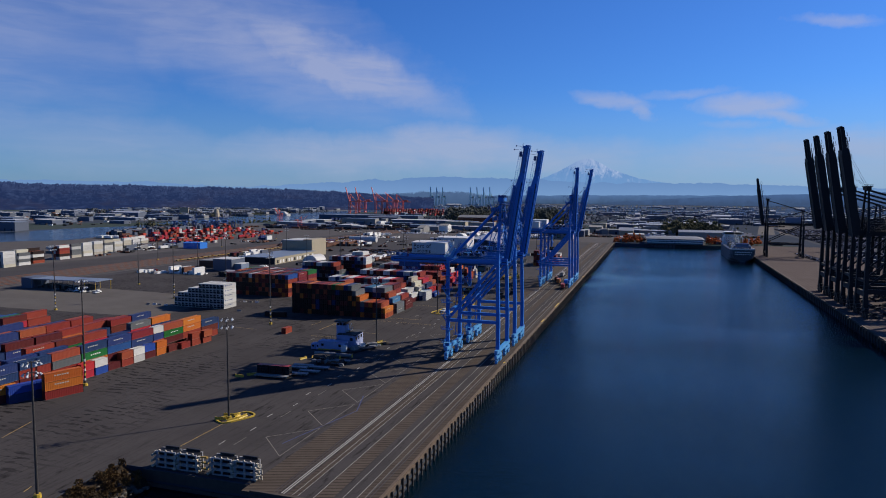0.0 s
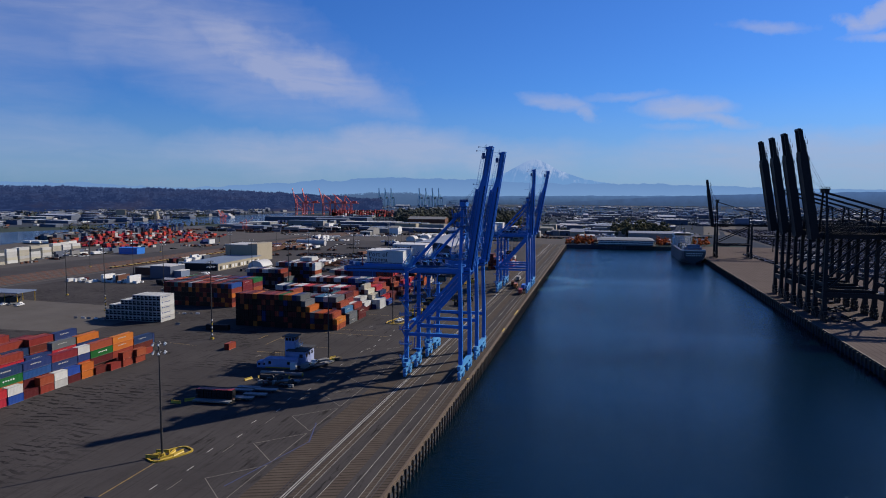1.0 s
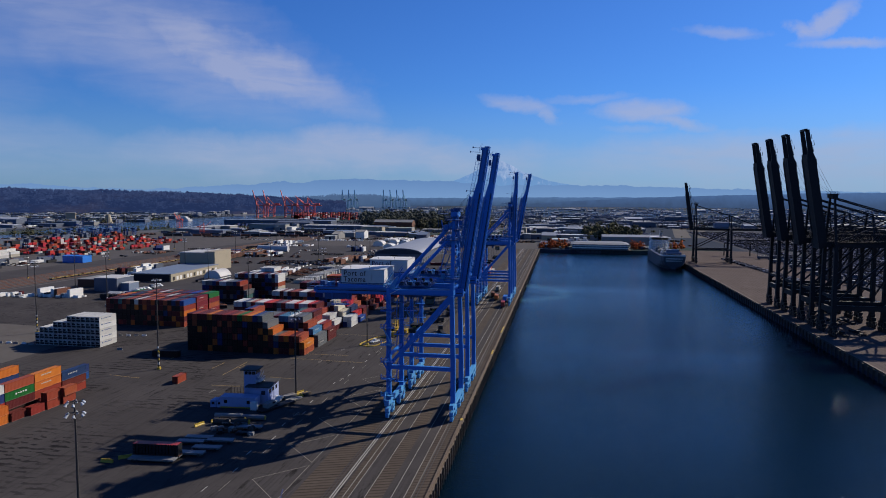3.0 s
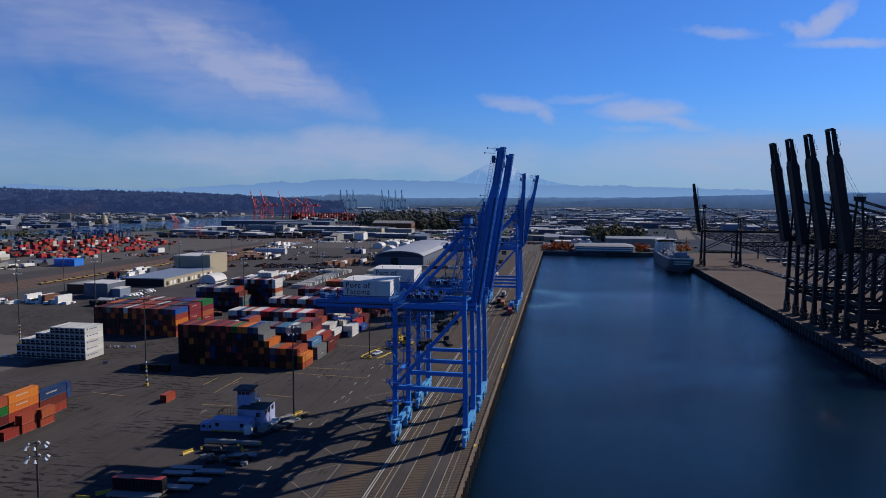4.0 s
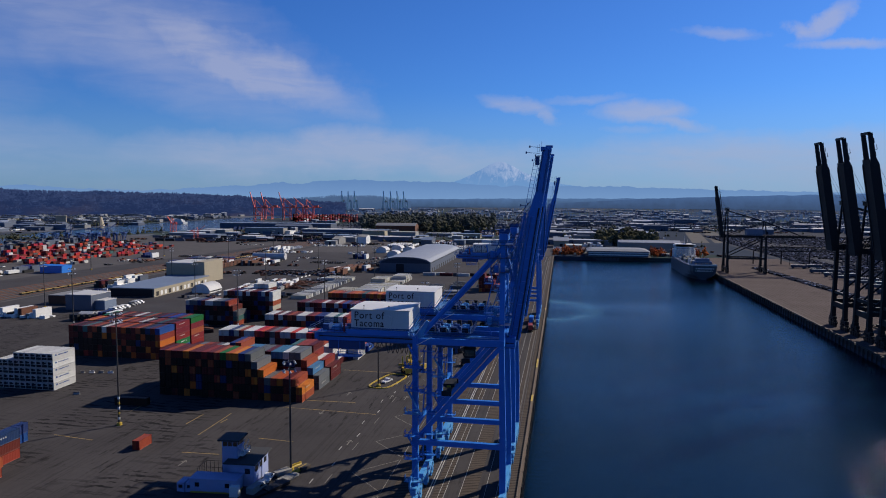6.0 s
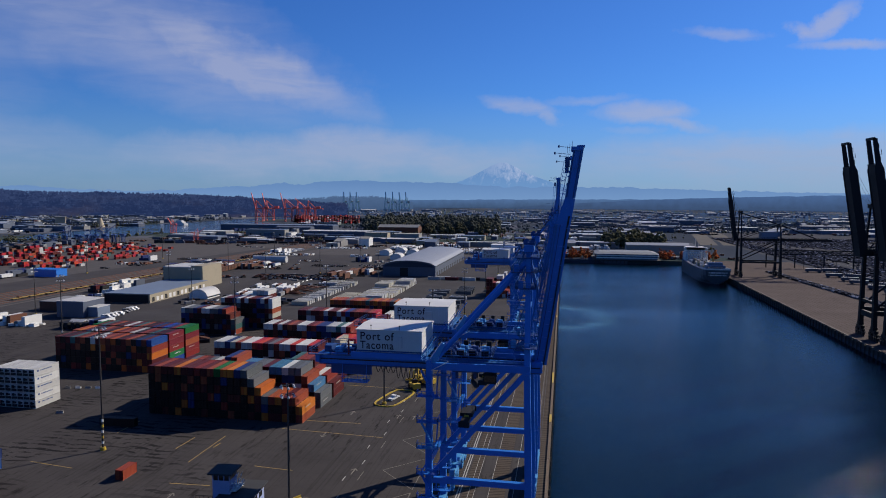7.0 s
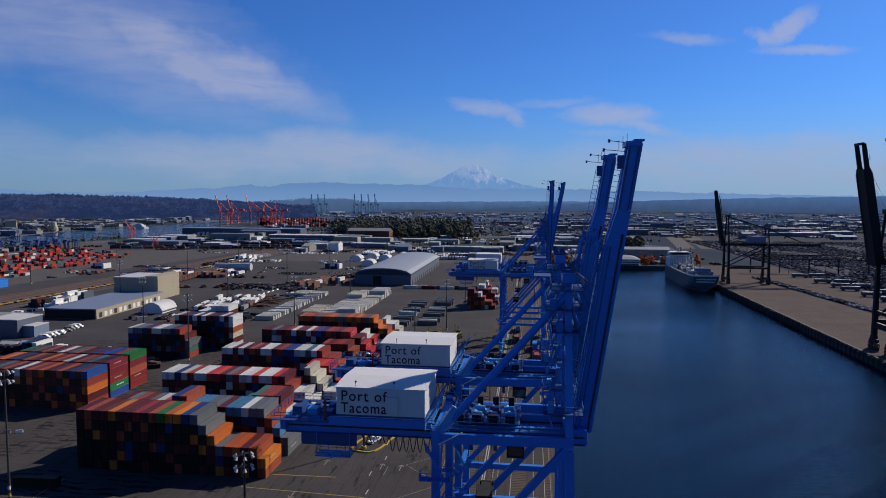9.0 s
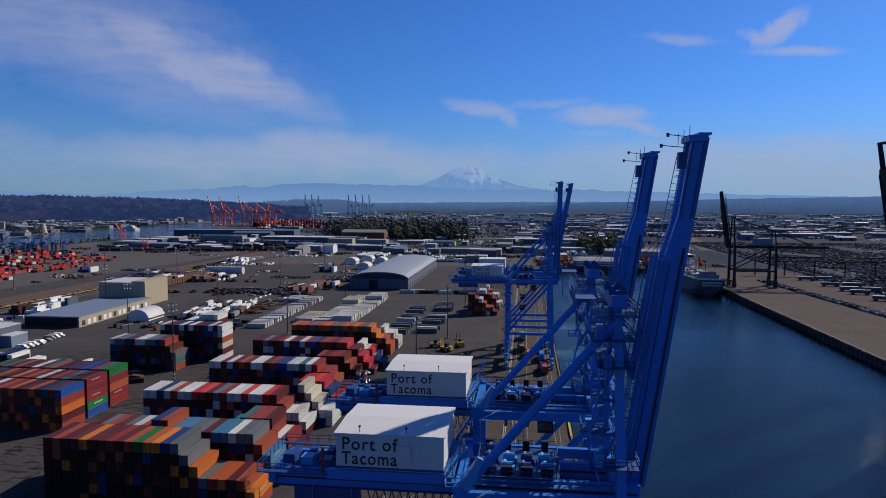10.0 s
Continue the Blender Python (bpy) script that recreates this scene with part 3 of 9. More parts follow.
sheet("pavement_wharf", [[(-83.0, 129.2), (EDGE, 129.2), (EDGE, 984), (-83.0, 984)]], M["asphalt"], 0.02, "worn asphalt crane wharf", "pavement")
sheet("pavement_quay", [[(FAR_EDGE, -500), (216, -500), (216, 1000), (FAR_EDGE, 1000)]], M["far_apron"], 0.02, "pale brown concrete quay on the opposite bank", "pavement")
sheet("pavement_lot", [[(216, -500), (900, -500), (900, 1900), (216, 1900)]], M["lot_asphalt"], 0.015, "grey asphalt car storage lot behind the quay", "pavement")
sheet("pavement_back", [[(-1000, 150), (-430, 150), (-430, 1250), (-1000, 1250)], [(-430, 980), (-60, 980), (-60, 1250), (-430, 1250)]], M["ballast"], 0.015, "grey gravel and worn paving of the back yard", "pavement")
sheet("pavement_pale", [[(-428, 296), (-262, 300), (-262, 372), (-428, 384)]], M["concrete_ground"], 0.026, "pale worn concrete hardstanding behind the container block", "pavement")
sheet("road", [[(-560, 430), (-430, 330), (-405, 1250), (-470, 1250)]], M["hazed_asphalt"], 0.03, "wide paved strip beside the railway", "road")
sheet("water_river", [[(-900, 600), (-830, 702), (-790, 745), (-802, 806), (-830, 1000), (-885, 1140), (-878, 1403), (-800, 1520), (-830, 1890), (-1010, 2060), (-1025, 2250), (-900, 2650), (-1010, 2700), (-1140, 2250), (-1130, 1960), (-1160, 1729), (-1120, 1500), (-1084, 1306), (-1015, 1180), (-1000, 1091), (-1026, 1018), (-1030, 954), (-1036, 848), (-1130, 600)]],
      M["water"], 0.05, "calm grey-blue waterway beyond the back yard", "water")
for k in range(8):
    x = -446 - 7.0 * k
    sheet(f"pavement_track_bed_{k + 1}", [[(x - 1.7, 300), (x + 1.7, 300), (x + 31.7, 1250), (x + 28.3, 1250)]], M["ballast" if k % 2 else "concrete_ground"], 0.04, "pale gravel bed under a railway track", "track bed")
sheet("pavement_strip_1", [[(168, 1290), (196, 1290), (292, 1975), (262, 1975)], [(204, 1290), (232, 1290), (330, 1975), (300, 1975)]], M["concrete_ground"], 0.03, "two pale concrete strips beyond the quay", "pavement")


def lines(name, segs, mat, width, z, label):
    bm = bmesh.new()
    for (x0, y0), (x1, y1) in segs:
        d = Vector((x1 - x0, y1 - y0)).normalized()
        n = Vector((-d.y, d.x)) * width / 2
        bm.faces.new([bm.verts.new((x, y, z)) for x, y in ((x0 - n.x, y0 - n.y), (x0 + n.x, y0 + n.y), (x1 + n.x, y1 + n.y), (x1 - n.x, y1 - n.y))])
    bmesh.ops.recalc_face_normals(bm, faces=bm.faces)
    me = bpy.data.meshes.new(name)
    bm.to_mesh(me)
    bm.free()
    me.materials.append(mat)
    return tagged(new(name, me), label, "marking", "", "structure")


for k, (x0, x1) in enumerate(((-89.5, -80.6), (-78.6, -75.8), (-71.9, -67.7), (-62.5, EDGE + 0.05))):
    sheet(f"pavement_planking_{k + 1}", [[(x0, 129.3), (x1, 129.3), (x1, 980), (x0, 980)]], M["planking"], 0.026, "brown timber planking strip with dark slanted joints", "pavement")
lines("trim_white_lines", [((x, 131), (x, 980)) for x in (-80.0, -79.35)], M["white_line"], 0.3, 0.03, "two bold white lines along the landside crane rail")
lines("trim_lane_lines", [((x, 131), (x, 980)) for x in (-77.1, -75.7, -71.9, -65.6, -62.6)], M["white_line"], 0.13, 0.03, "thin white lane lines along the wharf")
lines("trim_crane_rails", [((x, 131), (x, 980)) for x in (-81.9, -81.1, -60.6, -59.8)], M["black"], 0.22, 0.034, "dark crane rail grooves in the paving")
lines("trim_edge_strip", [((-60.9, 131), (-60.9, 980))], M["faded_line"], 0.2, 0.03, "worn pale line along the quay edge")
segs = []
for k in range(14):
    y = 150 + k * 24
    segs += [((-92, y), (-103, y + 11)), ((-103, y + 11), (-92, y + 22)), ((-92, y + 22), (-92, y))]
    segs += [((-108, y + 3), (-108, y + 9))]
lines("trim_yard_lines", segs, M["faded_line"], 0.2, 0.03, "faded lines crossing the yard asphalt")
lines("trim_yellow_lines", [((-121, 168), (-121, 138)), ((-172, 137), (-176, 150)), ((-136, 113), (-137, 116)), ((-110, 330), (-145, 332)), ((-112, 385), (-140, 386)), ((-160, 300), (-160, 322)), ((-190, 290), (-205, 292)),
                            ((-196, 318), (-196, 330)), ((-128, 300), (-140, 301)), ((-210, 375), (-180, 377))], M["yellow_line"], 0.3, 0.03, "worn yellow lane lines on the asphalt")
lines("trim_dashes", [((-110 - 2 * (k % 2), 140 + 12 * k), (-110 - 2 * (k % 2), 143 + 12 * k)) for k in range(24)], M["white_line"], 0.3, 0.03, "short white dashes on the yard")
lines("trim_blue_lines", [((-96, 158), (-88.5, 190)), ((-88.5, 190), (-93, 205))], material("blue_line", (0.03, 0.05, 0.17), 0.8), 0.35, 0.03, "dark blue painted outline on the yard")


arrows = []
for (x, y, d) in ((-127.0, 349.9, 1), (-109.9, 348.9, 1), (-104.2, 348.7, 1), (-129.3, 331.2, -1), (-110.9, 300.4, 1), (-152.5, 276.3, 1), (-112.0, 262.0, -1)):
    arrows += [((x, y), (x, y + 4.2 * d)), ((x, y + 4.2 * d), (x - 0.9, y + 2.8 * d)), ((x, y + 4.2 * d), (x + 0.9, y + 2.8 * d))]
lines("trim_arrows", arrows, M["faded_line"], 0.32, 0.032, "faded direction arrows painted on the yard")
lines("trim_bay_lines", [((-157.1, 285.9), (-145.6, 286.4)), ((-139.9, 341.2), (-120.8, 341.7)), ((-169.5, 309), (-169, 319)), ((-158.8, 312), (-158.4, 316))], M["yellow_line"], 0.35, 0.031, "worn yellow bay lines on the yard")


def quay_edges():
    bm = bmesh.new()
    y = 129.0
    while y < HEAD:
        box(bm, EDGE - 0.3, EDGE + 0.35, y, min(y + 7.9, HEAD), 0.18, 0.55)
        box(bm, EDGE - 0.25, EDGE + 0.3, y + 1.0, y + 1.8, 0.03, 0.18)
        box(bm, EDGE - 0.25, EDGE + 0.3, y + 5.8, y + 6.6, 0.03, 0.18)
        y += 8.0
    box(bm, EDGE + 0.02, EDGE + 0.5, 129, HEAD, -0.75, 0.0)
    ob = part("trim_bull_rail", bm, M["rail_timber"], None)
    tagged(ob, "weathered timber bull rail along the wharf edge", "kerb", "", "structure")
    bm = bmesh.new()
    box(bm, EDGE + 0.1, EDGE + 0.5, 129, HEAD, -1.4, -0.75)
    box(bm, EDGE + 0.1, EDGE + 0.5, 129, HEAD, -3.4, -2.8)
    y, i = 130.0, 0
    while y < HEAD:
        tube(bm, (EDGE + 0.8, y, -8), (EDGE + 0.8, y, -0.2 + 0.25 * ((i * 7) % 3)), 0.3, 0.26, 6)
        y += 3.4
        i += 1
    tagged(part("trim_fender_piles", bm, M["timber"], None), "dark timber fender piles with walings along the wharf", "fender", "", "stuff")
    for k, (a, b) in enumerate(((262, 264), (354, 362), (404, 420), (560, 566))):
        tagged(part("trim_edge_marker", boxes((EDGE - 0.35, EDGE + 0.4, a, b, 0.55, 0.62)), M["yellow"], None), "yellow painted stretch of the wharf edge", "kerb", "", "structure")
    bm = bmesh.new()
    box(bm, FAR_EDGE - 0.15, FAR_EDGE + 0.7, -300, HEAD, 0.0, 0.5)
    tagged(part("trim_quay_kerb", bm, M["timber"], None), "dark timber kerb of the opposite quay", "kerb", "", "structure")
    bm = bmesh.new()
    box(bm, FAR_EDGE - 0.5, FAR_EDGE - 0.1, -300, HEAD, -2.6, -0.1)
    y = -300.0
    while y < HEAD:
        tube(bm, (FAR_EDGE - 0.8, y, -8), (FAR_EDGE - 0.8, y, 0.1), 0.4, 0.4, 6)
        y += 5.0
    tagged(part("trim_quay_fenders", bm, M["timber"], None), "dark fender piles of the opposite quay", "fender", "", "stuff")


quay_edges()


# ---- containers ----
TIER, WIDE, LONG = 2.9, 2.5, 12.19


def container_shape(length):
    """One closed steel box with corner frame and recessed panels; near end at y 0."""
    bm = bmesh.new()
    w, h = 2.38, TIER - 0.11
    box(bm, -w / 2, w / 2, 0, length, 0, h)
    bmesh.ops.recalc_face_normals(bm, faces=bm.faces)
    sides = [f for f in bm.faces if abs(f.normal.z) < 0.5]
    bmesh.ops.inset_individual(bm, faces=sides, thickness=0.15, depth=-0.06)
    bmesh.ops.inset_individual(bm, faces=[f for f in bm.faces if f.normal.z > 0.9], thickness=0.1, depth=-0.04)
    for x in (-w / 2, w / 2 - 0.2):
        for y in (0.0, length - 0.2):
            box(bm, x, x + 0.2, y, y + 0.2, h, TIER - 0.01)
    return bm


def door_mesh(key):
    bm = bmesh.new()
    box(bm, 0.02, 1.02, -0.035, 0.05, 0.16, TIER - 0.16)
    for x in (0.25, 0.78):
        box(bm, x, x + 0.05, -0.09, -0.03, 0.1, TIER - 0.12)
    box(bm, 0.2, 0.85, -0.07, -0.03, 1.2, 1.28)
    return mesh_of("door", bm, M["c_" + key])


BODY40 = {k: mesh_of("container", container_shape(LONG), M["c_" + k]) for k in PALETTE}
BODY20 = {k: mesh_of("container", container_shape(6.06), M["c_" + k]) for k in PALETTE}
DOOR = {k: door_mesh(k) for k in PALETTE}
ORDER = list(PALETTE)


def shape_lists(length):
    bm = container_shape(length)
    bm.verts.index_update()
    bm.verts.ensure_lookup_table()
    out = [tuple(v.co) for v in bm.verts], [tuple(v.index for v in f.verts) for f in bm.faces]
    bm.free()
    return out


SHAPE40, SHAPE20 = shape_lists(LONG), shape_lists(6.06)


def sign_mesh(rows):
    bm = bmesh.new()
    for y0, y1, z0, z1 in rows:
        box(bm, 1.08, 1.16, y0, y1, z0, z1)
    return bm


MARK_LIGHT = mesh_of("marking", sign_mesh([(3.0 + 0.8 * k, 3.55 + 0.8 * k, 1.6, 2.0) for k in range(6)]), M["faded_mark"])
MARK_DARK = mesh_of("marking", sign_mesh([(3.0 + 0.62 * k, 3.45 + 0.62 * k, 1.7, 2.1) for k in range(9)] + [(1.4, 2.2, 1.6, 2.3)]), M["deep_blue_steel"])
MARK_STAR = mesh_of("marking", sign_mesh([(4.2 + 1.0 * k, 4.75 + 1.0 * k, 1.25 + 0.1 * (k % 2), 1.75) for k in range(5)]), M["white_paint"])


class Joined:
    """Containers past those that can be counted singly, joined block by block."""

    def __init__(self):
        self.v, self.f, self.m = [], [], []

    def add(self, key, x, y, z, short=False, turned=False):
        v, f = SHAPE20 if short else SHAPE40
        n = len(self.v)
        if turned:
            self.v.extend((x + b - LONG / 2, y - a, c + z) for a, b, c in v)
        else:
            self.v.extend((a + x, b + y, c + z) for a, b, c in v)
        self.f.extend(tuple(n + i for i in q) for q in f)
        self.m.extend([ORDER.index(key)] * len(f))

    def close(self, label):
        me = bpy.data.meshes.new("container_block")
        me.from_pydata(self.v, [], self.f)
        for k in ORDER:
            me.materials.append(M["j_" + k])
        me.polygons.foreach_set("material_index", self.m)
        tagged(new("container_block", me), label, "containers", "", "stuff")


def container(key, x, y, z, short=False, doors=True, mark=False, group="stacked shipping containers", state="in the stack", name="shipping_container"):
    """x: middle of the width; y: near end."""
    size = "twenty-foot" if short else "forty-foot"
    ob = tagged(new(name, (BODY20 if short else BODY40)[key]), f"{PALETTE[key][1]} {size} steel shipping container {state}", "container", group)
    ob.matrix_basis = pose(x, y, z)
    if doors:
        shared("door", DOOR[key], ob, pose(-1.04, 0, 0))
        shared("door", DOOR[key], ob, pose(0.0, 0, 0))
    if mark and not short:
        shared("marking", MARK_DARK if key in ("white", "cream") else (MARK_STAR if key == "green" else MARK_LIGHT), ob, None, "pale company mark on the side")
    return ob


# weighted to dark brown: shade on the stack ends put into the paint
WARM = ["maroon"] * 9 + ["rustred"] * 4 + ["orange"] * 3 + ["brown"] * 21 + ["navy"]
MIXED = ["maroon"] * 7 + ["navy"] * 5 + ["white"] * 2 + ["rustred"] * 2 + ["brown"] * 9
DULL = ["navy"] * 3 + ["grey"] * 2 + ["maroon"] * 2 + ["brown"] * 11


def stack(right, front, heights, palette, seed, tops=None, side=None, singles=None, group="stacked shipping containers", label=""):
    """One bay: columns from the water side leftwards, so many tiers each. tops: colours of the top row from the left; side: colours of right-hand steps.
    singles(c, k, exposed): which containers are objects of their own."""
    r = random.Random(seed)
    n = len(heights)
    rest = Joined()
    for c, tall in enumerate(heights):
        right_h = heights[c - 1] if c else 0
        for k in range(tall):
            key = r.choice(palette)
            if k == tall - 1 and tops:
                key = tops[(n - 1 - c) % len(tops)]
            exposed = k >= right_h
            if exposed and side:
                key = side[k % len(side)]
            x = right - WIDE * (c + 0.5)
            if singles and singles(c, k, exposed):
                container(key, x, front, k * TIER, mark=exposed and r.random() < 0.3, group=group)
            else:
                rest.add(key, x, front, k * TIER)
    if rest.v:
        rest.close(label or "mixed-colour steel containers in a tall yard stack")


def every(c, k, exposed):
    return True


def steps(c, k, exposed):
    return exposed


# main block: bays from the near one inwards, each stepping down towards the water
stack(-140.2, 338, [2, 3, 3, 3, 3, 3, 4, 5, 6, 6, 6, 6, 6, 6, 6, 6, 6, 6, 6, 6, 6, 6, 6], WARM, 1,
      tops=["maroon", "rustred", "maroon", "maroon", "orange", "maroon", "maroon", "rustred", "maroon", "rustred", "green", "orange", "orange", "navy", "orange", "grey", "grey", "grey", "rustred", "orange", "maroon", "rustred", "orange"],
      side=["rustred", "orange", "rustred", "orange", "grey", "grey"], singles=every)
stack(-140.0, 355, [2, 3, 4, 5, 5, 5, 5, 5, 5, 5, 5, 5, 5, 6, 6, 5, 5, 5, 5, 5, 5, 5, 5], MIXED, 2,
      tops=["maroon", "grey", "rustred", "maroon", "grey", "white", "rustred", "rustred", "navy", "sky", "sky", "sky", "grey", "grey", "maroon", "sky", "sky", "white", "grey", "grey", "rustred", "sky", "grey"],
      side=["grey", "grey", "sky", "rustred", "grey", "rustred"], singles=lambda c, k, e: e or k == 4 and c > 3)
stack(-139.8, 368.5, [2, 3, 3, 5, 5, 5, 5, 4, 4], WARM, 31, tops=["teal", "maroon", "teal", "rustred", "rustred", "rustred", "white", "white", "white"], side=["maroon", "maroon", "rustred", "rustred", "maroon"], singles=steps)
stack(-144.8, 392, [2, 3, 3, 4, 5, 5, 5, 5, 5, 5, 5, 5, 5, 5, 5, 5, 5, 5, 5, 5, 5, 5, 5], MIXED, 3,
      tops=["white", "white", "navy", "cream", "rustred", "white", "white", "red", "red", "maroon", "grey", "rustred", "white", "white", "red", "white", "white", "red", "navy", "rustred"],
      side=["maroon", "white", "white", "rustred", "maroon"], singles=lambda c, k, e: e or k == 4)
stack(-139.6, 405, [2, 2, 3, 4, 5], MIXED, 32, tops=["cream", "cream", "cream", "white", "white"], side=["white", "white", "cream", "cream", "cream"], singles=steps)
stack(-139.6, 420.5, [1, 2, 3, 4, 4, 4, 4], MIXED, 33, tops=["red", "red", "red", "red", "navy", "red", "blue"], side=["blue", "red", "navy", "red"], singles=steps)
stack(-141.6, 434, [2, 2, 3, 4, 4, 5, 5, 5, 5, 5, 5, 5, 5, 5, 5, 5, 5, 5, 5, 5, 5, 5, 5], MIXED, 4,
      tops=["white", "white", "maroon", "white", "maroon", "rustred", "maroon", "white", "white", "maroon", "rustred", "navy", "navy", "white", "white", "teal", "white", "rustred", "rustred", "maroon", "rustred", "maroon", "rustred"],
      side=["maroon", "maroon", "rustred", "rustred", "rustred"], singles=steps)
stack(-143.0, 461, [1, 2, 3, 4, 4, 4, 4, 4], WARM, 34, tops=["rustred", "maroon", "rustred", "rustred", "maroon", "rustred", "maroon", "maroon"], side=["maroon", "maroon", "rustred", "maroon"], singles=steps)
stack(-140.6, 475.5, [1, 2, 3, 4, 4, 5, 5, 5, 5, 5, 5, 5, 5, 5, 5, 5, 5, 5, 5, 5, 5, 5, 5], MIXED, 5,
      tops=["maroon", "maroon", "grey", "maroon", "maroon", "rustred", "white", "maroon", "maroon", "white", "rustred", "blue", "maroon", "rustred", "rustred", "maroon", "rustred", "rustred", "maroon", "maroon", "red", "rustred", "maroon"], side=["maroon", "red", "red", "maroon", "red"], singles=steps)
stack(-139.6, 489, [1, 2, 3, 3, 4], MIXED, 35, tops=["maroon", "white", "white", "red", "navy"], side=["navy", "white", "red", "white"], singles=steps)
stack(-141.0, 515, [2, 3, 3, 4, 5, 5, 5, 5, 5, 5, 5, 5, 5, 5, 5, 5, 5, 5, 5, 5, 5], WARM, 6,
      tops=["orange", "rustred", "orange", "rustred", "grey", "rustred", "orange", "orange", "rustred", "teal", "rustred"], side=["rustred", "orange", "rustred", "orange", "orange"], singles=steps)
stack(-139.6, 529, [2, 3, 3, 4], ["white", "cream", "rustred"], 36, tops=["white"], side=["white", "cream", "white", "white"], singles=steps)
# block behind the white reefers
B2 = ["maroon", "brown", "maroon", "teal", "maroon", "rustred", "brown", "white", "maroon", "rustred", "maroon", "orange", "brown", "maroon", "rustred", "brown", "navy", "maroon", "orange", "rustred"]
stack(-229.5, 388, [5] * 19, WARM, 7, tops=B2, side=["rustred", "maroon", "orange", "rustred", "blue"], singles=steps)
stack(-229.8, 402, [5] * 20, WARM, 8, tops=B2[::-1], side=["blue", "green", "crimson", "crimson", "crimson"], singles=steps)
stack(-230.2, 416, [5] * 20, WARM, 9, tops=["green", "maroon", "teal", "maroon", "rustred", "brown", "maroon", "white", "maroon", "teal", "rustred", "brown", "maroon", "navy", "maroon", "blue", "navy", "rustred"], side=["crimson", "crimson", "rustred", "crimson", "green"], singles=steps)
# dull blue-grey block farther back
stack(-233.0, 470, [3, 4, 5, 5, 5, 5, 5, 5, 5, 5, 5, 5, 5], DULL, 10, tops=["white", "grey", "grey", "navy", "maroon", "white"], side=["rustred", "teal", "grey", "maroon"])
stack(-220.5, 492, [6, 6, 6, 6, 6, 6, 6, 6, 6, 6, 6, 6, 6], DULL, 11, tops=["white", "maroon", "maroon", "navy", "white", "maroon"], side=["white", "maroon", "cream", "rustred", "white"])
stack(-229.5, 506, [7, 7, 7, 7, 6, 6, 6], ["white", "maroon", "grey"], 12, tops=["white"], side=["white", "maroon"])
# staggered block behind the far cranes
stack(-92.0, 640, [1, 2, 2, 3, 4, 4, 5, 5], WARM[:14] + ["white"], 13, side=["maroon", "rustred", "rustred", "white"])
stack(-91.0, 662, [2, 3, 4, 4, 5, 5], WARM[:14] + ["white"], 14, side=["rustred", "white", "maroon"])
stack(-90.0, 684, [1, 3, 3, 4, 5], ["white", "maroon", "rustred"], 15, side=["white", "rustred"])


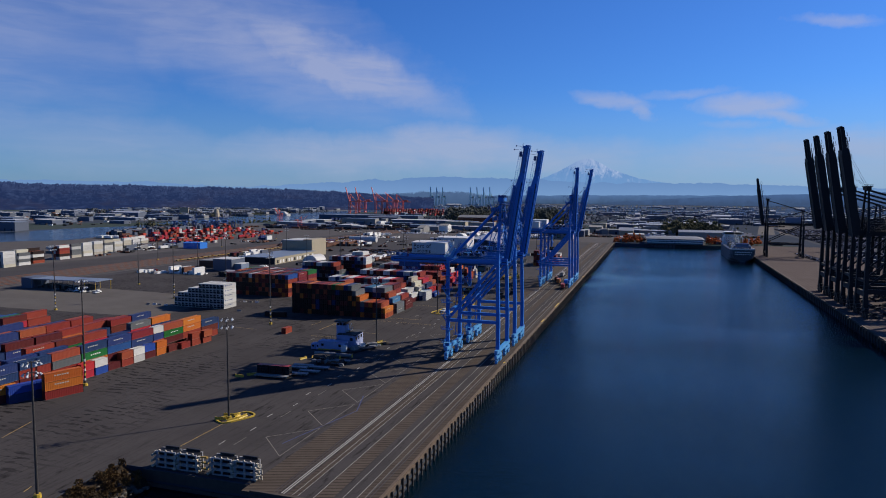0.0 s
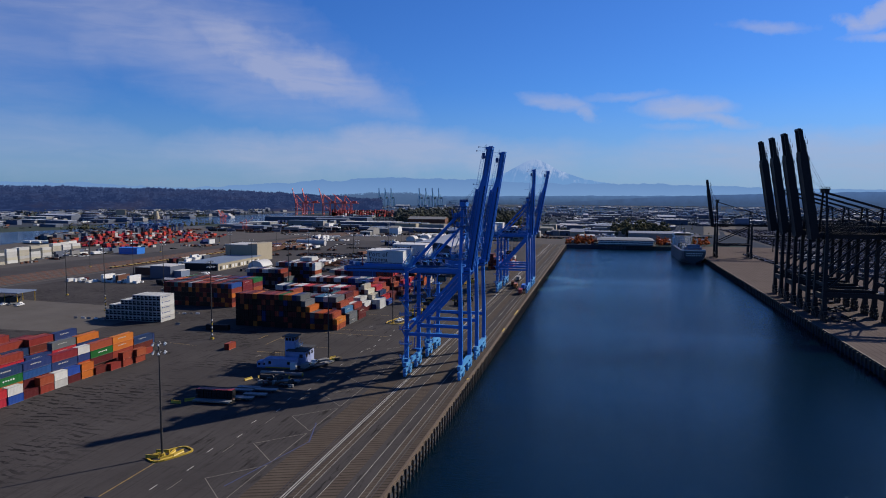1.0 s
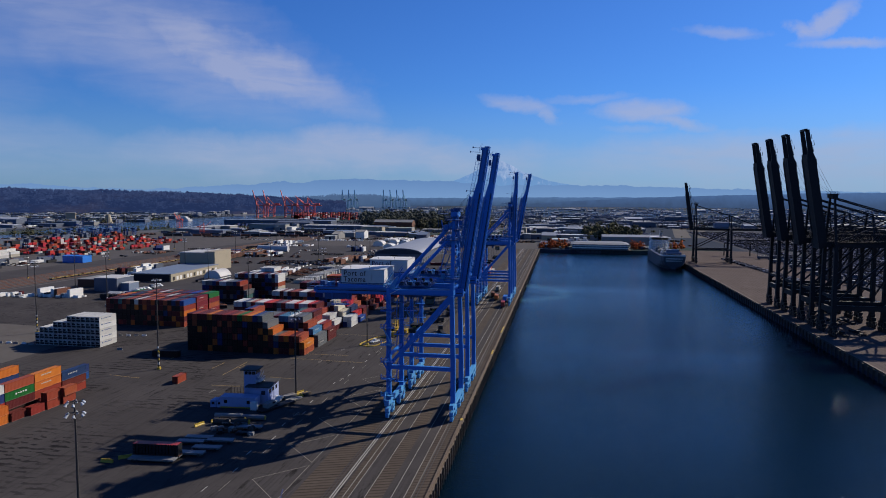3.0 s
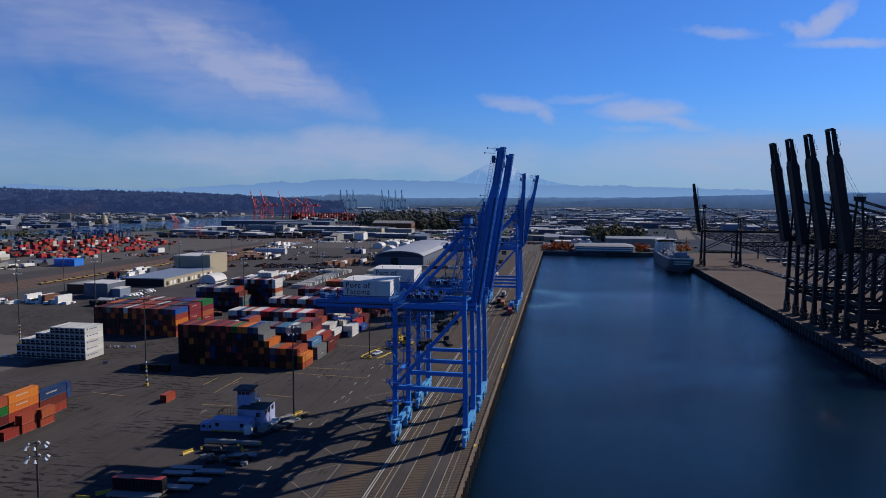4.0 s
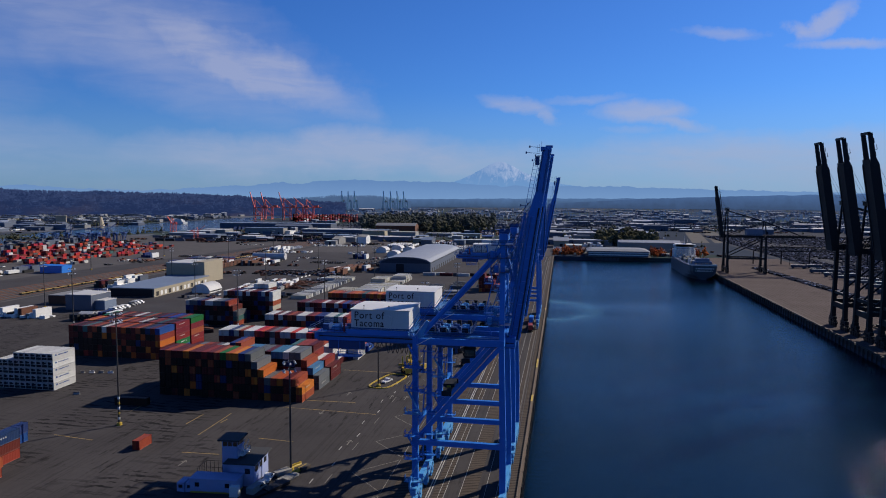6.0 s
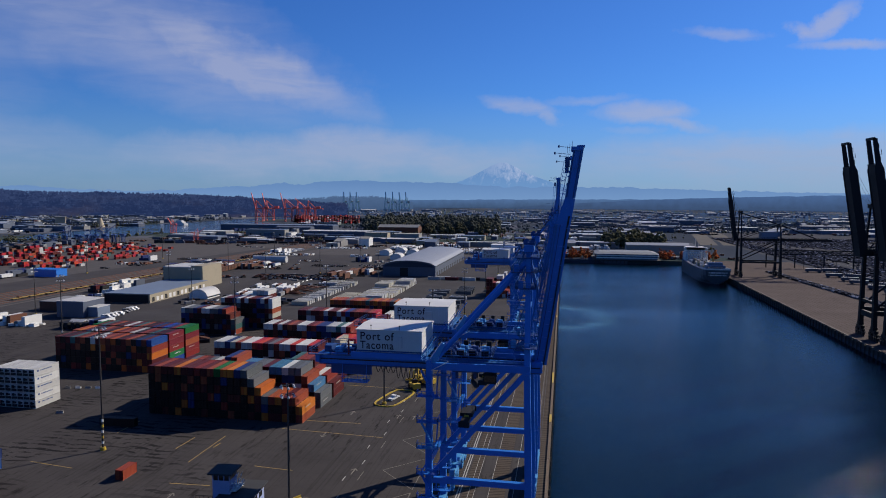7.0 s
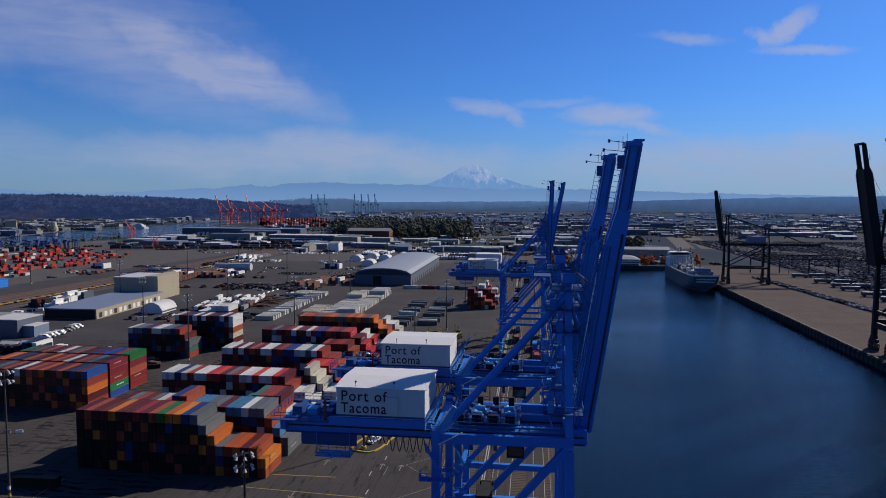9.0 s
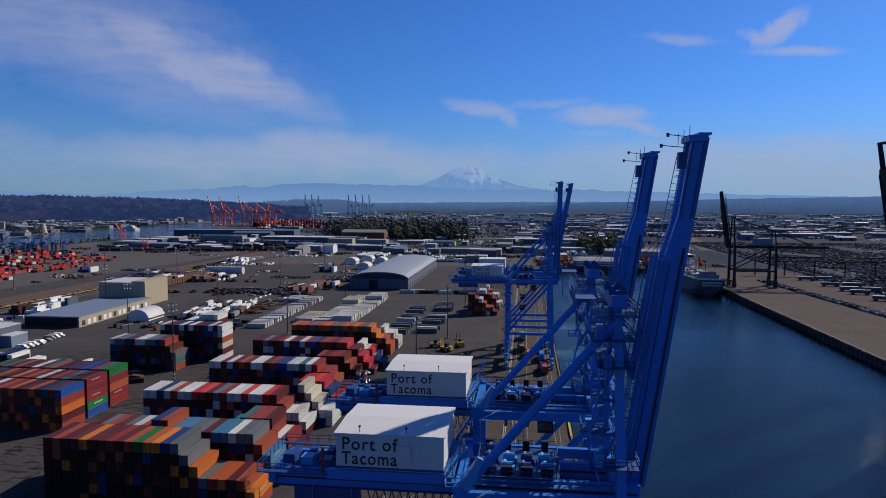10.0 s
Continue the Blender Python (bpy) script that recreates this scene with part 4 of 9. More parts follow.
def front_left():
    """The loose block by the shore: a low row of short boxes, taller rows of long ones behind."""
    r = random.Random(21)
    rest = Joined()
    edge = [["red", "red"], ["blue", "white"], ["maroon"], ["rustred", "rustred"], ["white", "white"], ["maroon", "blue"], ["orange", "orange"], ["maroon"], ["rustred"], ["rustred", "rustred"], ["rustred", "rustred"]]
    state, grp = "in the loose shore-side block", "loose container block"
    for k, tiers in enumerate(edge):
        for j, key in enumerate(tiers):
            container(key, -199.2 + max(0, k - 6) * 0.85 + r.uniform(-0.3, 0.3), 189.8 + 6.5 * k, j * TIER, short=True, group=grp, state=state)
    # three stacks set askew at the near end
    for x, y, tiers in ((-190.9, 167.6, ["crimson", "orange", "orange"]), (-198.2, 160.6, ["navy", "blue"]), (-203.0, 153.0, ["maroon", "orange"])):
        for j, key in enumerate(tiers):
            container(key, x, y, j * TIER, mark=key == "orange", group=grp, state=state).matrix_basis = pose(x, y, j * TIER, 0, 0, -19)
    mix = ["rustred"] * 11 + ["navy"] * 5 + ["maroon"] * 4 + ["orange"] * 2 + ["blue"] * 2 + ["red"] * 2 + ["grey", "green"]
    face = ((155.0, ["maroon", "maroon", "navy", "navy"]), (167.75, ["maroon", "maroon", "rustred", "navy"]), (180.5, ["maroon", "rustred", "grey", "rustred"]), (193.2, ["maroon", "orange", "green", "navy"]),
            (205.7, ["maroon", "maroon", "blue", "navy"]), (218.1, ["rustred", "navy", "navy", "crimson"]), (236.9, ["brown", "maroon", "green", "rustred"]), (249.3, ["maroon", "rustred", "orange", "orange"]), (261.8, ["rustred", "maroon", "navy"]))
    for y0, tiers in face:
        for k, key in enumerate(tiers):
            container(key, -202.2, y0 + r.uniform(-0.15, 0.15), k * TIER, mark=key in ("green", "navy", "orange"), group=grp, state=state)
    for k, key in enumerate(["maroon", "red", "navy", "white"]):
        container(key, -202.2, 230.6, k * TIER, short=True, group=grp, state=state)
    # single and double rows behind, with straddle lanes between them
    for row, (x, far) in enumerate(((-208.0, 2), (-217.5, 5), (-231.0, 5), (-247.0, 5), (-263.0, 3), (-279.0, 4), (-296.0, 5), (-314.0, 4))):
        for bay in range(-5, far + 1):
            y0 = 180.5 + bay * 12.75 + 3.0 * (row % 3)
            if bay < 0 and row == 0 and bay < -1 or r.random() < 0.04:
                continue
            for c in range(1 + (row > 1) + (row > 4)):
                tall = r.choice((3, 4, 4)) if row < 4 else r.choice((2, 3, 4))
                for k in range(tall):
                    key = r.choice(mix)
                    if c == 0 and row < 3 and bay > -3:
                        container(key, x - WIDE * c, y0 + r.uniform(-0.2, 0.2), k * TIER, mark=r.random() < 0.35, group="loose container block", state="in the loose shore-side block")
                    else:
                        rest.add(key, x - WIDE * c, y0 + r.uniform(-0.2, 0.2), k * TIER)
    for k, key in enumerate(("blue", "navy")):
        container(key, -210.5, 274 + 0.3 * k, k * TIER, group="loose container block", state="in the loose shore-side block")
    rest.close("mixed-colour steel containers in the loose shore-side block")


front_left()
for k, (x, y, key) in enumerate(((-171.5, 285, "rustred"),)):
    container(key, x, y, 0, short=True, group="", state="alone on asphalt")
ob = container("brown", -194, 325, 0, group="", state="in shade")
ob.matrix_basis = pose(-194, 325, 0, 0, 0, 94)
# white refrigerated boxes
UNIT = mesh_of("cooling_unit", boxes((-0.95, 0.95, -0.2, 0.07, 0.35, 1.2), (-0.85, -0.1, -0.22, 0.07, 1.45, 2.4), (0.1, 0.6, -0.22, 0.07, 1.6, 2.2)), M["dark_steel"])
for c in range(14):
    for k in range(5 if c < 7 else (4 if c < 10 else (3 if c < 13 else 2))):
        ob = container("white", -241 - WIDE * (c + 0.5), 335, k * TIER, mark=(c == 0), doors=False, group="white refrigerated containers", name="refrigerated_container")
        ob["label"] = "white refrigerated container with dark cooling unit, stacked tightly"
        shared("cooling_unit", UNIT, ob, None, "dark cooling unit with fan grilles")
# low white boxes in long rows
r = random.Random(5)
rest = Joined()
for k in range(30):
    if k % 11 != 7:
        rest.add(r.choice(["white", "white", "cream", "grey"]), -238 + r.uniform(-0.4, 0.4), 576 + 4.2 * k + r.uniform(-0.3, 0.3), 0, turned=True)
    if k > 24:
        rest.add(r.choice(["white", "cream"]), -251.5 + r.uniform(-0.4, 0.4), 576 + 4.2 * k, 0, turned=True)
for c in range(2):
    for k in range(31):
        if (k * 5 + c * 7) % 13 == 4:
            continue
        for j in range(2 if (c + k // 6) % 4 == 0 else 1):
            rest.add(r.choice(["white", "white", "white", "cream", "cream", "white"]), -188.0 - 12.9 * c + r.uniform(-0.3, 0.3), 594 + 3.75 * k, j * TIER, turned=True)
for k in range(8):
    rest.add(r.choice(["white", "cream"]), -214.5 + r.uniform(-0.3, 0.3), 598 + 3.8 * k, 0, turned=True)
for c in range(2):
    for k in range(22):
        if r.random() < 0.5:
            rest.add(r.choice(["white", "grey", "grey"]), -131 - 18 * c + r.uniform(-1, 1), 568 + 5.6 * k, 0, turned=True)
for k in range(9):
    rest.add(r.choice(["brown", "maroon", "grey", "white", "navy"]), -172 + 13.2 * k * 0.62, 741 + 4 * (k % 2), 0, turned=True)
rest.close("white and grey containers standing in long low rows")
# white stacks along the far side of the railway
r = random.Random(44)
rest = Joined()
for k in range(13):
    x0, y0 = -556 - 3.9 * k, 452 + 18.5 * k
    if k in (3,):
        continue
    for c in range(4):
        for t in range(r.choice((4, 5, 5)) if c < 3 else r.choice((2, 4))):
            key = r.choice(["white", "white", "white", "cream", "cream", "grey"]) if k not in (2, 4) else r.choice(["white", "rustred", "brown"])
            rest.add(key, x0 - 2.6 * c, y0 + r.uniform(-0.3, 0.3), t * TIER)
for k in range(40):
    rest.add(r.choice(["white", "white", "grey", "rustred", "cream"]), -630 - r.uniform(0, 60), 480 + 6 * k, 0, turned=True)
rest.close("white containers stacked beside the railway yard")


# ---- quay cranes ----
def machinery_house(parent):
    """White house on the rear girder, with lettering on the near side."""
    h = thing("machinery_house", "", "")
    h.parent = parent
    x0, x1, y0, y1, z0, z1 = -98.4, -83.7, -6.2, 6.6, 43.0, 47.9
    ym = (y0 + y1) / 2
    part("wall", boxes((x0, x1, y0, y1, z0, z1)), M["house_white"], h, "white ribbed steel wall")
    bm = bmesh.new()
    a = [(x0 - 0.25, y0 - 0.25, z1), (x0 - 0.25, ym, z1 + 0.32), (x0 - 0.25, y1 + 0.25, z1)]
    b = [(x1 + 0.25, p[1], p[2]) for p in a]
    lo = [bm.verts.new(p) for p in a + b]
    hi = [bm.verts.new((p[0], p[1], p[2] + 0.12)) for p in a + b]
    for s in (lo, hi):
        bm.faces.new((s[0], s[1], s[4], s[3]))
        bm.faces.new((s[1], s[2], s[5], s[4]))
    for i, j in ((0, 1), (1, 2), (3, 4), (4, 5), (0, 3), (2, 5)):
        bm.faces.new((lo[i], lo[j], hi[j], hi[i]))
    part("roof", bm, M["house_white"], h, "shallow white ribbed roof")
    part("base_stripe", boxes((x0 - 0.04, x1 + 0.04, y0 - 0.06, y1 + 0.06, z0 + 0.1, z0 + 0.42)), M["deep_blue_steel"], h, "dark blue stripe")
    part("door", boxes((x0 + 8.3, x0 + 10.3, y0 - 0.35, y0, z0 + 1.2, z0 + 3.6)), M["house_white"], h, "flat white access hatch")
    for x, line, z in ((x0 + 0.75, "Port of", z0 + 2.75), (x0 + 0.75, "Tacoma", z0 + 0.78)):
        cu = bpy.data.curves.new("lettering", "FONT")
        cu.body, cu.size, cu.extrude, cu.offset, cu.space_character = line, 2.45, 0.02, 0.022, 1.14
        tmp = bpy.data.objects.new("lettering", cu)
        me = bpy.data.meshes.new_from_object(tmp)
        bpy.data.objects.remove(tmp)
        bpy.data.curves.remove(cu)
        me.materials.append(M["lettering"])
        xs = [v.co.x for v in me.vertices]
        k = 7.6 / (max(xs) - min(xs))
        for v in me.vertices:
            v.co.x *= k
        # slab serifs under the stems
        feet = sorted({round(v.co.x, 3) for v in me.vertices if abs(v.co.y) < 0.012})
        bm = bmesh.new()
        bm.from_mesh(me)
        i = 0
        while i < len(feet) - 1:
            if 0.1 < feet[i + 1] - feet[i] < 0.42:
                box(bm, feet[i] - 0.13, feet[i + 1] + 0.13, -0.03, 0.13, -0.02, 0.02)
                i += 1
            i += 1
        bm.to_mesh(me)
        bm.free()
        shared("lettering", me, h, pose(x, y0 - 0.07, z, 90, 0, 0), "dark painted words")
    for x in (x0 + 3.2, x0 + 9.6):
        bm = bmesh.new()
        tube(bm, (x, y0 + 0.3, z1), (x, y0 + 0.3, z1 + 0.9), 0.05, n=6)
        tube(bm, (x, y0 + 0.3, z1 + 0.85), (x, y0 + 0.3, z1 + 1.1), 0.16, n=8)
        part("roof_lamp", bm, M["black"], h, "small dark roof lamp")
    bm = bmesh.new()
    rail_fence(bm, [(x1 + 1.3, y0 - 0.9, z0), (x1 + 1.3, y1 + 0.6, z0)], 1.2, 0.05)
    rail_fence(bm, [(x1, y0 - 0.9, z0), (x1 + 1.3, y0 - 0.9, z0)], 1.2, 0.05)
    box(bm, x1, x1 + 1.4, y0 - 1.0, y1 + 0.6, z0 - 0.15, z0)
    part("walkway", bm, M["rail_blue"], h, "blue railed walkway")
    return h


def bogie(parent, x, y, z=0.0):
    """Travelling gear: equaliser beam, two trucks, wheels."""
    g = part("bogie", boxes((x - 0.55, x + 0.55, y - 4.6, y + 4.6, 2.0, 3.3), (x - 0.75, x + 0.75, y - 1.4, y + 1.4, 3.3, 4.4)), M["pale_blue_steel"], parent, "pale blue travelling gear")
    for dy in (-3.1, 3.1):
        bm = bmesh.new()
        box(bm, x - 0.5, x + 0.5, y + dy - 1.35, y + dy + 1.35, 0.7, 1.5)
        box(bm, x - 0.62, x + 0.62, y + dy - 0.5, y + dy + 0.5, 1.4, 2.2)
        for k in (-0.75, 0.75):
            tube(bm, (x - 0.42, y + dy + k, 0.45), (x + 0.42, y + dy + k, 0.45), 0.44, n=12)
        part("wheel_truck", bm, M["pale_blue_steel"], g)
    return g


def blue_crane(y, name_house=True, boom_lean=7.0, seed=0):
    """Ship-to-shore crane with raised boom; y is the middle between its two portal frames."""
    c = thing("quay_crane", "bright blue steel container crane with raised boom and white machinery house", "crane", pose(0, y, 0), "blue container cranes")
    L, W = -81.5, -60.2
    B, D = M["blue_steel"], M["deep_blue_steel"]
    for x in (L, W):
        for s in (-1, 1):
            bogie(c, x, s * 7.6)
        part("sill_beam", made(beam, (x, -12.2, 4.8), (x, 12.2, 4.8), 1.3, 1.5), M["pale_blue_steel"], c, "pale blue sill beam")
    for s in (-1, 1):
        yy = s * 8.8
        bm = bmesh.new()
        beam(bm, (L, yy, 5.4), (L, yy, 42.5), 1.35, 1.5, 1.2, 1.25)
        part("leg", bm, B, c)
        bm = bmesh.new()
        beam(bm, (W, yy, 5.4), (W, yy, 17), 1.35, 1.5)
        beam(bm, (W, yy, 17), (W - 0.6, s * 8.2, 40), 1.35, 1.5, 1.2, 1.3)
        beam(bm, (W - 0.6, s * 8.2, 40), (W - 0.9, s * 2.6, 66.5), 1.15, 1.25, 0.9, 0.95)
        part("leg", bm, B, c)
        part("cross_beam", made(beam, (L, yy, 16.4), (W, yy, 16.4), 1.1, 1.25), B, c)
        part("diagonal", made(beam, (L + 0.6, yy, 17.4), (W - 1.0, yy * 0.94, 40.2), 0.95, 1.1), B, c)
        part("upper_beam", made(beam, (L, yy, 41.2), (W, s * 8.2, 41.2), 0.9, 1.5), B, c)
        # backstay as one tube, near side only, to fit the camera's view
        if s > 0:
            part("house_beam", made(beam, (-99.6, 6.2, 42.3), (-82.6, 6.2, 42.3), 0.7, 1.3), B, c)
            part("girder", made(beam, (-108.2, 3.4, 40.6), (W + 2.4, 3.4, 40.6), 0.9, 2.3), B, c)
            continue
        part("backstay", made(tube, (L + 0.4, s * 7.6, 41.6), (W - 1.0, s * 3.0, 63.6), 0.62, n=12), B, c)
        bm = bmesh.new()
        for k in range(7):
            f = (k + 0.5) / 7
            beam(bm, (L + 0.4 + 20.2 * f, s * (7.6 - 4.6 * f), 41.6 + 22 * f - 0.75), (L + 0.4 + 20.2 * f, s * (7.6 - 4.6 * f), 41.6 + 22 * f + 0.75), 0.16, 0.16)
        part("stay_clamp", bm, D, c)
        # rear and main girder
        part("girder", made(beam, (-108.2, s * 3.4, 40.6), (W + 2.4, s * 3.4, 40.6), 0.9, 2.3), B, c)
        part("house_beam", made(beam, (-99.6, s * 6.2, 42.3), (-82.6, s * 6.2, 42.3), 0.7, 1.3), B, c)
        # gusset plates in paler blue: sunlit brightness put into the paint
        bm = bmesh.new()
        beam(bm, (L + 0.2, s * 8.6, 41.5), (L + 2.8, s * 7.8, 46.0), 1.3, 1.7, 0.7, 0.8)
        part("gusset", bm, M["pale_blue_steel"], c)
    for s in (-1, 1):
        for o in (-0.47, 0.47):
            part("girder_seam", boxes((-107.6, W + 2.0, s * 3.4 + o - 0.03, s * 3.4 + o + 0.03, 40.35, 40.62)), M["black"], c, "dark cable run along the girder")
        part("girder_flange", boxes((-107.9, W + 2.2, s * 3.4 - 0.8, s * 3.4 + 0.8, 39.28, 39.44)), D, c)
        part("stay_rod", made(beam, (L + 0.5, s * 9.6, 40.4), (L + 4.2, s * 9.4, 42.4), 0.16, 0.16), M["white_paint"], c, "white painted rod")
        bm = bmesh.new()
        for o in (6.7, 7.5):
            beam(bm, (-83.4, s * o, 43.0), (-80.6, s * o, 47.2), 0.1, 0.24)
            beam(bm, (-83.4, s * o, 44.1), (-80.6, s * o, 48.3), 0.06, 0.06)
        for i in range(10):
            box(bm, -83.3 + 0.28 * i, -83.05 + 0.28 * i, s * 7.1 - 0.4, s * 7.1 + 0.4, 43.2 + 0.42 * i, 43.25 + 0.42 * i)
        rail_fence(bm, [(-83.2, s * 6.5, 42.0), (-83.2, s * 9.4, 42.0), (-79.4, s * 9.4, 42.0)], 1.2, 0.05, 0.9)
        # near stair in paler blue, its sunlit look painted in
        part("house_stair", bm, M["pale_blue_steel"] if s < 0 else B, c, "blue stair between house and leg")
    for k in range(4):
        x = -78.9 + 2.7 * k
        part("cable_box", boxes((x, x + 1.5, -5.0, -4.3, 42.75, 43.9)), M["dark_steel"], c, "dark electrical box")
        part("cable_box", boxes((x + 0.2, x + 1.2, 4.2, 4.9, 42.75, 44.2)), M["dark_steel"], c, "dark electrical box")
        part("deck_frame", made(beam, (x + 2.0, -5.2, 42.75), (x + 2.0, -5.2, 45.2), 0.14, 0.14), D, c)
    part("portal_beam", made(beam, (L, -8.8, 41.2), (L, 8.8, 41.2), 1.3, 1.7), B, c)
    part("portal_beam", made(beam, (W - 0.6, -8.4, 41.2), (W - 0.6, 8.4, 41.2), 1.2, 1.7), B, c)
    part("apex_beam", boxes((W - 1.8, W + 0.2, -4.0, 4.0, 65.3, 67.0)), B, c)
    for x in (L,):
        part("tie_beam", made(beam, (x, -8.8, 20.0), (x, 8.8, 20.0), 0.8, 1.0), B, c)
    part("tie_beam", made(beam, (W - 0.75, -5.4, 53.2), (W - 0.75, 5.4, 53.2), 0.7, 0.9), B, c)
    part("end_beam", made(beam, (-108.2, -4.6, 40.6), (-108.2, 4.6, 40.6), 0.9, 1.6), B, c)
    machinery_house(c) if name_house else part("machinery_house", boxes((-97.5, -83.7, -5.5, 5.5, 43.0, 48.2)), M["house_white"], c, "plain pale grey machinery house")
    # apex platform, sheaves and cage ladders
    bm = bmesh.new()
    box(bm, W - 3.6, W + 1.6, -4.6, 4.6, 64.2, 64.35)
    rail_fence(bm, [(W - 3.6, -4.6, 64.3), (W + 1.6, -4.6, 64.3), (W + 1.6, 4.6, 64.3), (W - 3.6, 4.6, 64.3), (W - 3.6, -4.6, 64.3)], 1.2, 0.05, 1.6)
    box(bm, W - 6.4, W - 3.6, -2.4, 2.4, 66.2, 66.32)
    rail_fence(bm, [(W - 3.6, -2.4, 66.3), (W - 6.4, -2.4, 66.3), (W - 6.4, 2.4, 66.3), (W - 3.6, 2.4, 66.3)], 1.2, 0.05, 1.4)
    beam(bm, (W - 6.2, -2.2, 64.3), (W - 6.2, -2.2, 62.0), 0.12, 0.12)
    part("apex_platform", bm, D, c, "blue railed platform at the apex")
    # more landings, lockers and rails stepping down from the apex
    for z, x0, x1, y0, y1 in ((61.2, W - 4.4, W + 1.2, -5.4, 5.4), (57.8, W - 3.4, W + 0.8, -6.2, 6.2), (45.6, W - 4.6, W + 1.4, -8.8, -5.0), (45.6, W - 4.6, W + 1.4, 5.0, 8.8)):
        part("landing", boxes((x0, x1, y0, y1, z, z + 0.12)), D, c)
        bm = bmesh.new()
        rail_fence(bm, [(x0, y0, z + 0.1), (x1, y0, z + 0.1), (x1, y1, z + 0.1), (x0, y1, z + 0.1), (x0, y0, z + 0.1)], 1.2, 0.06, 1.3)
        part("landing_rail", bm, M["rail_blue"], c)
        part("locker", boxes((x0 + 0.6, x0 + 1.6, y0 + 0.5, y0 + 1.7, z + 0.12, z + 1.7)), M["pale_blue_steel"] if z < 50 else B, c)
    for s in (-1, 1):
        bm = bmesh.new()
        for x in (W - 1.6, W - 0.2):
            tube(bm, (x, s * 2.4 - 0.25, 67.6), (x, s * 2.4 + 0.25, 67.4), 0.5, n=14)
        box(bm, W - 2.0, W + 0.4, s * 2.4 - 0.4, s * 2.4 + 0.4, 66.9, 67.5)
        part("sheave", bm, D, c, "dark blue rope sheave")
    bm = bmesh.new()
    box(bm, W - 5.2, W - 2.9, -5.6, -3.4, 55.0, 55.12)
    box(bm, W - 5.2, W - 2.9, -6.6, -4.4, 48.0, 48.12)
    for z, yy in ((55.1, -5.6), (48.1, -6.6)):
        rail_fence(bm, [(W - 5.2, yy, z), (W - 2.9, yy, z), (W - 2.9, yy + 2.2, z), (W - 5.2, yy + 2.2, z), (W - 5.2, yy, z)], 1.1, 0.045, 1.2)
    for a, b in (((W - 4.8, -4.0, 64.3), (W - 3.2, -4.8, 55.1)), ((W - 3.2, -5.2, 55.1), (W - 4.8, -5.8, 48.1)), ((W - 4.8, -6.0, 48.1), (W - 3.2, -7.0, 43.0))):
        for o in (-0.35, 0.35):
            beam(bm, (a[0], a[1] + o, a[2]), (b[0], b[1] + o, b[2]), 0.1, 0.22)
        for k in range(14):
            f = (k + 0.5) / 14
            p = Vector(a).lerp(Vector(b), f)
            box(bm, p.x - 0.12, p.x + 0.12, p.y - 0.35, p.y + 0.35, p.z - 0.02, p.z + 0.02)
    part("ladder_tower", bm, B, c, "blue stairs with landings")
    for j in range(6):
        z0, z1 = 44.0 + 3.6 * j, 47.6 + 3.6 * j
        w0, w1 = 8.2 - 5.6 * (z0 - 40) / 26.5, 8.2 - 5.6 * (z1 - 40) / 26.5
        part("apex_strut", made(beam, (W - 0.7, -w1, z1), (W - 0.7, w1, z1), 0.22, 0.24), B, c)
        part("apex_brace", made(beam, (W - 0.7, -w0, z0), (W - 0.7, w1, z1), 0.18, 0.2), B, c)
        part("apex_brace", made(beam, (W - 0.7, w0, z0), (W - 0.7, -w1, z1), 0.18, 0.2), B, c)
    for s in (-1, 1):
        for j in range(5):
            z = 45.0 + 4.2 * j
            y0 = s * (8.0 - 5.6 * (z - 40) / 26.5)
            bm = bmesh.new()
            box(bm, W - 3.4, W - 1.2, y0 - 0.7, y0 + 0.7, z, z + 0.08)
            rail_fence(bm, [(W - 3.4, y0 - 0.7, z), (W - 3.4, y0 + 0.7, z), (W - 1.2, y0 + 0.7, z)], 1.1, 0.045, 0.9)
            beam(bm, (W - 3.2, y0 - 0.3, z), (W - 1.5, y0 - 0.3, z + 4.2), 0.08, 0.2)
            beam(bm, (W - 3.2, y0 + 0.3, z), (W - 1.5, y0 + 0.3, z + 4.2), 0.08, 0.2)
            part("leg_stair", bm, M["rail_blue"], c, "blue stair flight beside the mast leg")
    for k in range(6):
        z = 7.0 + 5.6 * k
        bm = bmesh.new()
        box(bm, L - 2.1, L + 2.1, 6.2, 7.6, z, z + 0.12)
        rail_fence(bm, [(L - 2.1, 6.2, z), (L + 2.1, 6.2, z), (L + 2.1, 7.6, z)], 1.1, 0.05, 1.1)
        for o in (6.4, 7.0):
            beam(bm, (L - 1.4, o, z), (L + 1.4, o, z + 5.6) if k % 2 else (L - 1.0, o, z + 5.6), 0.09, 0.22)
        part("stair_flight", bm, B, c)
    # trolley deck with drives
    r = random.Random(40 + seed)
    bm = bmesh.new()
    box(bm, -79.4, -68.4, -5.2, 5.2, 42.6, 42.75)
    rail_fence(bm, [(-79.4, -5.2, 42.75), (-68.4, -5.2, 42.75), (-68.4, 5.2, 42.75), (-79.4, 5.2, 42.75), (-79.4, -5.2, 42.75)], 1.2, 0.05, 1.8)
    part("trolley_deck", bm, D, c, "dark blue railed trolley deck")
    for k in range(9):
        x, yy = -78.6 + 2.5 * (k % 4) + r.uniform(-0.3, 0.3), -3.4 + 3.2 * (k // 4)
        bm = bmesh.new()
        tube(bm, (x, yy, 43.5), (x + 1.6, yy, 43.5), 0.55, n=10)
        box(bm, x + 0.2, x + 1.9, yy - 0.5, yy + 0.5, 42.75, 43.4)
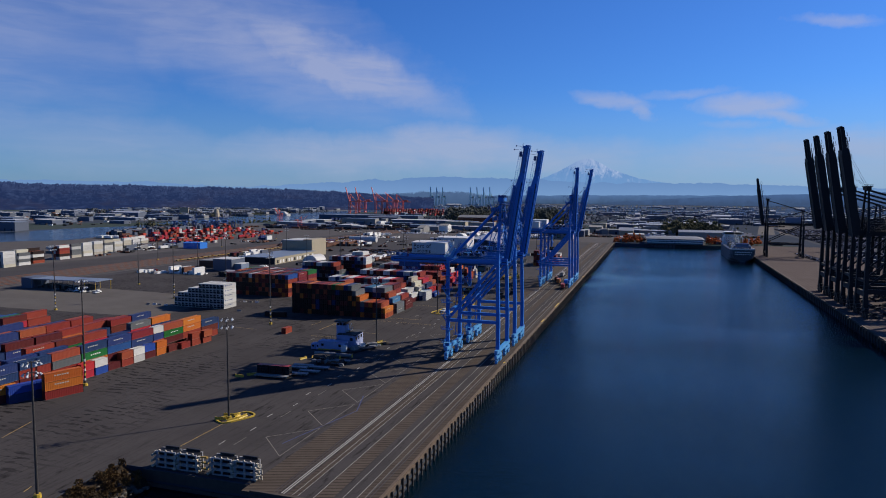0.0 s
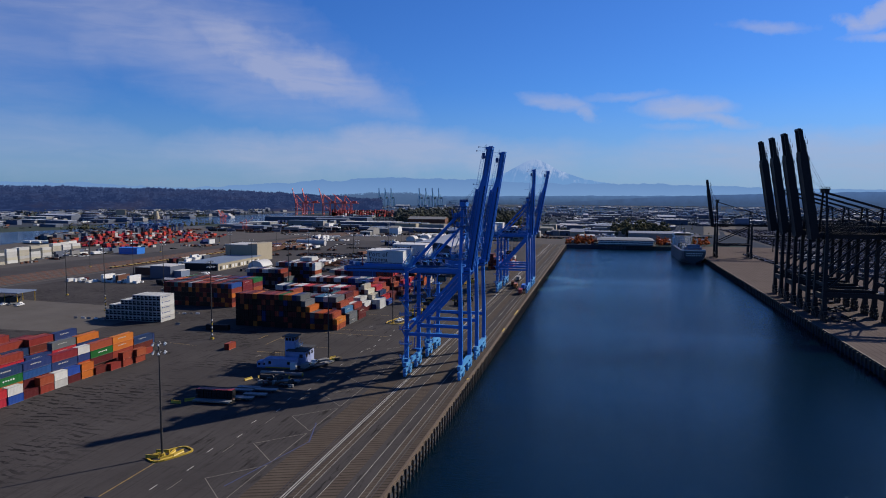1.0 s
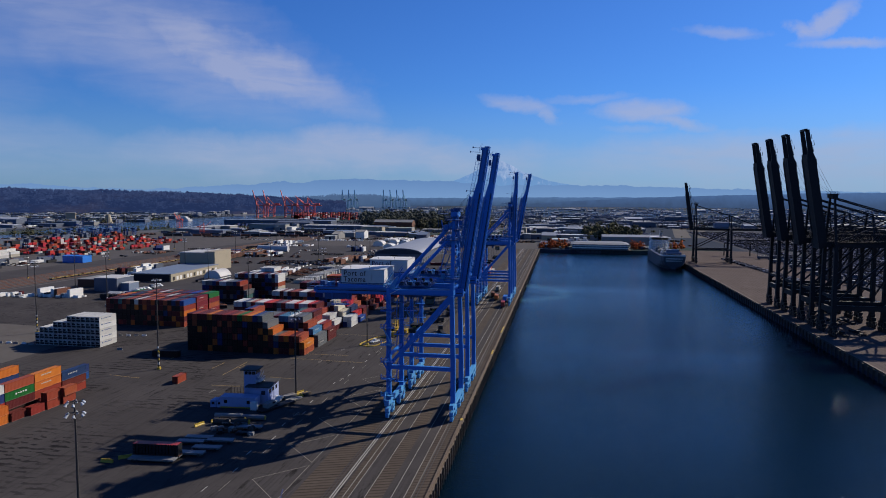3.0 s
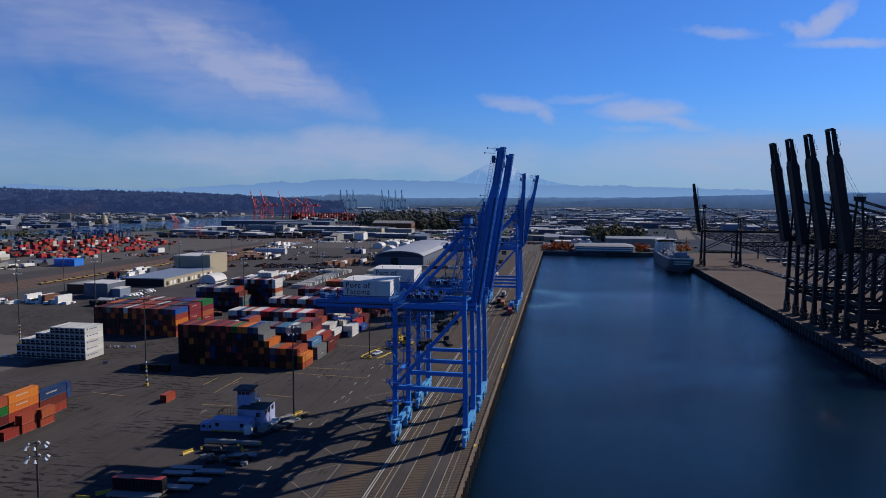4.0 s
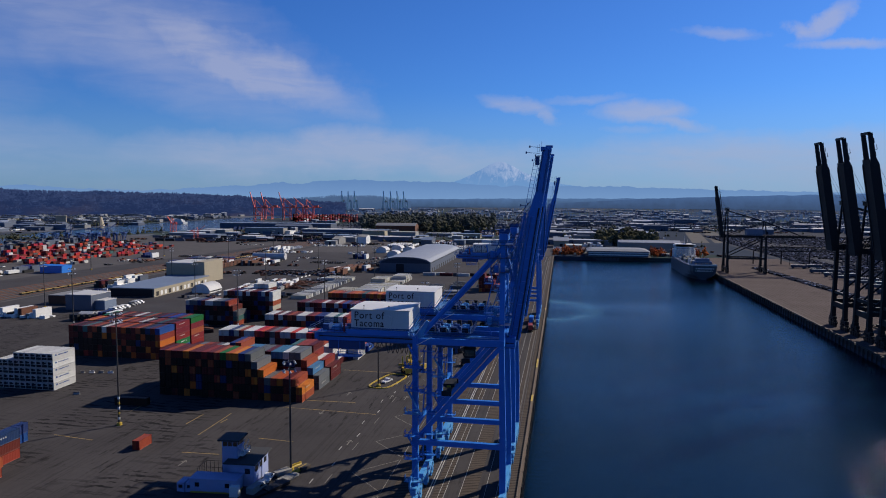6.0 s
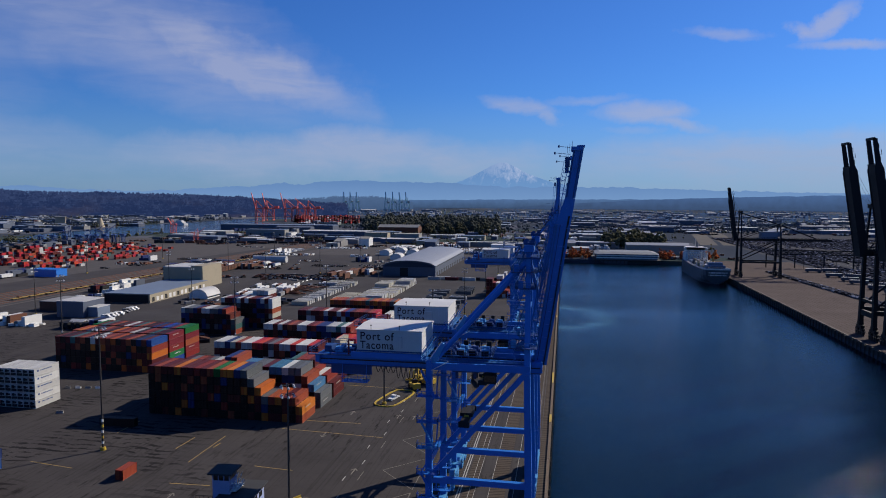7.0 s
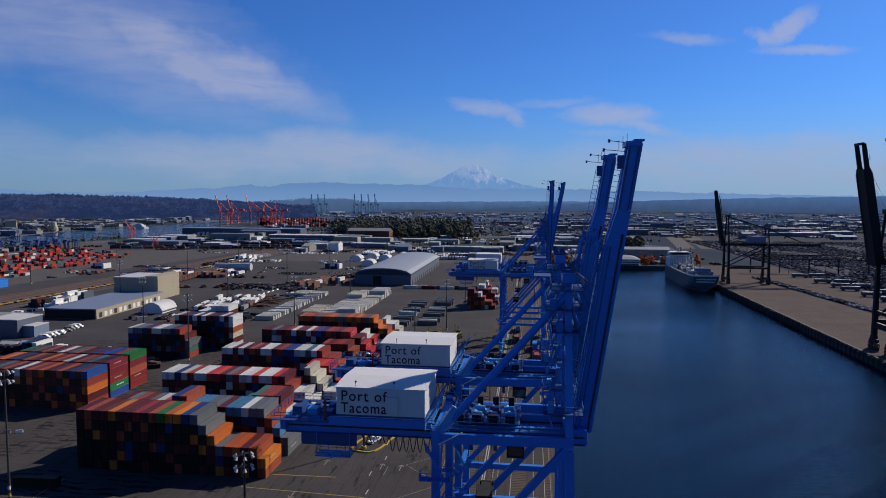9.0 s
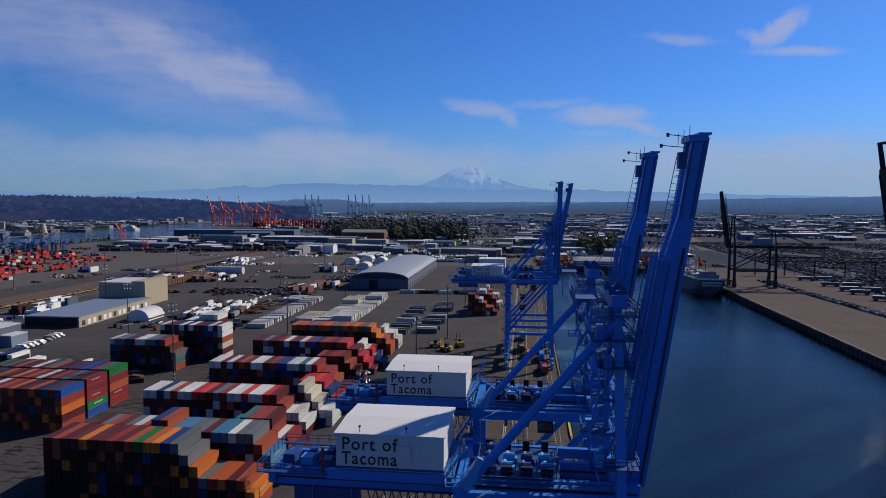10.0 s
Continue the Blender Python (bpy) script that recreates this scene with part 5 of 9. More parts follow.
        tube(bm, (x + 0.5, yy - 0.3, 43.7), (x + 0.5, yy + 0.9, 43.7), 0.35, n=8)
        part("winch", bm, M["pale_blue_steel"] if k % 2 else D, c, "rope winch with motor")
    part("trolley", boxes((-77.5, -71.5, -3.0, 3.0, 38.6, 39.4), (-76.8, -76.2, -2.8, -2.2, 37.2, 38.6), (-72.8, -72.2, -2.8, -2.2, 37.2, 38.6), (-76.8, -76.2, 2.2, 2.8, 37.2, 38.6), (-72.8, -72.2, 2.2, 2.8, 37.2, 38.6)), D, c, "dark blue trolley frame")
    cab = part("operator_cab", boxes((-70.6, -67.8, -2.8, -0.4, 36.2, 38.6)), M["dark_steel"], c, "dark operator cab under the girder")
    part("cab_window", boxes((-70.4, -68.0, -2.84, -2.81, 36.6, 38.1), (-67.79, -67.75, -2.6, -0.6, 36.4, 38.1)), M["glass"], cab, "dark glazing")
    # headblock and spreader under the trolley
    bm = bmesh.new()
    for x in (-75.6, -73.2):
        for yy in (-1.6, 1.6):
            beam(bm, (x, yy, 38.8), (x, yy, 29.2), 0.06, 0.06)
    part("hoist_rope", bm, M["black"], c, "thin steel hoist ropes")
    bm = boxes((-75.8, -73.0, -2.2, 2.2, 28.4, 29.2), (-75.3, -73.5, -5.9, 5.9, 27.7, 28.4), (-75.6, -73.2, -6.1, -5.6, 27.2, 28.4), (-75.6, -73.2, 5.6, 6.1, 27.2, 28.4))
    part("spreader", bm, M["dark_steel"], c, "black spreader with corner flippers")
    part("headblock_lamp", boxes((-74.9, -73.9, -2.4, -2.2, 28.2, 28.8)), M["yellow"], c, "yellow plate")
    # festoon loops and hanging platform under the rear girder
    for k in range(11):
        x = -94.0 + 1.15 * k
        n = 6
        bm = bmesh.new()
        pts = [(x - 0.5 + i / n, -4.3, 39.3 - (2.4 if k > 3 else 1.2) * math.sin(math.pi * i / n)) for i in range(n + 1)]
        for p, q in zip(pts, pts[1:]):
            beam(bm, p, q, 0.13, 0.13)
        part("festoon_cable", bm, M["black"], c, "black hanging cable loop")
    bm = boxes((-105.0, -95.5, -4.4, -4.2, 37.4, 39.4))
    part("cable_tray", bm, D, c, "dark blue ribbed cable tray")
    bm = bmesh.new()
    box(bm, -102.5, -96.5, -5.0, -2.4, 35.6, 35.75)
    rail_fence(bm, [(-102.5, -5.0, 35.7), (-96.5, -5.0, 35.7), (-96.5, -2.4, 35.7), (-102.5, -2.4, 35.7), (-102.5, -5.0, 35.7)], 1.1, 0.045, 1.5)
    for x in (-102.3, -96.7):
        beam(bm, (x, -4.6, 35.7), (x, -4.6, 40), 0.14, 0.14)
    part("service_platform", bm, B, c, "hanging blue service platform")
    # rails along girder and rear end
    bm = bmesh.new()
    rail_fence(bm, [(-109.8, -5.8, 41.9), (-99.5, -5.8, 41.9)], 1.2, 0.05, 1.6)
    rail_fence(bm, [(-109.8, -5.8, 41.9), (-109.8, 5.8, 41.9), (-99.5, 5.8, 41.9)], 1.2, 0.05, 1.6)
    box(bm, -109.9, -99.4, -5.9, -4.9, 41.75, 41.9)
    box(bm, -109.9, -99.4, 4.9, 5.9, 41.75, 41.9)
    part("gangway", bm, D, c, "dark blue railed gangway")
    bm = bmesh.new()
    rail_fence(bm, [(-83, -6.4, 41.9), (-60.5, -6.4, 41.9)], 1.2, 0.05, 1.6)
    part("gangway_rail", bm, M["rail_blue"], c)
    part("gangway", boxes((-83, -60.5, -6.4, -5.2, 41.75, 41.9)), M["rail_blue"], c)
    for k in range(3):
        x = -107.2 + 2.6 * k
        part("drive_unit", boxes((x, x + 1.7, -2.6, -0.6, 41.8, 43.2 - 0.3 * k)), M["pale_blue_steel"] if k == 1 else D, c, "girder-end drive housing")
        part("gearbox", boxes((x + 0.3, x + 1.2, 0.4, 2.2, 41.8, 42.8)), D, c)
    part("warning_lamp", made(tube, (-100.6, -5.2, 42), (-100.6, -5.2, 45.4), 0.22, n=8), M["red_paint"], c, "bright red post")
    # zigzag stair round the near landside leg
    for k in range(6):
        z = 7.0 + 5.6 * k
        sx = -1 if k % 2 else 1
        bm = bmesh.new()
        box(bm, L - 2.3, L + 2.3, -11.2, -9.5, z, z + 0.14)
        rail_fence(bm, [(L - 2.3, -9.6, z + 0.1), (L - 2.3, -11.2, z + 0.1), (L + 2.3, -11.2, z + 0.1), (L + 2.3, -9.6, z + 0.1)], 1.2, 0.06, 1.1)
        for o in (-10.7, -10.0):
            beam(bm, (L - sx * 1.5, o, z), (L + sx * 1.5, o, z + 5.6), 0.1, 0.25)
        for i in range(12):
            f = (i + 0.5) / 12
            x = L - sx * 1.5 + sx * 3.0 * f
            box(bm, x - 0.14, x + 0.14, -10.7, -10.0, z + 5.6 * f - 0.02, z + 5.6 * f + 0.02)
        part("stair_flight", bm, M["pale_blue_steel"] if k % 3 == 0 else B, c)
    # cable reel at the foot
    bm = bmesh.new()
    tube(bm, (L - 0.9, -10.4, 6.4), (L - 0.5, -10.4, 6.4), 2.0, n=20)
    tube(bm, (L - 1.1, -10.4, 6.4), (L - 0.3, -10.4, 6.4), 0.5, n=12)
    part("cable_reel", bm, M["pale_blue_steel"], c, "pale blue power cable reel")
    # raised boom
    H = Vector((-58.1, 0, 41.0))
    T = Vector((H.x + boom_lean, 0, 87.6))
    ax = (T - H).normalized()
    nx = Vector((-ax.z, 0, ax.x))          # towards land
    boom = part("boom", made(beam, (-58.6, -3.6, 41), (-58.6, 3.6, 41), 1.5, 1.8), B, c)
    for s in (-1, 1):
        bm = bmesh.new()
        yy = Vector((0, s * 1.7, 0))
        a, k1, k2 = H + yy, H + ax * 30.5 + yy, H + ax * 36.5 + yy
        beam(bm, a + nx * 0.3, k1 + nx * 0.3, 0.75, 2.9, up=nx)
        beam(bm, k1 + nx * 0.3, k2 - nx * 0.15, 0.75, 2.9, 0.75, 2.1, up=nx)
        beam(bm, k2 - nx * 0.15, T + yy - nx * 0.15, 0.75, 2.1, up=nx)
        part("boom_girder", bm, B, boom)
        for o, wd, mt in ((1.45, 0.26, "rail_blue"), (0.75, 0.12, "deep_blue_steel"), (-0.55, 0.12, "deep_blue_steel"), (-0.95, 0.24, "rail_blue")):
            bm = bmesh.new()
            side = Vector((0, s * 0.46, 0))
            lean = min(o, 0.9)
            beam(bm, a + nx * (o + 0.2) + side, k1 + nx * (o + 0.2) + side, 0.16, wd, up=nx)
            beam(bm, k2 + nx * (lean - 0.1) + side, T + yy + nx * (lean - 0.1) + side, 0.16, wd, up=nx)
            part("flange", bm, M[mt], boom)
        bm = bmesh.new()
        beam(bm, a - nx * 0.55 + yy.normalized() * 0.45, T - nx * 0.55 + yy * 1.15, 0.12, 0.4, up=nx)
        part("trolley_rail", bm, M["black"], boom, "dark trolley rail")
        for k in range(15):
            p = H + ax * (3 + k * 2.85) + yy * 1.22
            part("bracket", boxes((p.x - 0.45, p.x + 0.25, p.y - 0.2, p.y + 0.2, p.z - 0.2, p.z + 0.2)), B, boom)
    bm = bmesh.new()
    for k in range(10):
        p = H + ax * (1.5 + k * 4.9)
        beam(bm, p + Vector((0, -1.7, 0)), p + Vector((0, 1.7, 0)), 0.5, 0.6)
        if k < 9:
            q = H + ax * (1.5 + (k + 1) * 4.9)
            beam(bm, p + Vector((0, -1.7 if k % 2 else 1.7, 0)), q + Vector((0, 1.7 if k % 2 else -1.7, 0)), 0.3, 0.3)
    part("boom_tie", bm, B, boom)
    part("boom_tip", boxes((T.x - 1.4, T.x + 1.0, -2.3, 2.3, T.z - 0.6, T.z + 0.2), (T.x - 0.2, T.x + 1.4, -2.3, 2.3, T.z + 0.2, T.z + 0.5)), B, boom)
    bm = bmesh.new()
    for s in (-1, 1):
        for o in (2.5, 3.6):
            beam(bm, H + ax * 2 + nx * o + Vector((0, s * 1.7, 0)), H + ax * 30 + nx * (o - 0.4) + Vector((0, s * 1.7, 0)), 0.13, 0.13)
        for k in range(18):
            p = H + ax * (2.5 + k * 1.6) + Vector((0, s * 1.7, 0))
            beam(bm, p + nx * 1.5, p + nx * 3.55, 0.1, 0.1)
            if k % 2:
                beam(bm, p + nx * 1.6, p + ax * 1.6 + nx * 3.5, 0.09, 0.09)
    part("boom_walkway", bm, M["rail_blue"], boom, "blue lattice walkway")
    for s in (-1, 1):
        for k in range(11):
            p = H + ax * (2 + k * 4.0) + nx * 0.2 + Vector((0, s * 2.1, 0))
            part("stiffener", made(beam, p - nx * 1.0, p + nx * 1.1, 0.08, 0.14), B, boom)
    # boom-side ladder, box and aerials on the land side
    bm = bmesh.new()
    for o in (1.9, 2.9):
        beam(bm, H + ax * 8 + nx * (o + 0.5) + Vector((0, -1.9, 0)), T - ax * 3 + nx * (o - 0.5) + Vector((0, -1.9, 0)), 0.09, 0.09)
    for k in range(40):
        p = H + ax * (9 + k * 0.88) + Vector((0, -1.9, 0))
        f = 0.5 - 1.0 * k / 40
        beam(bm, p + nx * (1.9 + f), p + nx * (2.9 + f), 0.07, 0.07)
        if k % 5 == 2:
            beam(bm, p + nx * 1.0, p + nx * (1.9 + f), 0.08, 0.08)
    part("ladder", bm, B, boom)
    p = T - ax * 3.2 + nx * 1.7
    part("lamp_box", boxes((p.x - 0.5, p.x + 0.5, -2.4, -1.2, p.z - 1.2, p.z + 0.9)), D, boom)
    for dz, dx in ((3.0, 2.4), (1.6, 3.2), (-11.0, 2.8)):
        bm = bmesh.new()
        q = T + Vector((-1.6 - (1.6 if dz < 0 else 0), -1.9, dz - 3.0))
        beam(bm, q, q + Vector((-dx, 0, 0.3)), 0.1, 0.1)
        tube(bm, q + Vector((-dx, 0, 0.0)), q + Vector((-dx, 0, 0.5)), 0.2, n=6)
        part("lamp_arm", bm, D, boom, "thin arm with small lamp")
    for k in range(3):
        part("aerial", made(beam, T + Vector((-1.2 - 0.5 * k, -1.6 + k, -1)), T + Vector((-1.2 - 0.5 * k, -1.6 + k, 1.4 - 0.4 * k)), 0.07, 0.07), D, boom)
    # hoist ropes from the apex to the boom, and the folded forestay
    bm = bmesh.new()
    for s in (-1, 1):
        for k in (0.42, 0.5):
            beam(bm, (W - 0.5, s * 2.4, 67.4), H + ax * (47 * k) + Vector((0, s * 1.4, 0)) + nx * 2.2, 0.07, 0.07)
        beam(bm, (W - 0.9, s * 2.0, 67.0), H + ax * (47 * 0.72) + Vector((0, s * 1.4, 0)) + nx * 1.9, 0.07, 0.07)
    part("stay_rope", bm, M["black"], boom, "thin steel ropes")
    bm = bmesh.new()
    for s in (-1, 1):
        beam(bm, H + ax * 14 + nx * 2.8 + Vector((0, s * 1.2, 0)), H + ax * 31 + nx * 2.6 + Vector((0, s * 1.2, 0)), 0.3, 0.5, up=nx)
        beam(bm, (W - 0.6, s * 2.2, 63), H + ax * 14 + nx * 2.8 + Vector((0, s * 1.2, 0)), 0.3, 0.5)
    part("forestay", bm, B, boom, "folded blue stay")
    return c


blue_crane(273.0, seed=1)
blue_crane(306.7, seed=2)
blue_crane(505.5, seed=3, boom_lean=1.0)
blue_crane(541.0, False, seed=4, boom_lean=8.2)


def dark_crane(y, W=112.8, gauge=31.0, gz=47.5, apex=72.6, hinge=(107.2, 48.0), tip=(97.2, 107.0), rear=185.0, house=False, name="quay_crane", lattice=True):
    """Near-black crane on the opposite quay, boom raised over the water."""
    c = thing(name, "near-black steel container crane with raised boom on the opposite quay", "crane", pose(0, y, 0), "dark container cranes")
    K = M["dark_steel"]
    R = W + gauge
    g = gz - 2
    for x in (W, R):
        for s in (-1, 1):
            bm = boxes((x - 1.0, x + 1.0, s * 8.5 - 3.4, s * 8.5 + 3.4, 4.6, 6.0), (x - 1.2, x + 1.2, s * 8.5 - 1.6, s * 8.5 + 1.6, 6.0, 7.6))
            b = part("bogie", bm, K, c)
            for dy in (-2.7, 2.7):
                o = s * 8.5 + dy
                bm = boxes((x - 0.8, x + 0.8, o - 1.9, o + 1.9, 2.9, 4.1), (x - 0.9, x + 0.9, o - 0.6, o + 0.6, 4.1, 4.7), (x + 0.8, x + 1.5, o - 0.7, o + 0.7, 1.6, 2.6))
                for k in (-1.25, 1.25):
                    box(bm, x - 0.6, x + 0.6, o + k - 1.0, o + k + 1.0, 1.0, 2.4)
                    box(bm, x - 0.3, x + 0.3, o + k - 0.3, o + k + 0.3, 2.3, 3.0)
                    for w in (-0.55, 0.55):
                        tube(bm, (x - 0.45, o + k + w, 0.5), (x + 0.45, o + k + w, 0.5), 0.48, n=10)
                part("wheel_truck", bm, K, b)
            part("leg", made(beam, (x, s * 8.5, 7.0), (x, s * 7.6, gz), 2.6 if lattice else 2.4, 2.2, 1.7, 1.7), K, c)
        part("sill_beam", made(beam, (x, -9.5, 13.5 if lattice else 5), (x, 9.5, 13.5 if lattice else 5), 1.5, 3.0 if lattice else 1.8), K, c)
        if lattice:
            part("tie_beam", made(beam, (x, -8.8, 20.5), (x, 8.8, 20.5), 1.2, 1.6), K, c)
        part("portal_beam", made(beam, (x, -8.5, gz), (x, 8.5, gz), 1.2, 1.8), K, c)
    for s in (-1, 1):
        part("cross_beam", made(beam, (W, s * 8.2, 15), (R, s * 8.2, 15), 1.6, 2.6 if lattice else 1.8), K, c)
        part("diagonal", made(beam, (W, s * 8.2, 17), (R, s * 7.7, gz - 1), 0.8, 0.9), K, c)
        part("girder", made(beam, (hinge[0] + 0.5, s * 3.6, gz + 0.2), (rear, s * 3.6, gz + 0.2), 0.8, 3.2 if lattice else 2.4), K, c)
        part("mast", made(beam, (W, s * 7.6, gz), (W, s * 3.0, apex), 1.1, 1.2, 0.9, 0.9), K, c)
        part("rear_mast", made(beam, (R, s * 7.6, gz), (R, s * 3.6, gz + 15), 0.9, 0.9), K, c)
        part("backstay", made(beam, (W, s * 3.2, apex - 0.6), (R, s * 3.6, gz + 15), 0.55, 0.6), K, c)
        part("backstay", made(beam, (R, s * 3.6, gz + 15), (rear - 12, s * 3.6, gz + 1), 0.45, 0.5), K, c)
        part("stay", made(beam, (W + 1, s * 7, gz + 1.5), (R, s * 3.8, gz + 14.5), 0.5, 0.5), K, c)
        if lattice:
            bm = bmesh.new()
            n = 12
            for k in range(n):
                x0, x1 = W + (rear - W) * k / n, W + (rear - W) * (k + 1) / n
                beam(bm, (x0, s * 3.6, gz + 1.2), ((x0 + x1) / 2, s * 3.6, gz + 5.2), 0.42, 0.42)
                beam(bm, ((x0 + x1) / 2, s * 3.6, gz + 5.2), (x1, s * 3.6, gz + 1.2), 0.42, 0.42)
            beam(bm, (W, s * 3.6, gz + 5.2), (rear, s * 3.6, gz + 5.2), 0.55, 0.55)
            part("lattice", bm, K, c)
            part("brace", made(beam, (R, s * 8.0, 16), (R + 20, s * 3.6, gz - 1), 0.7, 0.7), K, c)
    part("apex_beam", boxes((W - 1.2, W + 1.2, -4, 4, apex - 0.8, apex + 1.0), (W - 2.2, W + 2.2, -2.4, 2.4, apex + 1.0, apex + 1.5)), K, c)
    bm = bmesh.new()
    for k in range(5):
        beam(bm, (W - 1.6 + 0.8 * k, -1.5 + 0.7 * k, apex + 1.4), (W - 1.6 + 0.8 * k, -1.5 + 0.7 * k, apex + 2.6), 0.1, 0.1)
    rail_fence(bm, [(W - 2.2, -2.4, apex + 1.4), (W + 2.2, -2.4, apex + 1.4), (W + 2.2, 2.4, apex + 1.4)], 1.1, 0.05)
    part("apex_rail", bm, K, c)
    part("machinery_house", boxes((R - 17, R - 2.5, -5, 5, gz + 1.4, gz + 8.0)) if house else boxes((R + 6, R + 20, -4.5, 4.5, gz + 1.4, gz + 6.6)), M["roof_bluegrey"] if house else K, c, "pale grey machinery house" if house else "")
    bm = bmesh.new()
    rail_fence(bm, [(W, -5.2, gz + 1.4), (rear, -5.2, gz + 1.4)], 1.2, 0.06, 3.0)
    part("gangway_rail", bm, K, c)
    part("gangway", boxes((W, rear, -5.3, -4.2, gz + 1.25, gz + 1.4)), K, c)
    H, T = Vector((hinge[0], 0, hinge[1])), Vector((tip[0], 0, tip[1]))
    ax = (T - H).normalized()
    nx = Vector((ax.z, 0, -ax.x))         # towards land
    ln = (T - H).length
    boom = part("boom", made(beam, H + Vector((0, 0, -2.5)), H + ax * ln * 0.1, 8.8 if lattice else 5.4, 2.6, up=nx), K, c)
    wide = 4.0 if lattice else 2.3
    for s in (-1, 1):
        bm = bmesh.new()
        o = Vector((0, s * wide, 0)) + nx * (0.5 if lattice else 0.0)
        d0, d1 = (4.3, 2.3) if lattice else (3.4, 2.4)
        beam(bm, H + o, H + ax * ln * 0.74 + o, 0.9, d0, up=nx)
        beam(bm, H + ax * ln * 0.74 + o, H + ax * ln * 0.80 + o * 0.95, 0.9, d0, 0.8, d1, up=nx)
        beam(bm, H + ax * ln * 0.80 + o * 0.95, T + o * 0.95, 0.8, d1, 0.8, d1 * 0.85, up=nx)
        part("boom_girder", bm, K, boom)
    if lattice:
        bm = bmesh.new()
        beam(bm, H - nx * 1.3, H + ax * ln * 0.79 - nx * 1.3, wide * 2, 0.15, up=nx)
        part("boom_plate", bm, K, boom)
    part("boom_tip", made(beam, T + Vector((0, -wide * 0.95 - 0.4, 0)), T + Vector((0, wide * 0.95 + 0.4, 0)), 1.2, 1.2), K, boom)
    bm = bmesh.new()
    for k in range(8):
        p = H + ax * ln * (0.05 + 0.1 * k)
        beam(bm, p + Vector((0, -wide, 0)), p + Vector((0, wide, 0)), 0.5, 0.6)
    part("boom_tie", bm, K, boom)
    bm = bmesh.new()
    for k in range(14):
        p = H + ax * ln * (0.2 + 0.055 * k) + nx * 2.2
        q = p + nx * (1.2 if k % 3 else 2.0)
        beam(bm, p, q, 0.2, 0.2)
        beam(bm, q, q + ax * ln * 0.04, 0.2, 0.2)
    beam(bm, H + ax * ln * 0.15 + nx * 3.3, H + ax * ln * 0.9 + nx * 2.9, 0.9, 0.3)
    part("boom_walkway", bm, K, boom)
    bm = bmesh.new()
    for s in (-1, 1):
        for k in (0.55, 0.8):
            beam(bm, (W, s * 2, apex + 0.8), H + ax * ln * k + nx * 1.6 + Vector((0, s * 2, 0)), 0.09, 0.09)
    part("stay_rope", bm, M["black"], boom, "thin steel ropes")
    return c


for y in (531.0, 500.0, 469.0, 438.0):
    dark_crane(y)
    # dark frames added to deepen the shaded quay under the cranes
    for k, x in enumerate((119.0, 128.0, 136.0)):
        if (k + int(y)) % 4:
            h = thing("hatch_frame", "dark steel lifting frame parked on the quay under the cranes", "lifting frame", pose(x, y + 4 * (k - 1), 0.02, 0, 0, 8 * k), "parked lifting frames")
            bm = boxes((-1.3, 1.3, -6.1, -5.6, 0.3, 1.3), (-1.3, 1.3, 5.6, 6.1, 0.3, 1.3), (-0.7, 0.7, -5.6, 5.6, 0.5, 1.2), (-1.0, 1.0, -1.2, 1.2, 1.2, 2.2))
            part("beam", bm, M["dark_steel"], h)
            for sx in (-1.1, 1.1):
                for sy in (-5.8, 5.8):
                    part("foot", boxes((sx - 0.15, sx + 0.15, sy - 0.15, sy + 0.15, 0, 0.35)), M["dark_steel"], h)
dark_crane(831.0, W=117.2, gauge=36.0, gz=36.6, apex=63.4, hinge=(112.8, 38.0), tip=(105.8, 87.0), rear=200.0, house=True, lattice=False)


# ---- high-mast lights ----
def light_mast(x, y, tall=31.2, base="yellow", stripes=False, turn=0.0):
    p = thing("light_mast", "tall dark steel light mast with floodlight ring on yellow base", "lamp post", pose(x, y, 0, 0, 0, turn), "high-mast yard lights")
    part("pole", made(tube, (0, 0, 0.9), (0, 0, tall), 0.34, 0.16, 10), M["pole_steel"], p)
    bm = bmesh.new()
    tube(bm, (0, 0, 0), (0, 0, 0.95), 0.9, 0.8, 10)
    part("base", bm, M["yellow"] if base == "yellow" else M["concrete"], p)
    if stripes:
        for k in range(5):
            part("band", made(tube, (0, 0, 2.0 + 1.7 * k), (0, 0, 2.8 + 1.7 * k), 0.36, 0.355, 10), M["yellow"] if k % 2 else M["white_paint"], p, "painted band")
    for z in (tall - 0.3, tall - 2.6):
        for a in range(0, 360, 60):
            c, s = math.cos(radians(a)), math.sin(radians(a))
            part("bracket", made(beam, (0, 0, z), (1.7 * c, 1.7 * s, z), 0.1, 0.1), M["pole_steel"], p)
    for z in (tall - 0.7, tall - 3.0):
        for a in range(0, 360, 60):
            c, s = math.cos(radians(a)), math.sin(radians(a))
            bm = bmesh.new()
            tube(bm, (1.5 * c, 1.5 * s, z + 0.25), (1.85 * c, 1.85 * s, z - 0.3), 0.16, 0.36, 8)
            part("floodlight", bm, M["lamp_glass"], p, "round pale floodlight")
    return p


light_mast(-121.9, 170.6)
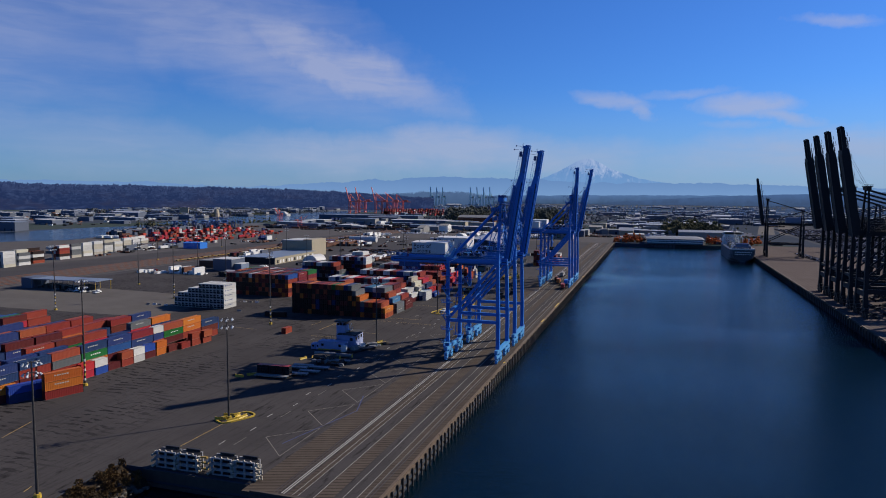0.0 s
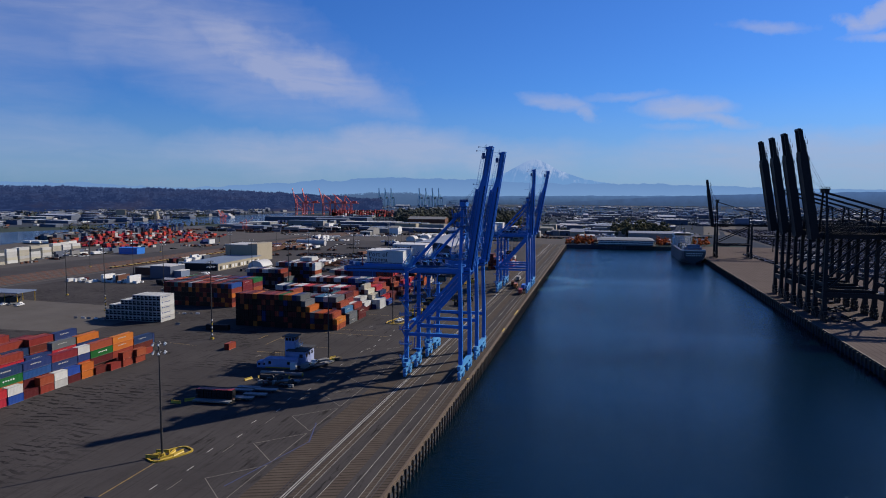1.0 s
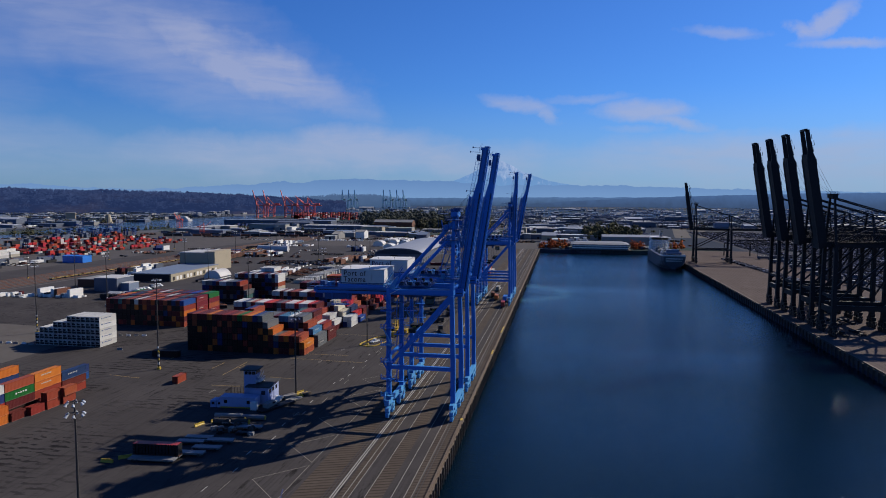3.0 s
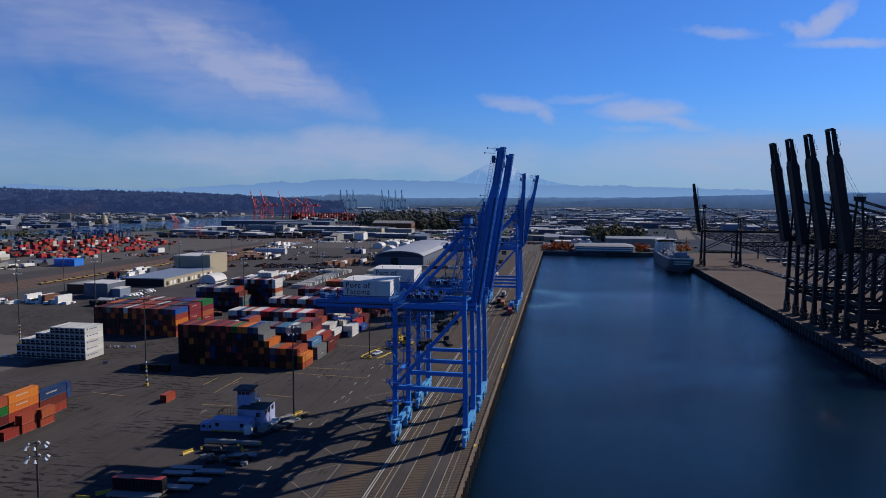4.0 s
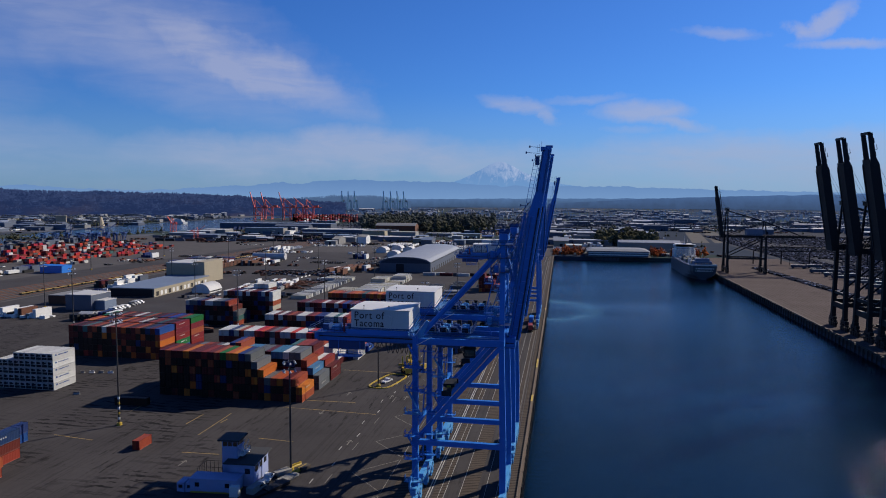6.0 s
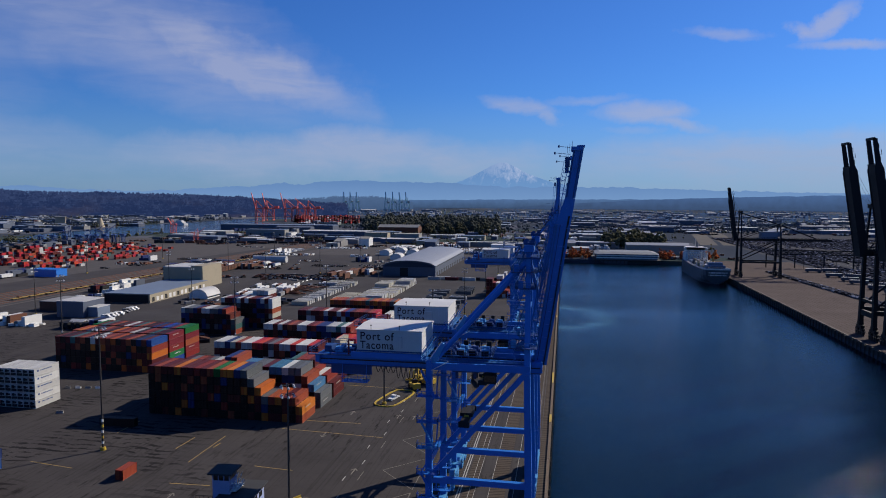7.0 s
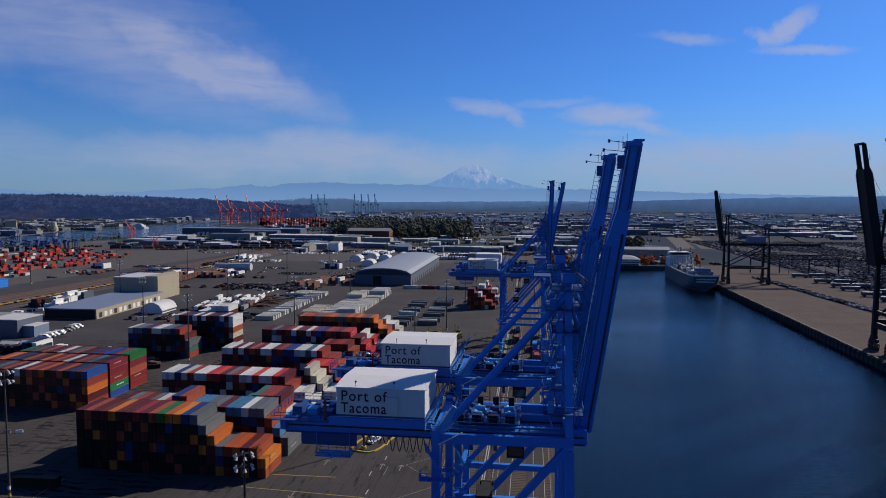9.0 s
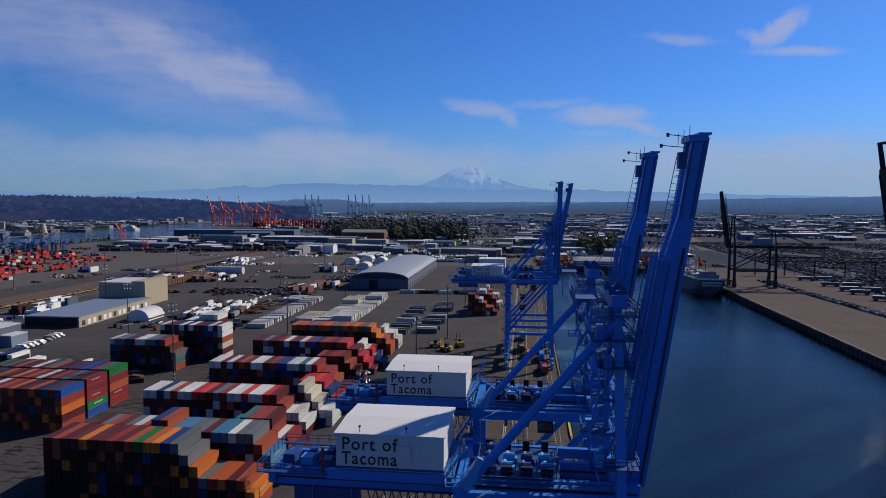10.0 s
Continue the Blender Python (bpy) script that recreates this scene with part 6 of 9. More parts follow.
for (x, y, st) in ((-130.5, 111.8, 0), (-191.0, 184.6, 1), (-295.9, 359.0, 1), (-190.5, 303.9, 1), (-120.0, 279.0, 0), (-118.5, 364.0, 0), (-213.0, 432.0, 1), (-118, 455, 0), (-117, 560, 0), (-212, 560, 0), (-300, 420, 1), (-300, 540, 0),
                   (-330, 300, 1), (-365, 405, 0), (-390, 505, 0), (-300, 655, 0), (-212, 690, 0), (-118, 690, 0), (-295, 770, 0), (-380, 640, 0), (-400, 780, 0), (-290, 890, 0), (-118, 800, 0), (-420, 940, 0),
                   (-480, 560, 0), (-520, 720, 0), (-540, 880, 0)):
    light_mast(x, y, 38.0 if st else 31.2, stripes=bool(st), turn=(x * 7) % 60)


def kerb_island(x, y, turn, ln=9.0, wd=4.2):
    t = thing("traffic_island", "low yellow kerbed island with dark fill round a light mast", "kerb", pose(x, y, 0, 0, 0, turn))

    def rim(a):
        c, s = math.cos(a), math.sin(a)
        q = (c ** 4 + s ** 4) ** -0.25
        return (ln * q * c, wd * q * s, 0.2)
    for k in range(24):
        part("kerb", made(beam, rim(2 * math.pi * k / 24), rim(2 * math.pi * (k + 1) / 24), 0.5, 0.4), M["yellow"], t)
    part("fill", boxes((-ln * 0.85, ln * 0.85, -wd * 0.8, wd * 0.8, 0.02, 0.12)), M["asphalt"], t)
    return t


kerb_island(-116.5, 372, 78, 11.0, 4.6)
kerb_island(-120.6, 172.2, 62, 5.6, 2.9)


def barrier(x, y, turn, mat="yellow", ln=3.6):
    bm = bmesh.new()
    prof = [(-0.35, 0), (0.35, 0), (0.3, 0.25), (0.12, 0.45), (0.1, 0.95), (-0.1, 0.95), (-0.12, 0.45), (-0.3, 0.25)]
    a = [bm.verts.new((-ln / 2, p, z)) for p, z in prof]
    b = [bm.verts.new((ln / 2, p, z)) for p, z in prof]
    for k in range(8):
        bm.faces.new((a[k], a[(k + 1) % 8], b[(k + 1) % 8], b[k]))
    bm.faces.new(a[::-1])
    bm.faces.new(b)
    ob = part("road_barrier", bm, M[mat], None, ("yellow" if mat == "yellow" else "pale") + " concrete road barrier standing on the asphalt")
    tagged(ob, "", "barrier", "concrete barriers")
    ob.matrix_basis = pose(x, y, 0.02, 0, 0, turn)


for dx, dy, tn in ((-1.8, -1.6, 10), (2.2, -1.2, 60), (1.6, 2.0, 100), (-1.4, 2.2, 10), (3.4, 2.2, 80)):
    barrier(-121.9 + dx, 170.6 + dy, tn)
for dx, dy, tn in ((1.8, -1.6, 70), (2.6, 1.6, 70), (0.2, 3.2, 60)):
    barrier(-120.0 + dx, 279 + dy, tn)
for k in range(24):
    barrier(-289 + 0.3 * k, 645 + 4.2 * k, 88, "white_paint" if k % 2 else "black")
for k in range(5):
    barrier(-294.5 + 4.2 * k, 334 + 0.5 * (k % 2), 4 + 9 * (k % 3), "white_paint" if k % 2 else "concrete", 2.2)
for k in range(4):
    barrier(-248.5 + 4.0 * k, 360.5 + 0.6 * k, 8 * k, "white_paint" if k % 2 else "concrete", 2.2)
barrier(-228.8, 332.1, 15, "concrete", 2.4)


# ---- the yard office with its lookout ----
def yard_office():
    o = thing("yard_office", "small blue-white yard office with a dark-roofed lookout tower", "building", pose(-131.5, 268.5, 0, 0, 0, 4))
    Wm = material("office_wall", (0.37, 0.44, 0.72), 0.65, other=(0.29, 0.35, 0.58), scale=0.4, fine=3, grime=0.1)
    roof = material("office_roof", (0.035, 0.036, 0.04), 0.8)
    a = part("tower", boxes((-3.6, 0.6, 1.0, 5.4, 0, 11.2)), Wm, o)
    part("tower_roof", boxes((-4.5, 1.5, 0.1, 6.3, 11.2, 11.6)), roof, o, "flat dark roof")
    for k in range(3):
        part("window", boxes((-3.3 + 1.35 * k, -2.2 + 1.35 * k, 0.93, 1.0, 9.7, 10.8)), M["glass"], o)
        part("window", boxes((0.6, 0.67, 1.3 + 1.35 * k, 2.4 + 1.35 * k, 9.7, 10.8)), M["glass"], o)
    part("hall", boxes((-0.5, 6.0, -1.5, 9.0, 0, 6.0)), Wm, o)
    part("hall_roof", boxes((-2.0, 6.8, -2.3, 9.8, 6.0, 6.35)), roof, o, "flat dark roof")
    for k in range(3):
        part("window", boxes((6.0, 6.06, -0.5 + 3.1 * k, 1.3 + 3.1 * k, 3.6, 5.0)), M["glass"], o)
    part("window", boxes((3.6, 5.0, -1.56, -1.5, 3.4, 4.8)), M["glass"], o)
    part("cabin", boxes((-9.0, 3.4, -6.6, -2.2, 0.5, 3.6)), Wm, o, "low site cabin")
    part("cabin_roof", boxes((-9.2, 3.6, -6.8, -2.0, 3.6, 3.8)), Wm, o)
    part("skirting", boxes((-9.0, 3.4, -6.5, -2.3, 0.0, 0.5)), M["yellow"], o, "yellow skid under the cabin")
    for x in (-7.6, 0.4):
        part("window", boxes((x, x + 1.1, -6.66, -6.6, 1.7, 2.8)), M["glass"], o)
    part("shed", boxes((2.2, 4.4, -8.2, -6.6, 0, 2.7)), M["white_paint"], o, "white lean-to")
    bm = bmesh.new()
    for z in (3.8, 7.0):
        box(bm, 0.6, 2.2, 1.2, 6.0, z, z + 0.12)
        rail_fence(bm, [(0.7, 1.2, z), (2.2, 1.2, z), (2.2, 6.0, z), (0.7, 6.0, z)], 1.1, 0.05, 1.2)
    for y0, y1, z0, z1 in ((6.0, 1.4, 6.4, 9.0), (1.4, 5.6, 7.1, 10)):
        for x in (1.0, 1.9):
            beam(bm, (x, y0, z0), (x, y1, z1), 0.08, 0.2)
    part("outside_stair", bm, M["white_paint"], o, "white outside stair and landings")
    bm = bmesh.new()
    rail_fence(bm, [(-9.6, -1.0, 0), (-9.6, 4.2, 0), (-4.0, 4.2, 0)], 4.2, 0.06, 1.0)
    part("cage", bm, M["dark_steel"], o, "dark wire cage")
    for x in (-12.6, -10.3):
        bm = boxes((x, x + 2.0, -6.4, -2.6, 0.6, 3.0))
        s = tagged(part("generator_cabin", bm, Wm, None), "small blue-white cabin unit on blocks beside the office", "cabin")
        s.matrix_basis = pose(-131.5, 268.5, -0.6, 0, 0, 4)
        part("window", boxes((x + 0.5, x + 1.5, -6.46, -6.4, 1.7, 2.5)), M["glass"], s)


yard_office()


def vehicle(kind, x, y, turn, paint, label):
    """Parked car, pick-up or van."""
    v = thing("parked_" + kind, label, "vehicle", pose(x, y, 0.02, 0, 0, turn), "parked vehicles")
    ln, w = {"car": (4.6, 1.8), "pickup": (5.6, 2.0), "van": (6.2, 2.1)}[kind]
    bm = bmesh.new()
    top = {"car": [(-0.5, 0.55), (-0.5, 0.9), (-0.32, 0.98), (-0.2, 1.45), (0.2, 1.45), (0.33, 0.95), (0.49, 0.85), (0.5, 0.5)],
           "pickup": [(-0.5, 0.6), (-0.5, 1.15), (-0.1, 1.15), (-0.06, 1.85), (0.2, 1.85), (0.3, 1.2), (0.49, 1.1), (0.5, 0.6)],
           "van": [(-0.5, 0.55), (-0.5, 2.4), (-0.45, 2.5), (0.2, 2.5), (0.33, 1.5), (0.48, 1.25), (0.5, 0.9), (0.5, 0.55)]}[kind]
    a = [bm.verts.new((p * ln, -w / 2, z - 0.2)) for p, z in top]
    b = [bm.verts.new((p * ln, w / 2, z - 0.2)) for p, z in top]
    for k in range(8):
        bm.faces.new((a[k], a[(k + 1) % 8], b[(k + 1) % 8], b[k]))
    bm.faces.new(a)
    bm.faces.new(b[::-1])
    part("body", bm, M[paint], v)
    for sx in (-0.32, 0.33):
        for sy in (-1, 1):
            part("wheel", made(tube, (sx * ln, sy * (w / 2 - 0.2), 0.34), (sx * ln, sy * (w / 2 + 0.02), 0.34), 0.34, n=10), M["rubber"], v)
    part("window", boxes((-0.05 * ln, 0.18 * ln, -w / 2 - 0.01, w / 2 + 0.01, {"car": 0.95, "pickup": 1.1, "van": 1.5}[kind], {"car": 1.2, "pickup": 1.55, "van": 2.0}[kind])), M["glass"], v)
    return v


vehicle("pickup", -123.6, 272.0, 95, "white_paint", "white pick-up truck parked beside the yard office")
vehicle("van", -123.2, 264.5, 80, "wall_grey", "grey van parked beside the yard office")
r = random.Random(31)
for k in range(9):
    vehicle(r.choice(("van", "van", "pickup")), -337 + r.uniform(-1, 1) - 0.3 * k, 503 + 4.0 * k, 8, r.choice(("white_paint", "white_paint", "white_paint", "white_paint", "wall_grey")), "vehicle parked nose-in beside the warehouse")
for k in range(10):
    vehicle(r.choice(("car", "pickup")), -395 + 4 * k, 360 + 2.0 * (k % 3), r.choice((0, 90)), r.choice(("white_paint", "wall_grey", "white_paint", "black")), "vehicle parked near the open shed")


def flat_rack(x, y, turn, tiers=1, ln=12.0, paint="grey_steel", load=None):
    f = thing("flat_trailer", "grey low flat trailer" + (" loaded with dark bundled steel" if load else " parked empty on the yard"), "trailer", pose(x, y, 0, 0, 0, turn), "parked trailers")
    for k in range(tiers):
        z = 0.35 + 0.75 * k
        bm = bmesh.new()
        for s in (-1, 1):
            beam(bm, (-ln / 2, s * 1.0, z + 0.5), (ln / 2, s * 1.0, z + 0.5), 0.22, 0.4)
        for i in range(8):
            xx = -ln / 2 + ln * i / 7
            beam(bm, (xx, -1.2, z + 0.55), (xx, 1.2, z + 0.55), 0.16, 0.2)
        part("frame", bm, M[paint], f)
    part("deck", boxes((-ln / 2, ln / 2, -1.2, 1.2, 0.35 + 0.75 * (tiers - 1) + 0.7, 0.35 + 0.75 * (tiers - 1) + 0.82)), M["rust"] if load else M[paint], f)
    for xx in (-ln * 0.4, -ln * 0.3, ln * 0.35):
        part("wheel", made(tube, (xx, -1.2, 0.45), (xx, 1.2, 0.45), 0.45, n=10), M["rubber"], f)
    if load:
        bm = bmesh.new()
        for i in range(14):
            for k in range(3):
                xx = -ln * 0.46 + ln * 0.92 * i / 13
                box(bm, xx - 0.35, xx + 0.35, -1.15, 1.15, 1.3 + 0.95 * k, 2.15 + 0.95 * k)
        part("load", bm, M["rust"] if load == "rust" else M["dark_steel"], f)
        part("load_cover", boxes((-ln * 0.47, ln * 0.47, -1.2, 1.2, 4.14, 4.2)), M["rust"] if load == "rust" else M["red_paint"], f, "reddish sheet on the load")
    return f


flat_rack(-135.0, 217.5, 4, 1, 13.5, load="dark")
flat_rack(-134.6, 214.6, 4, 1, 13.0, "wall_grey")
for (x, y, tn) in ((-131, 232, 6), (-131.5, 228.5, 6), (-123.5, 231, 6), (-127, 220.5, 5), (-124.5, 225, 6), (-120.5, 243, 10), (-126.5, 246, 4)):
    flat_rack(x, y, tn, 1, 8.0)
for (x, y, tn) in ((-137.5, 243.5, 70), (-134.6, 248.2, 70), (-133.2, 251.5, 70), (-146.5, 212, 0), (-143.5, 215.5, 40)):
    barrier(x, y, tn)


def spreader_frames():
    """Lifting frames stacked three high on the shore-side dock: grey boxes with two openings, cream couplings at the ends."""
    rr = random.Random(8)
    cream = material("frame_cream", (0.62, 0.56, 0.44), 0.7, other=(0.40, 0.33, 0.22), scale=0.8, fine=4, grime=0.3)
    grey = material("frame_grey", (0.40, 0.41, 0.44), 0.7, other=(0.27, 0.27, 0.29), scale=0.7, fine=4, grime=0.35)
    bm = bmesh.new()
    for y in (0.0, 2.2):
        box(bm, -2.5, 2.5, y, y + 0.3, 0.0, 0.24)
        box(bm, -2.5, 2.5, y, y + 0.3, 0.98, 1.24)
        for x in (-2.5, -0.25, 2.1):
            box(bm, x, x + 0.4, y + 0.01, y + 0.29, 0.24, 0.98)
    side = mesh_of("side_frame", bm, grey)
    # second box is a dark infill that paints shade behind the openings
    deck = mesh_of("deck", boxes((-2.45, 2.45, 0.3, 2.2, 1.0, 1.2), (-2.3, 2.3, 0.9, 1.6, 0.1, 0.9)), M["dark_steel"])
    bm = bmesh.new()
    for s in (-1, 1):
        box(bm, min(s * 2.5, s * 3.1), max(s * 2.5, s * 3.1), 0.3, 0.9, 0.62, 0.95)
        box(bm, min(s * 2.86, s * 3.15), max(s * 2.86, s * 3.15), -0.5, 0.9, 0.2, 0.62)
        tube(bm, (s * 2.95, -0.75, 0.45), (s * 2.95, -0.4, 0.45), 0.30, 0.22, 8)
    coupling = mesh_of("coupling", bm, cream)
    bm = bmesh.new()
    for x in (-1.5, 0.1, 1.6):
        tube(bm, (x, 0.1, 1.22), (x, 0.1, 1.5), 0.16, 0.13, 8)
        tube(bm, (x, 0.1, 1.5), (x + 0.1, -0.35, 1.52), 0.16, 0.18, 8)
    bollard = mesh_of("bollard", bm, cream)
    ring = mesh_of("end_ring", boxes((3.2, 4.1, 0.2, 0.4, 0.2, 0.36), (3.2, 4.1, 0.2, 0.4, 0.9, 1.06), (3.2, 3.36, 0.2, 0.4, 0.36, 0.9), (3.94, 4.1, 0.2, 0.4, 0.36, 0.9)), cream)
    arm = mesh_of("arm", boxes((3.15, 4.6, 0.5, 0.85, 0.72, 0.95), (3.4, 4.4, 1.2, 1.6, 0.3, 0.75)), M["yellow_line"])
    for c, x in enumerate((-114.6, -108.3, -98.6, -92.4)):
        for k in range(3):
            ob = thing("lifting_frame", "weathered grey steel lifting frame with cream couplings, stacked on the dock", "frame", pose(x + rr.uniform(-0.15, 0.15), 134.2 + 0.03 * (x + 114) + rr.uniform(-0.1, 0.1), 0.03 + 1.46 * k, 0, 0, 2 + rr.uniform(-1, 1)) @ Matrix.Diagonal((1.13, 1.1, 1.12, 1.0)), "stacked lifting frames")
            shared("side_frame", side, ob)
            shared("deck", deck, ob)
            shared("coupling", coupling, ob, None, "cream end couplings")
            if c == 3:
                shared("end_ring", ring, ob)
            if c == 1:
                shared("arm", arm, ob, None, "yellowed linking arm")
            shared("bollard", bollard, ob)
            if k == 2:
                part("cap_beam", boxes((-1.5, 2.0, 2.1, 2.6, 1.26, 1.7)), M["black"], ob, "black cap beam")
    tagged(part("dock_kerb", boxes((-87, EDGE - 0.7, 128.8, 129.5, 0.03, 0.6), (-87, EDGE - 0.7, 128.5, 128.95, -2.5, -0.2), (-120, -88, 132.5, 132.95, -2.6, -0.15), (-120, -88, 132.4, 132.9, -4.2, -3.4)), M["timber"], None), "dark timber edge of the dock", "kerb")
    # earth bank falling from the yard to the water
    bm = bmesh.new()
    rows = [[bm.verts.new((-127.8 + 0.06 * (132.9 - max(y, 108)) - 0.566 * max(0, 108 - y) + 2.6 * q + noise.noise((y * 0.3, q, 5)), y, 0.0 - 0.55 * q * (q > 0) - 0.45 * q * q * 0.3 + (0.4 * noise.noise((y * 0.5, q * 0.9, 1)) if q else 0))) for q in range(5)] for y in (132.9, 129, 125, 121, 117, 113, 109, 104, 98, 91, 84, 76, 68, 60, 50, 40)]
    for ra, rb in zip(rows, rows[1:]):
        for i in range(4):
            bm.faces.new((ra[i], rb[i], rb[i + 1], ra[i + 1]))
    tagged(part("shore_bank", bm, material("bank_earth", (0.060, 0.044, 0.030), 0.95, other=(0.032, 0.024, 0.018), scale=0.5, fine=3, bump=0.6, amount=0.9, spec=0.05), None), "brown earth bank of the shore below the yard", "bank", "", "structure")
    rr = random.Random(12)
    bm = bmesh.new()
    for k in range(150):
        f = rr.random()
        x, y = -119.5 - 2 * f + rr.uniform(-4, 3), 130.0 - 24 * f + rr.uniform(-2, 2)
        s = rr.uniform(0.25, 0.8)
        ret = bmesh.ops.create_icosphere(bm, subdivisions=1, radius=s)
        for v in ret["verts"]:
            v.co = Vector((v.co.x * rr.uniform(0.7, 1.3) + x, v.co.y * rr.uniform(0.7, 1.2) + y, v.co.z * 0.7 - 0.32 * (x + 127) - 0.3))
    tagged(part("riprap", bm, M["rock"], None), "brown rock bank of the shore below the yard", "rocks", "", "stuff")
    bm = bmesh.new()
    for k in range(44):
        f = rr.random()
        cx, cy, wide, tall = -125.6 + 1.2 * f + rr.uniform(-0.8, 7.5), 132.0 - 24 * f, rr.uniform(0.8, 1.6), rr.uniform(1.0, 2.6)
        for q in range(190):
            a, e = rr.uniform(0, 6.283), rr.random() ** 0.6
            rad, h = wide * math.sqrt(rr.random()), tall * e
            h -= 0.36 * max(0.0, cx + 125.0)
            x, y = cx + rad * math.cos(a) * (1.2 - 0.6 * e), cy + rad * math.sin(a) * (1.2 - 0.6 * e)
            w, t = rr.uniform(0.03, 0.10), rr.uniform(0, 3.14)
            dx, dy, lean = w * math.cos(t), w * math.sin(t), rr.uniform(0.15, 0.5)
            bm.faces.new([bm.verts.new(p) for p in ((x - dx, y - dy, h - lean), (x + dx, y + dy, h - lean), (x + dx * 0.6 + rr.gauss(0, 0.2), y + dy + rr.gauss(0, 0.2), h), (x - dx + rr.gauss(0, 0.2), y - dy, h - 0.1))])
    tagged(part("shore_scrub", bm, M["scrub"], None), "dry brown scrub along the shore bank", "scrub", "", "stuff")


spreader_frames()


# ---- buildings ----
def gable_shed(name, label, x0, x1, y0, y1, eave, ridge, wall, roof, along="y", doors=0, arch=False, category="building", group=""):
    b = thing(name, label, category, pose((x0 + x1) / 2, (y0 + y1) / 2, 0), group)
    w, d = (x1 - x0) / 2, (y1 - y0) / 2
    part("wall", boxes((-w, w, -d, d, 0, eave)), M[wall], b)
    bm = bmesh.new()
    n = 12 if arch else 2
    a, c = [], []
    hw, hd = (w, d) if along == "y" else (d, w)
    for k in range(n + 1):
        f = -1 + 2 * k / n
        z = eave + (ridge - eave) * (math.sqrt(max(0, 1 - f * f * 0.97)) if arch else 1 - abs(f))
        for lst, s in ((a, -1), (c, 1)):
            p = (f * (hw + 0.3), s * (hd + 0.3)) if along == "y" else (s * (hd + 0.3), f * (hw + 0.3))
            lst.append(bm.verts.new((*p, z + 0.05)))
    for k in range(n):
        bm.faces.new((a[k], a[k + 1], c[k + 1], c[k]))
    r = bmesh.ops.extrude_face_region(bm, geom=bm.faces[:])
    bmesh.ops.translate(bm, vec=(0, 0, 0.35), verts=[v for v in r["geom"] if isinstance(v, bmesh.types.BMVert)])
    part("roof", bm, M[roof], b)
    for s in (-1, 1):
        bm = bmesh.new()
        pts = []
        for k in range(n + 1):
            f = -1 + 2 * k / n
            z = eave + (ridge - eave) * (math.sqrt(max(0, 1 - f * f * 0.97)) if arch else 1 - abs(f))
            pts.append((f * hw, s * hd * 0.995, z) if along == "y" else (s * hd * 0.995, f * hw, z))
        base = [pts[0][:2] + (eave - 0.1,), pts[-1][:2] + (eave - 0.1,)]
        bm.faces.new([bm.verts.new(p) for p in [base[0]] + pts + [base[1]]])
        part("gable", bm, M[wall], b)
    for k in range(doors):
        x = -w + (k + 0.5) * 2 * w / doors
        part("door", boxes((x - 2.2, x + 2.2, -d - 0.08, -d + 0.02, 0, min(eave * 0.8, 5.5))), M["dark_inside"], b, "dark roller door")
    return b


def flat_block(name, label, x0, x1, y0, y1, h, wall, roof, group="", parapet=0.4, category="building", bays=0, strip=True):
    b = thing(name, label, category, pose((x0 + x1) / 2, (y0 + y1) / 2, 0), group)
    w, d = (x1 - x0) / 2, (y1 - y0) / 2
    part("wall", boxes((-w, w, -d, d, 0, h)), M[wall], b)
    part("roof", boxes((-w - 0.15, w + 0.15, -d - 0.15, d + 0.15, h, h + parapet)), M[roof], b)
    for k in range(bays):
        x = -w + (k + 0.5) * 2 * w / bays
        part("door", boxes((x - 1.6, x + 1.6, -d - 0.06, -d + 0.02, 0.2, 4.2)), M["dark_inside"], b, "dark loading door")
    return b


# arched transit hangar
hangar = gable_shed("hangar", "long slate-grey hangar with an arched pale roof and dark gable door", -228, -175.5, 764, 955, 9.0, 15.0, "wall_slate", "roof_grey", arch=True)
# flat dark panel in place of the gable's arched recess
bm = bmesh.new()
arc = [(24.6 * math.cos(math.pi * k / 16), 9.0 + 5.0 * math.sin(math.pi * k / 16)) for k in range(17)]
fr, bk = ([bm.verts.new((x, y, z)) for x, z in arc] for y in (-95.72, -95.45))
bm.faces.new(fr)
bm.faces.new(bk[::-1])
for k in range(17):
    bm.faces.new((fr[k], fr[(k + 1) % 17], bk[(k + 1) % 17], bk[k]))
part("gable_panel", bm, M["deep_slate"], hangar, "dark recessed arch panel")
part("door", boxes((-9, -1, -95.8, -95.5, 0, 8.2)), M["dark_inside"], hangar, "tall dark sliding door standing open")
for k in range(14):
    part("door", boxes((26.2, 26.4, -88 + 13 * k, -84 + 13 * k, 0.0, 4.0)), M["dark_inside"], hangar, "dark side door")
flat_block("office_block", "slate-blue steel office block with pale flat roof", -371, -352, 501, 521, 10.0, "wall_slate", "roof_white")
flat_block("office_annex", "pale blue-grey annex beside the office block", -352, -345, 505, 517, 6.0, "roof_bluegrey", "roof_white")
flat_block("store_shed", "low dark store with rusty red panels", -400, -377, 520, 545, 6.0, "rust", "wall_grey")
wh = flat_block("warehouse", "long low cream warehouse with a blue-grey roof and open dark bay", -383, -347, 561, 645, 6.4, "wall_cream", "roof_bluegrey")
wh.matrix_basis = pose(-365, 603, 0, 0, 0, 1.5)
part("open_bay", boxes((-17.6, 16.8, -42.3, -41.9, 0.3, 6.0)), M["dark_inside"], wh, "dark open loading bay")
for k in range(14):
    part("loading_door", boxes((17.9, 18.12, -39 + 5.6 * k, -36 + 5.6 * k, 0.8, 4.0)), M["white_paint"] if k % 3 else M["dark_inside"], wh)
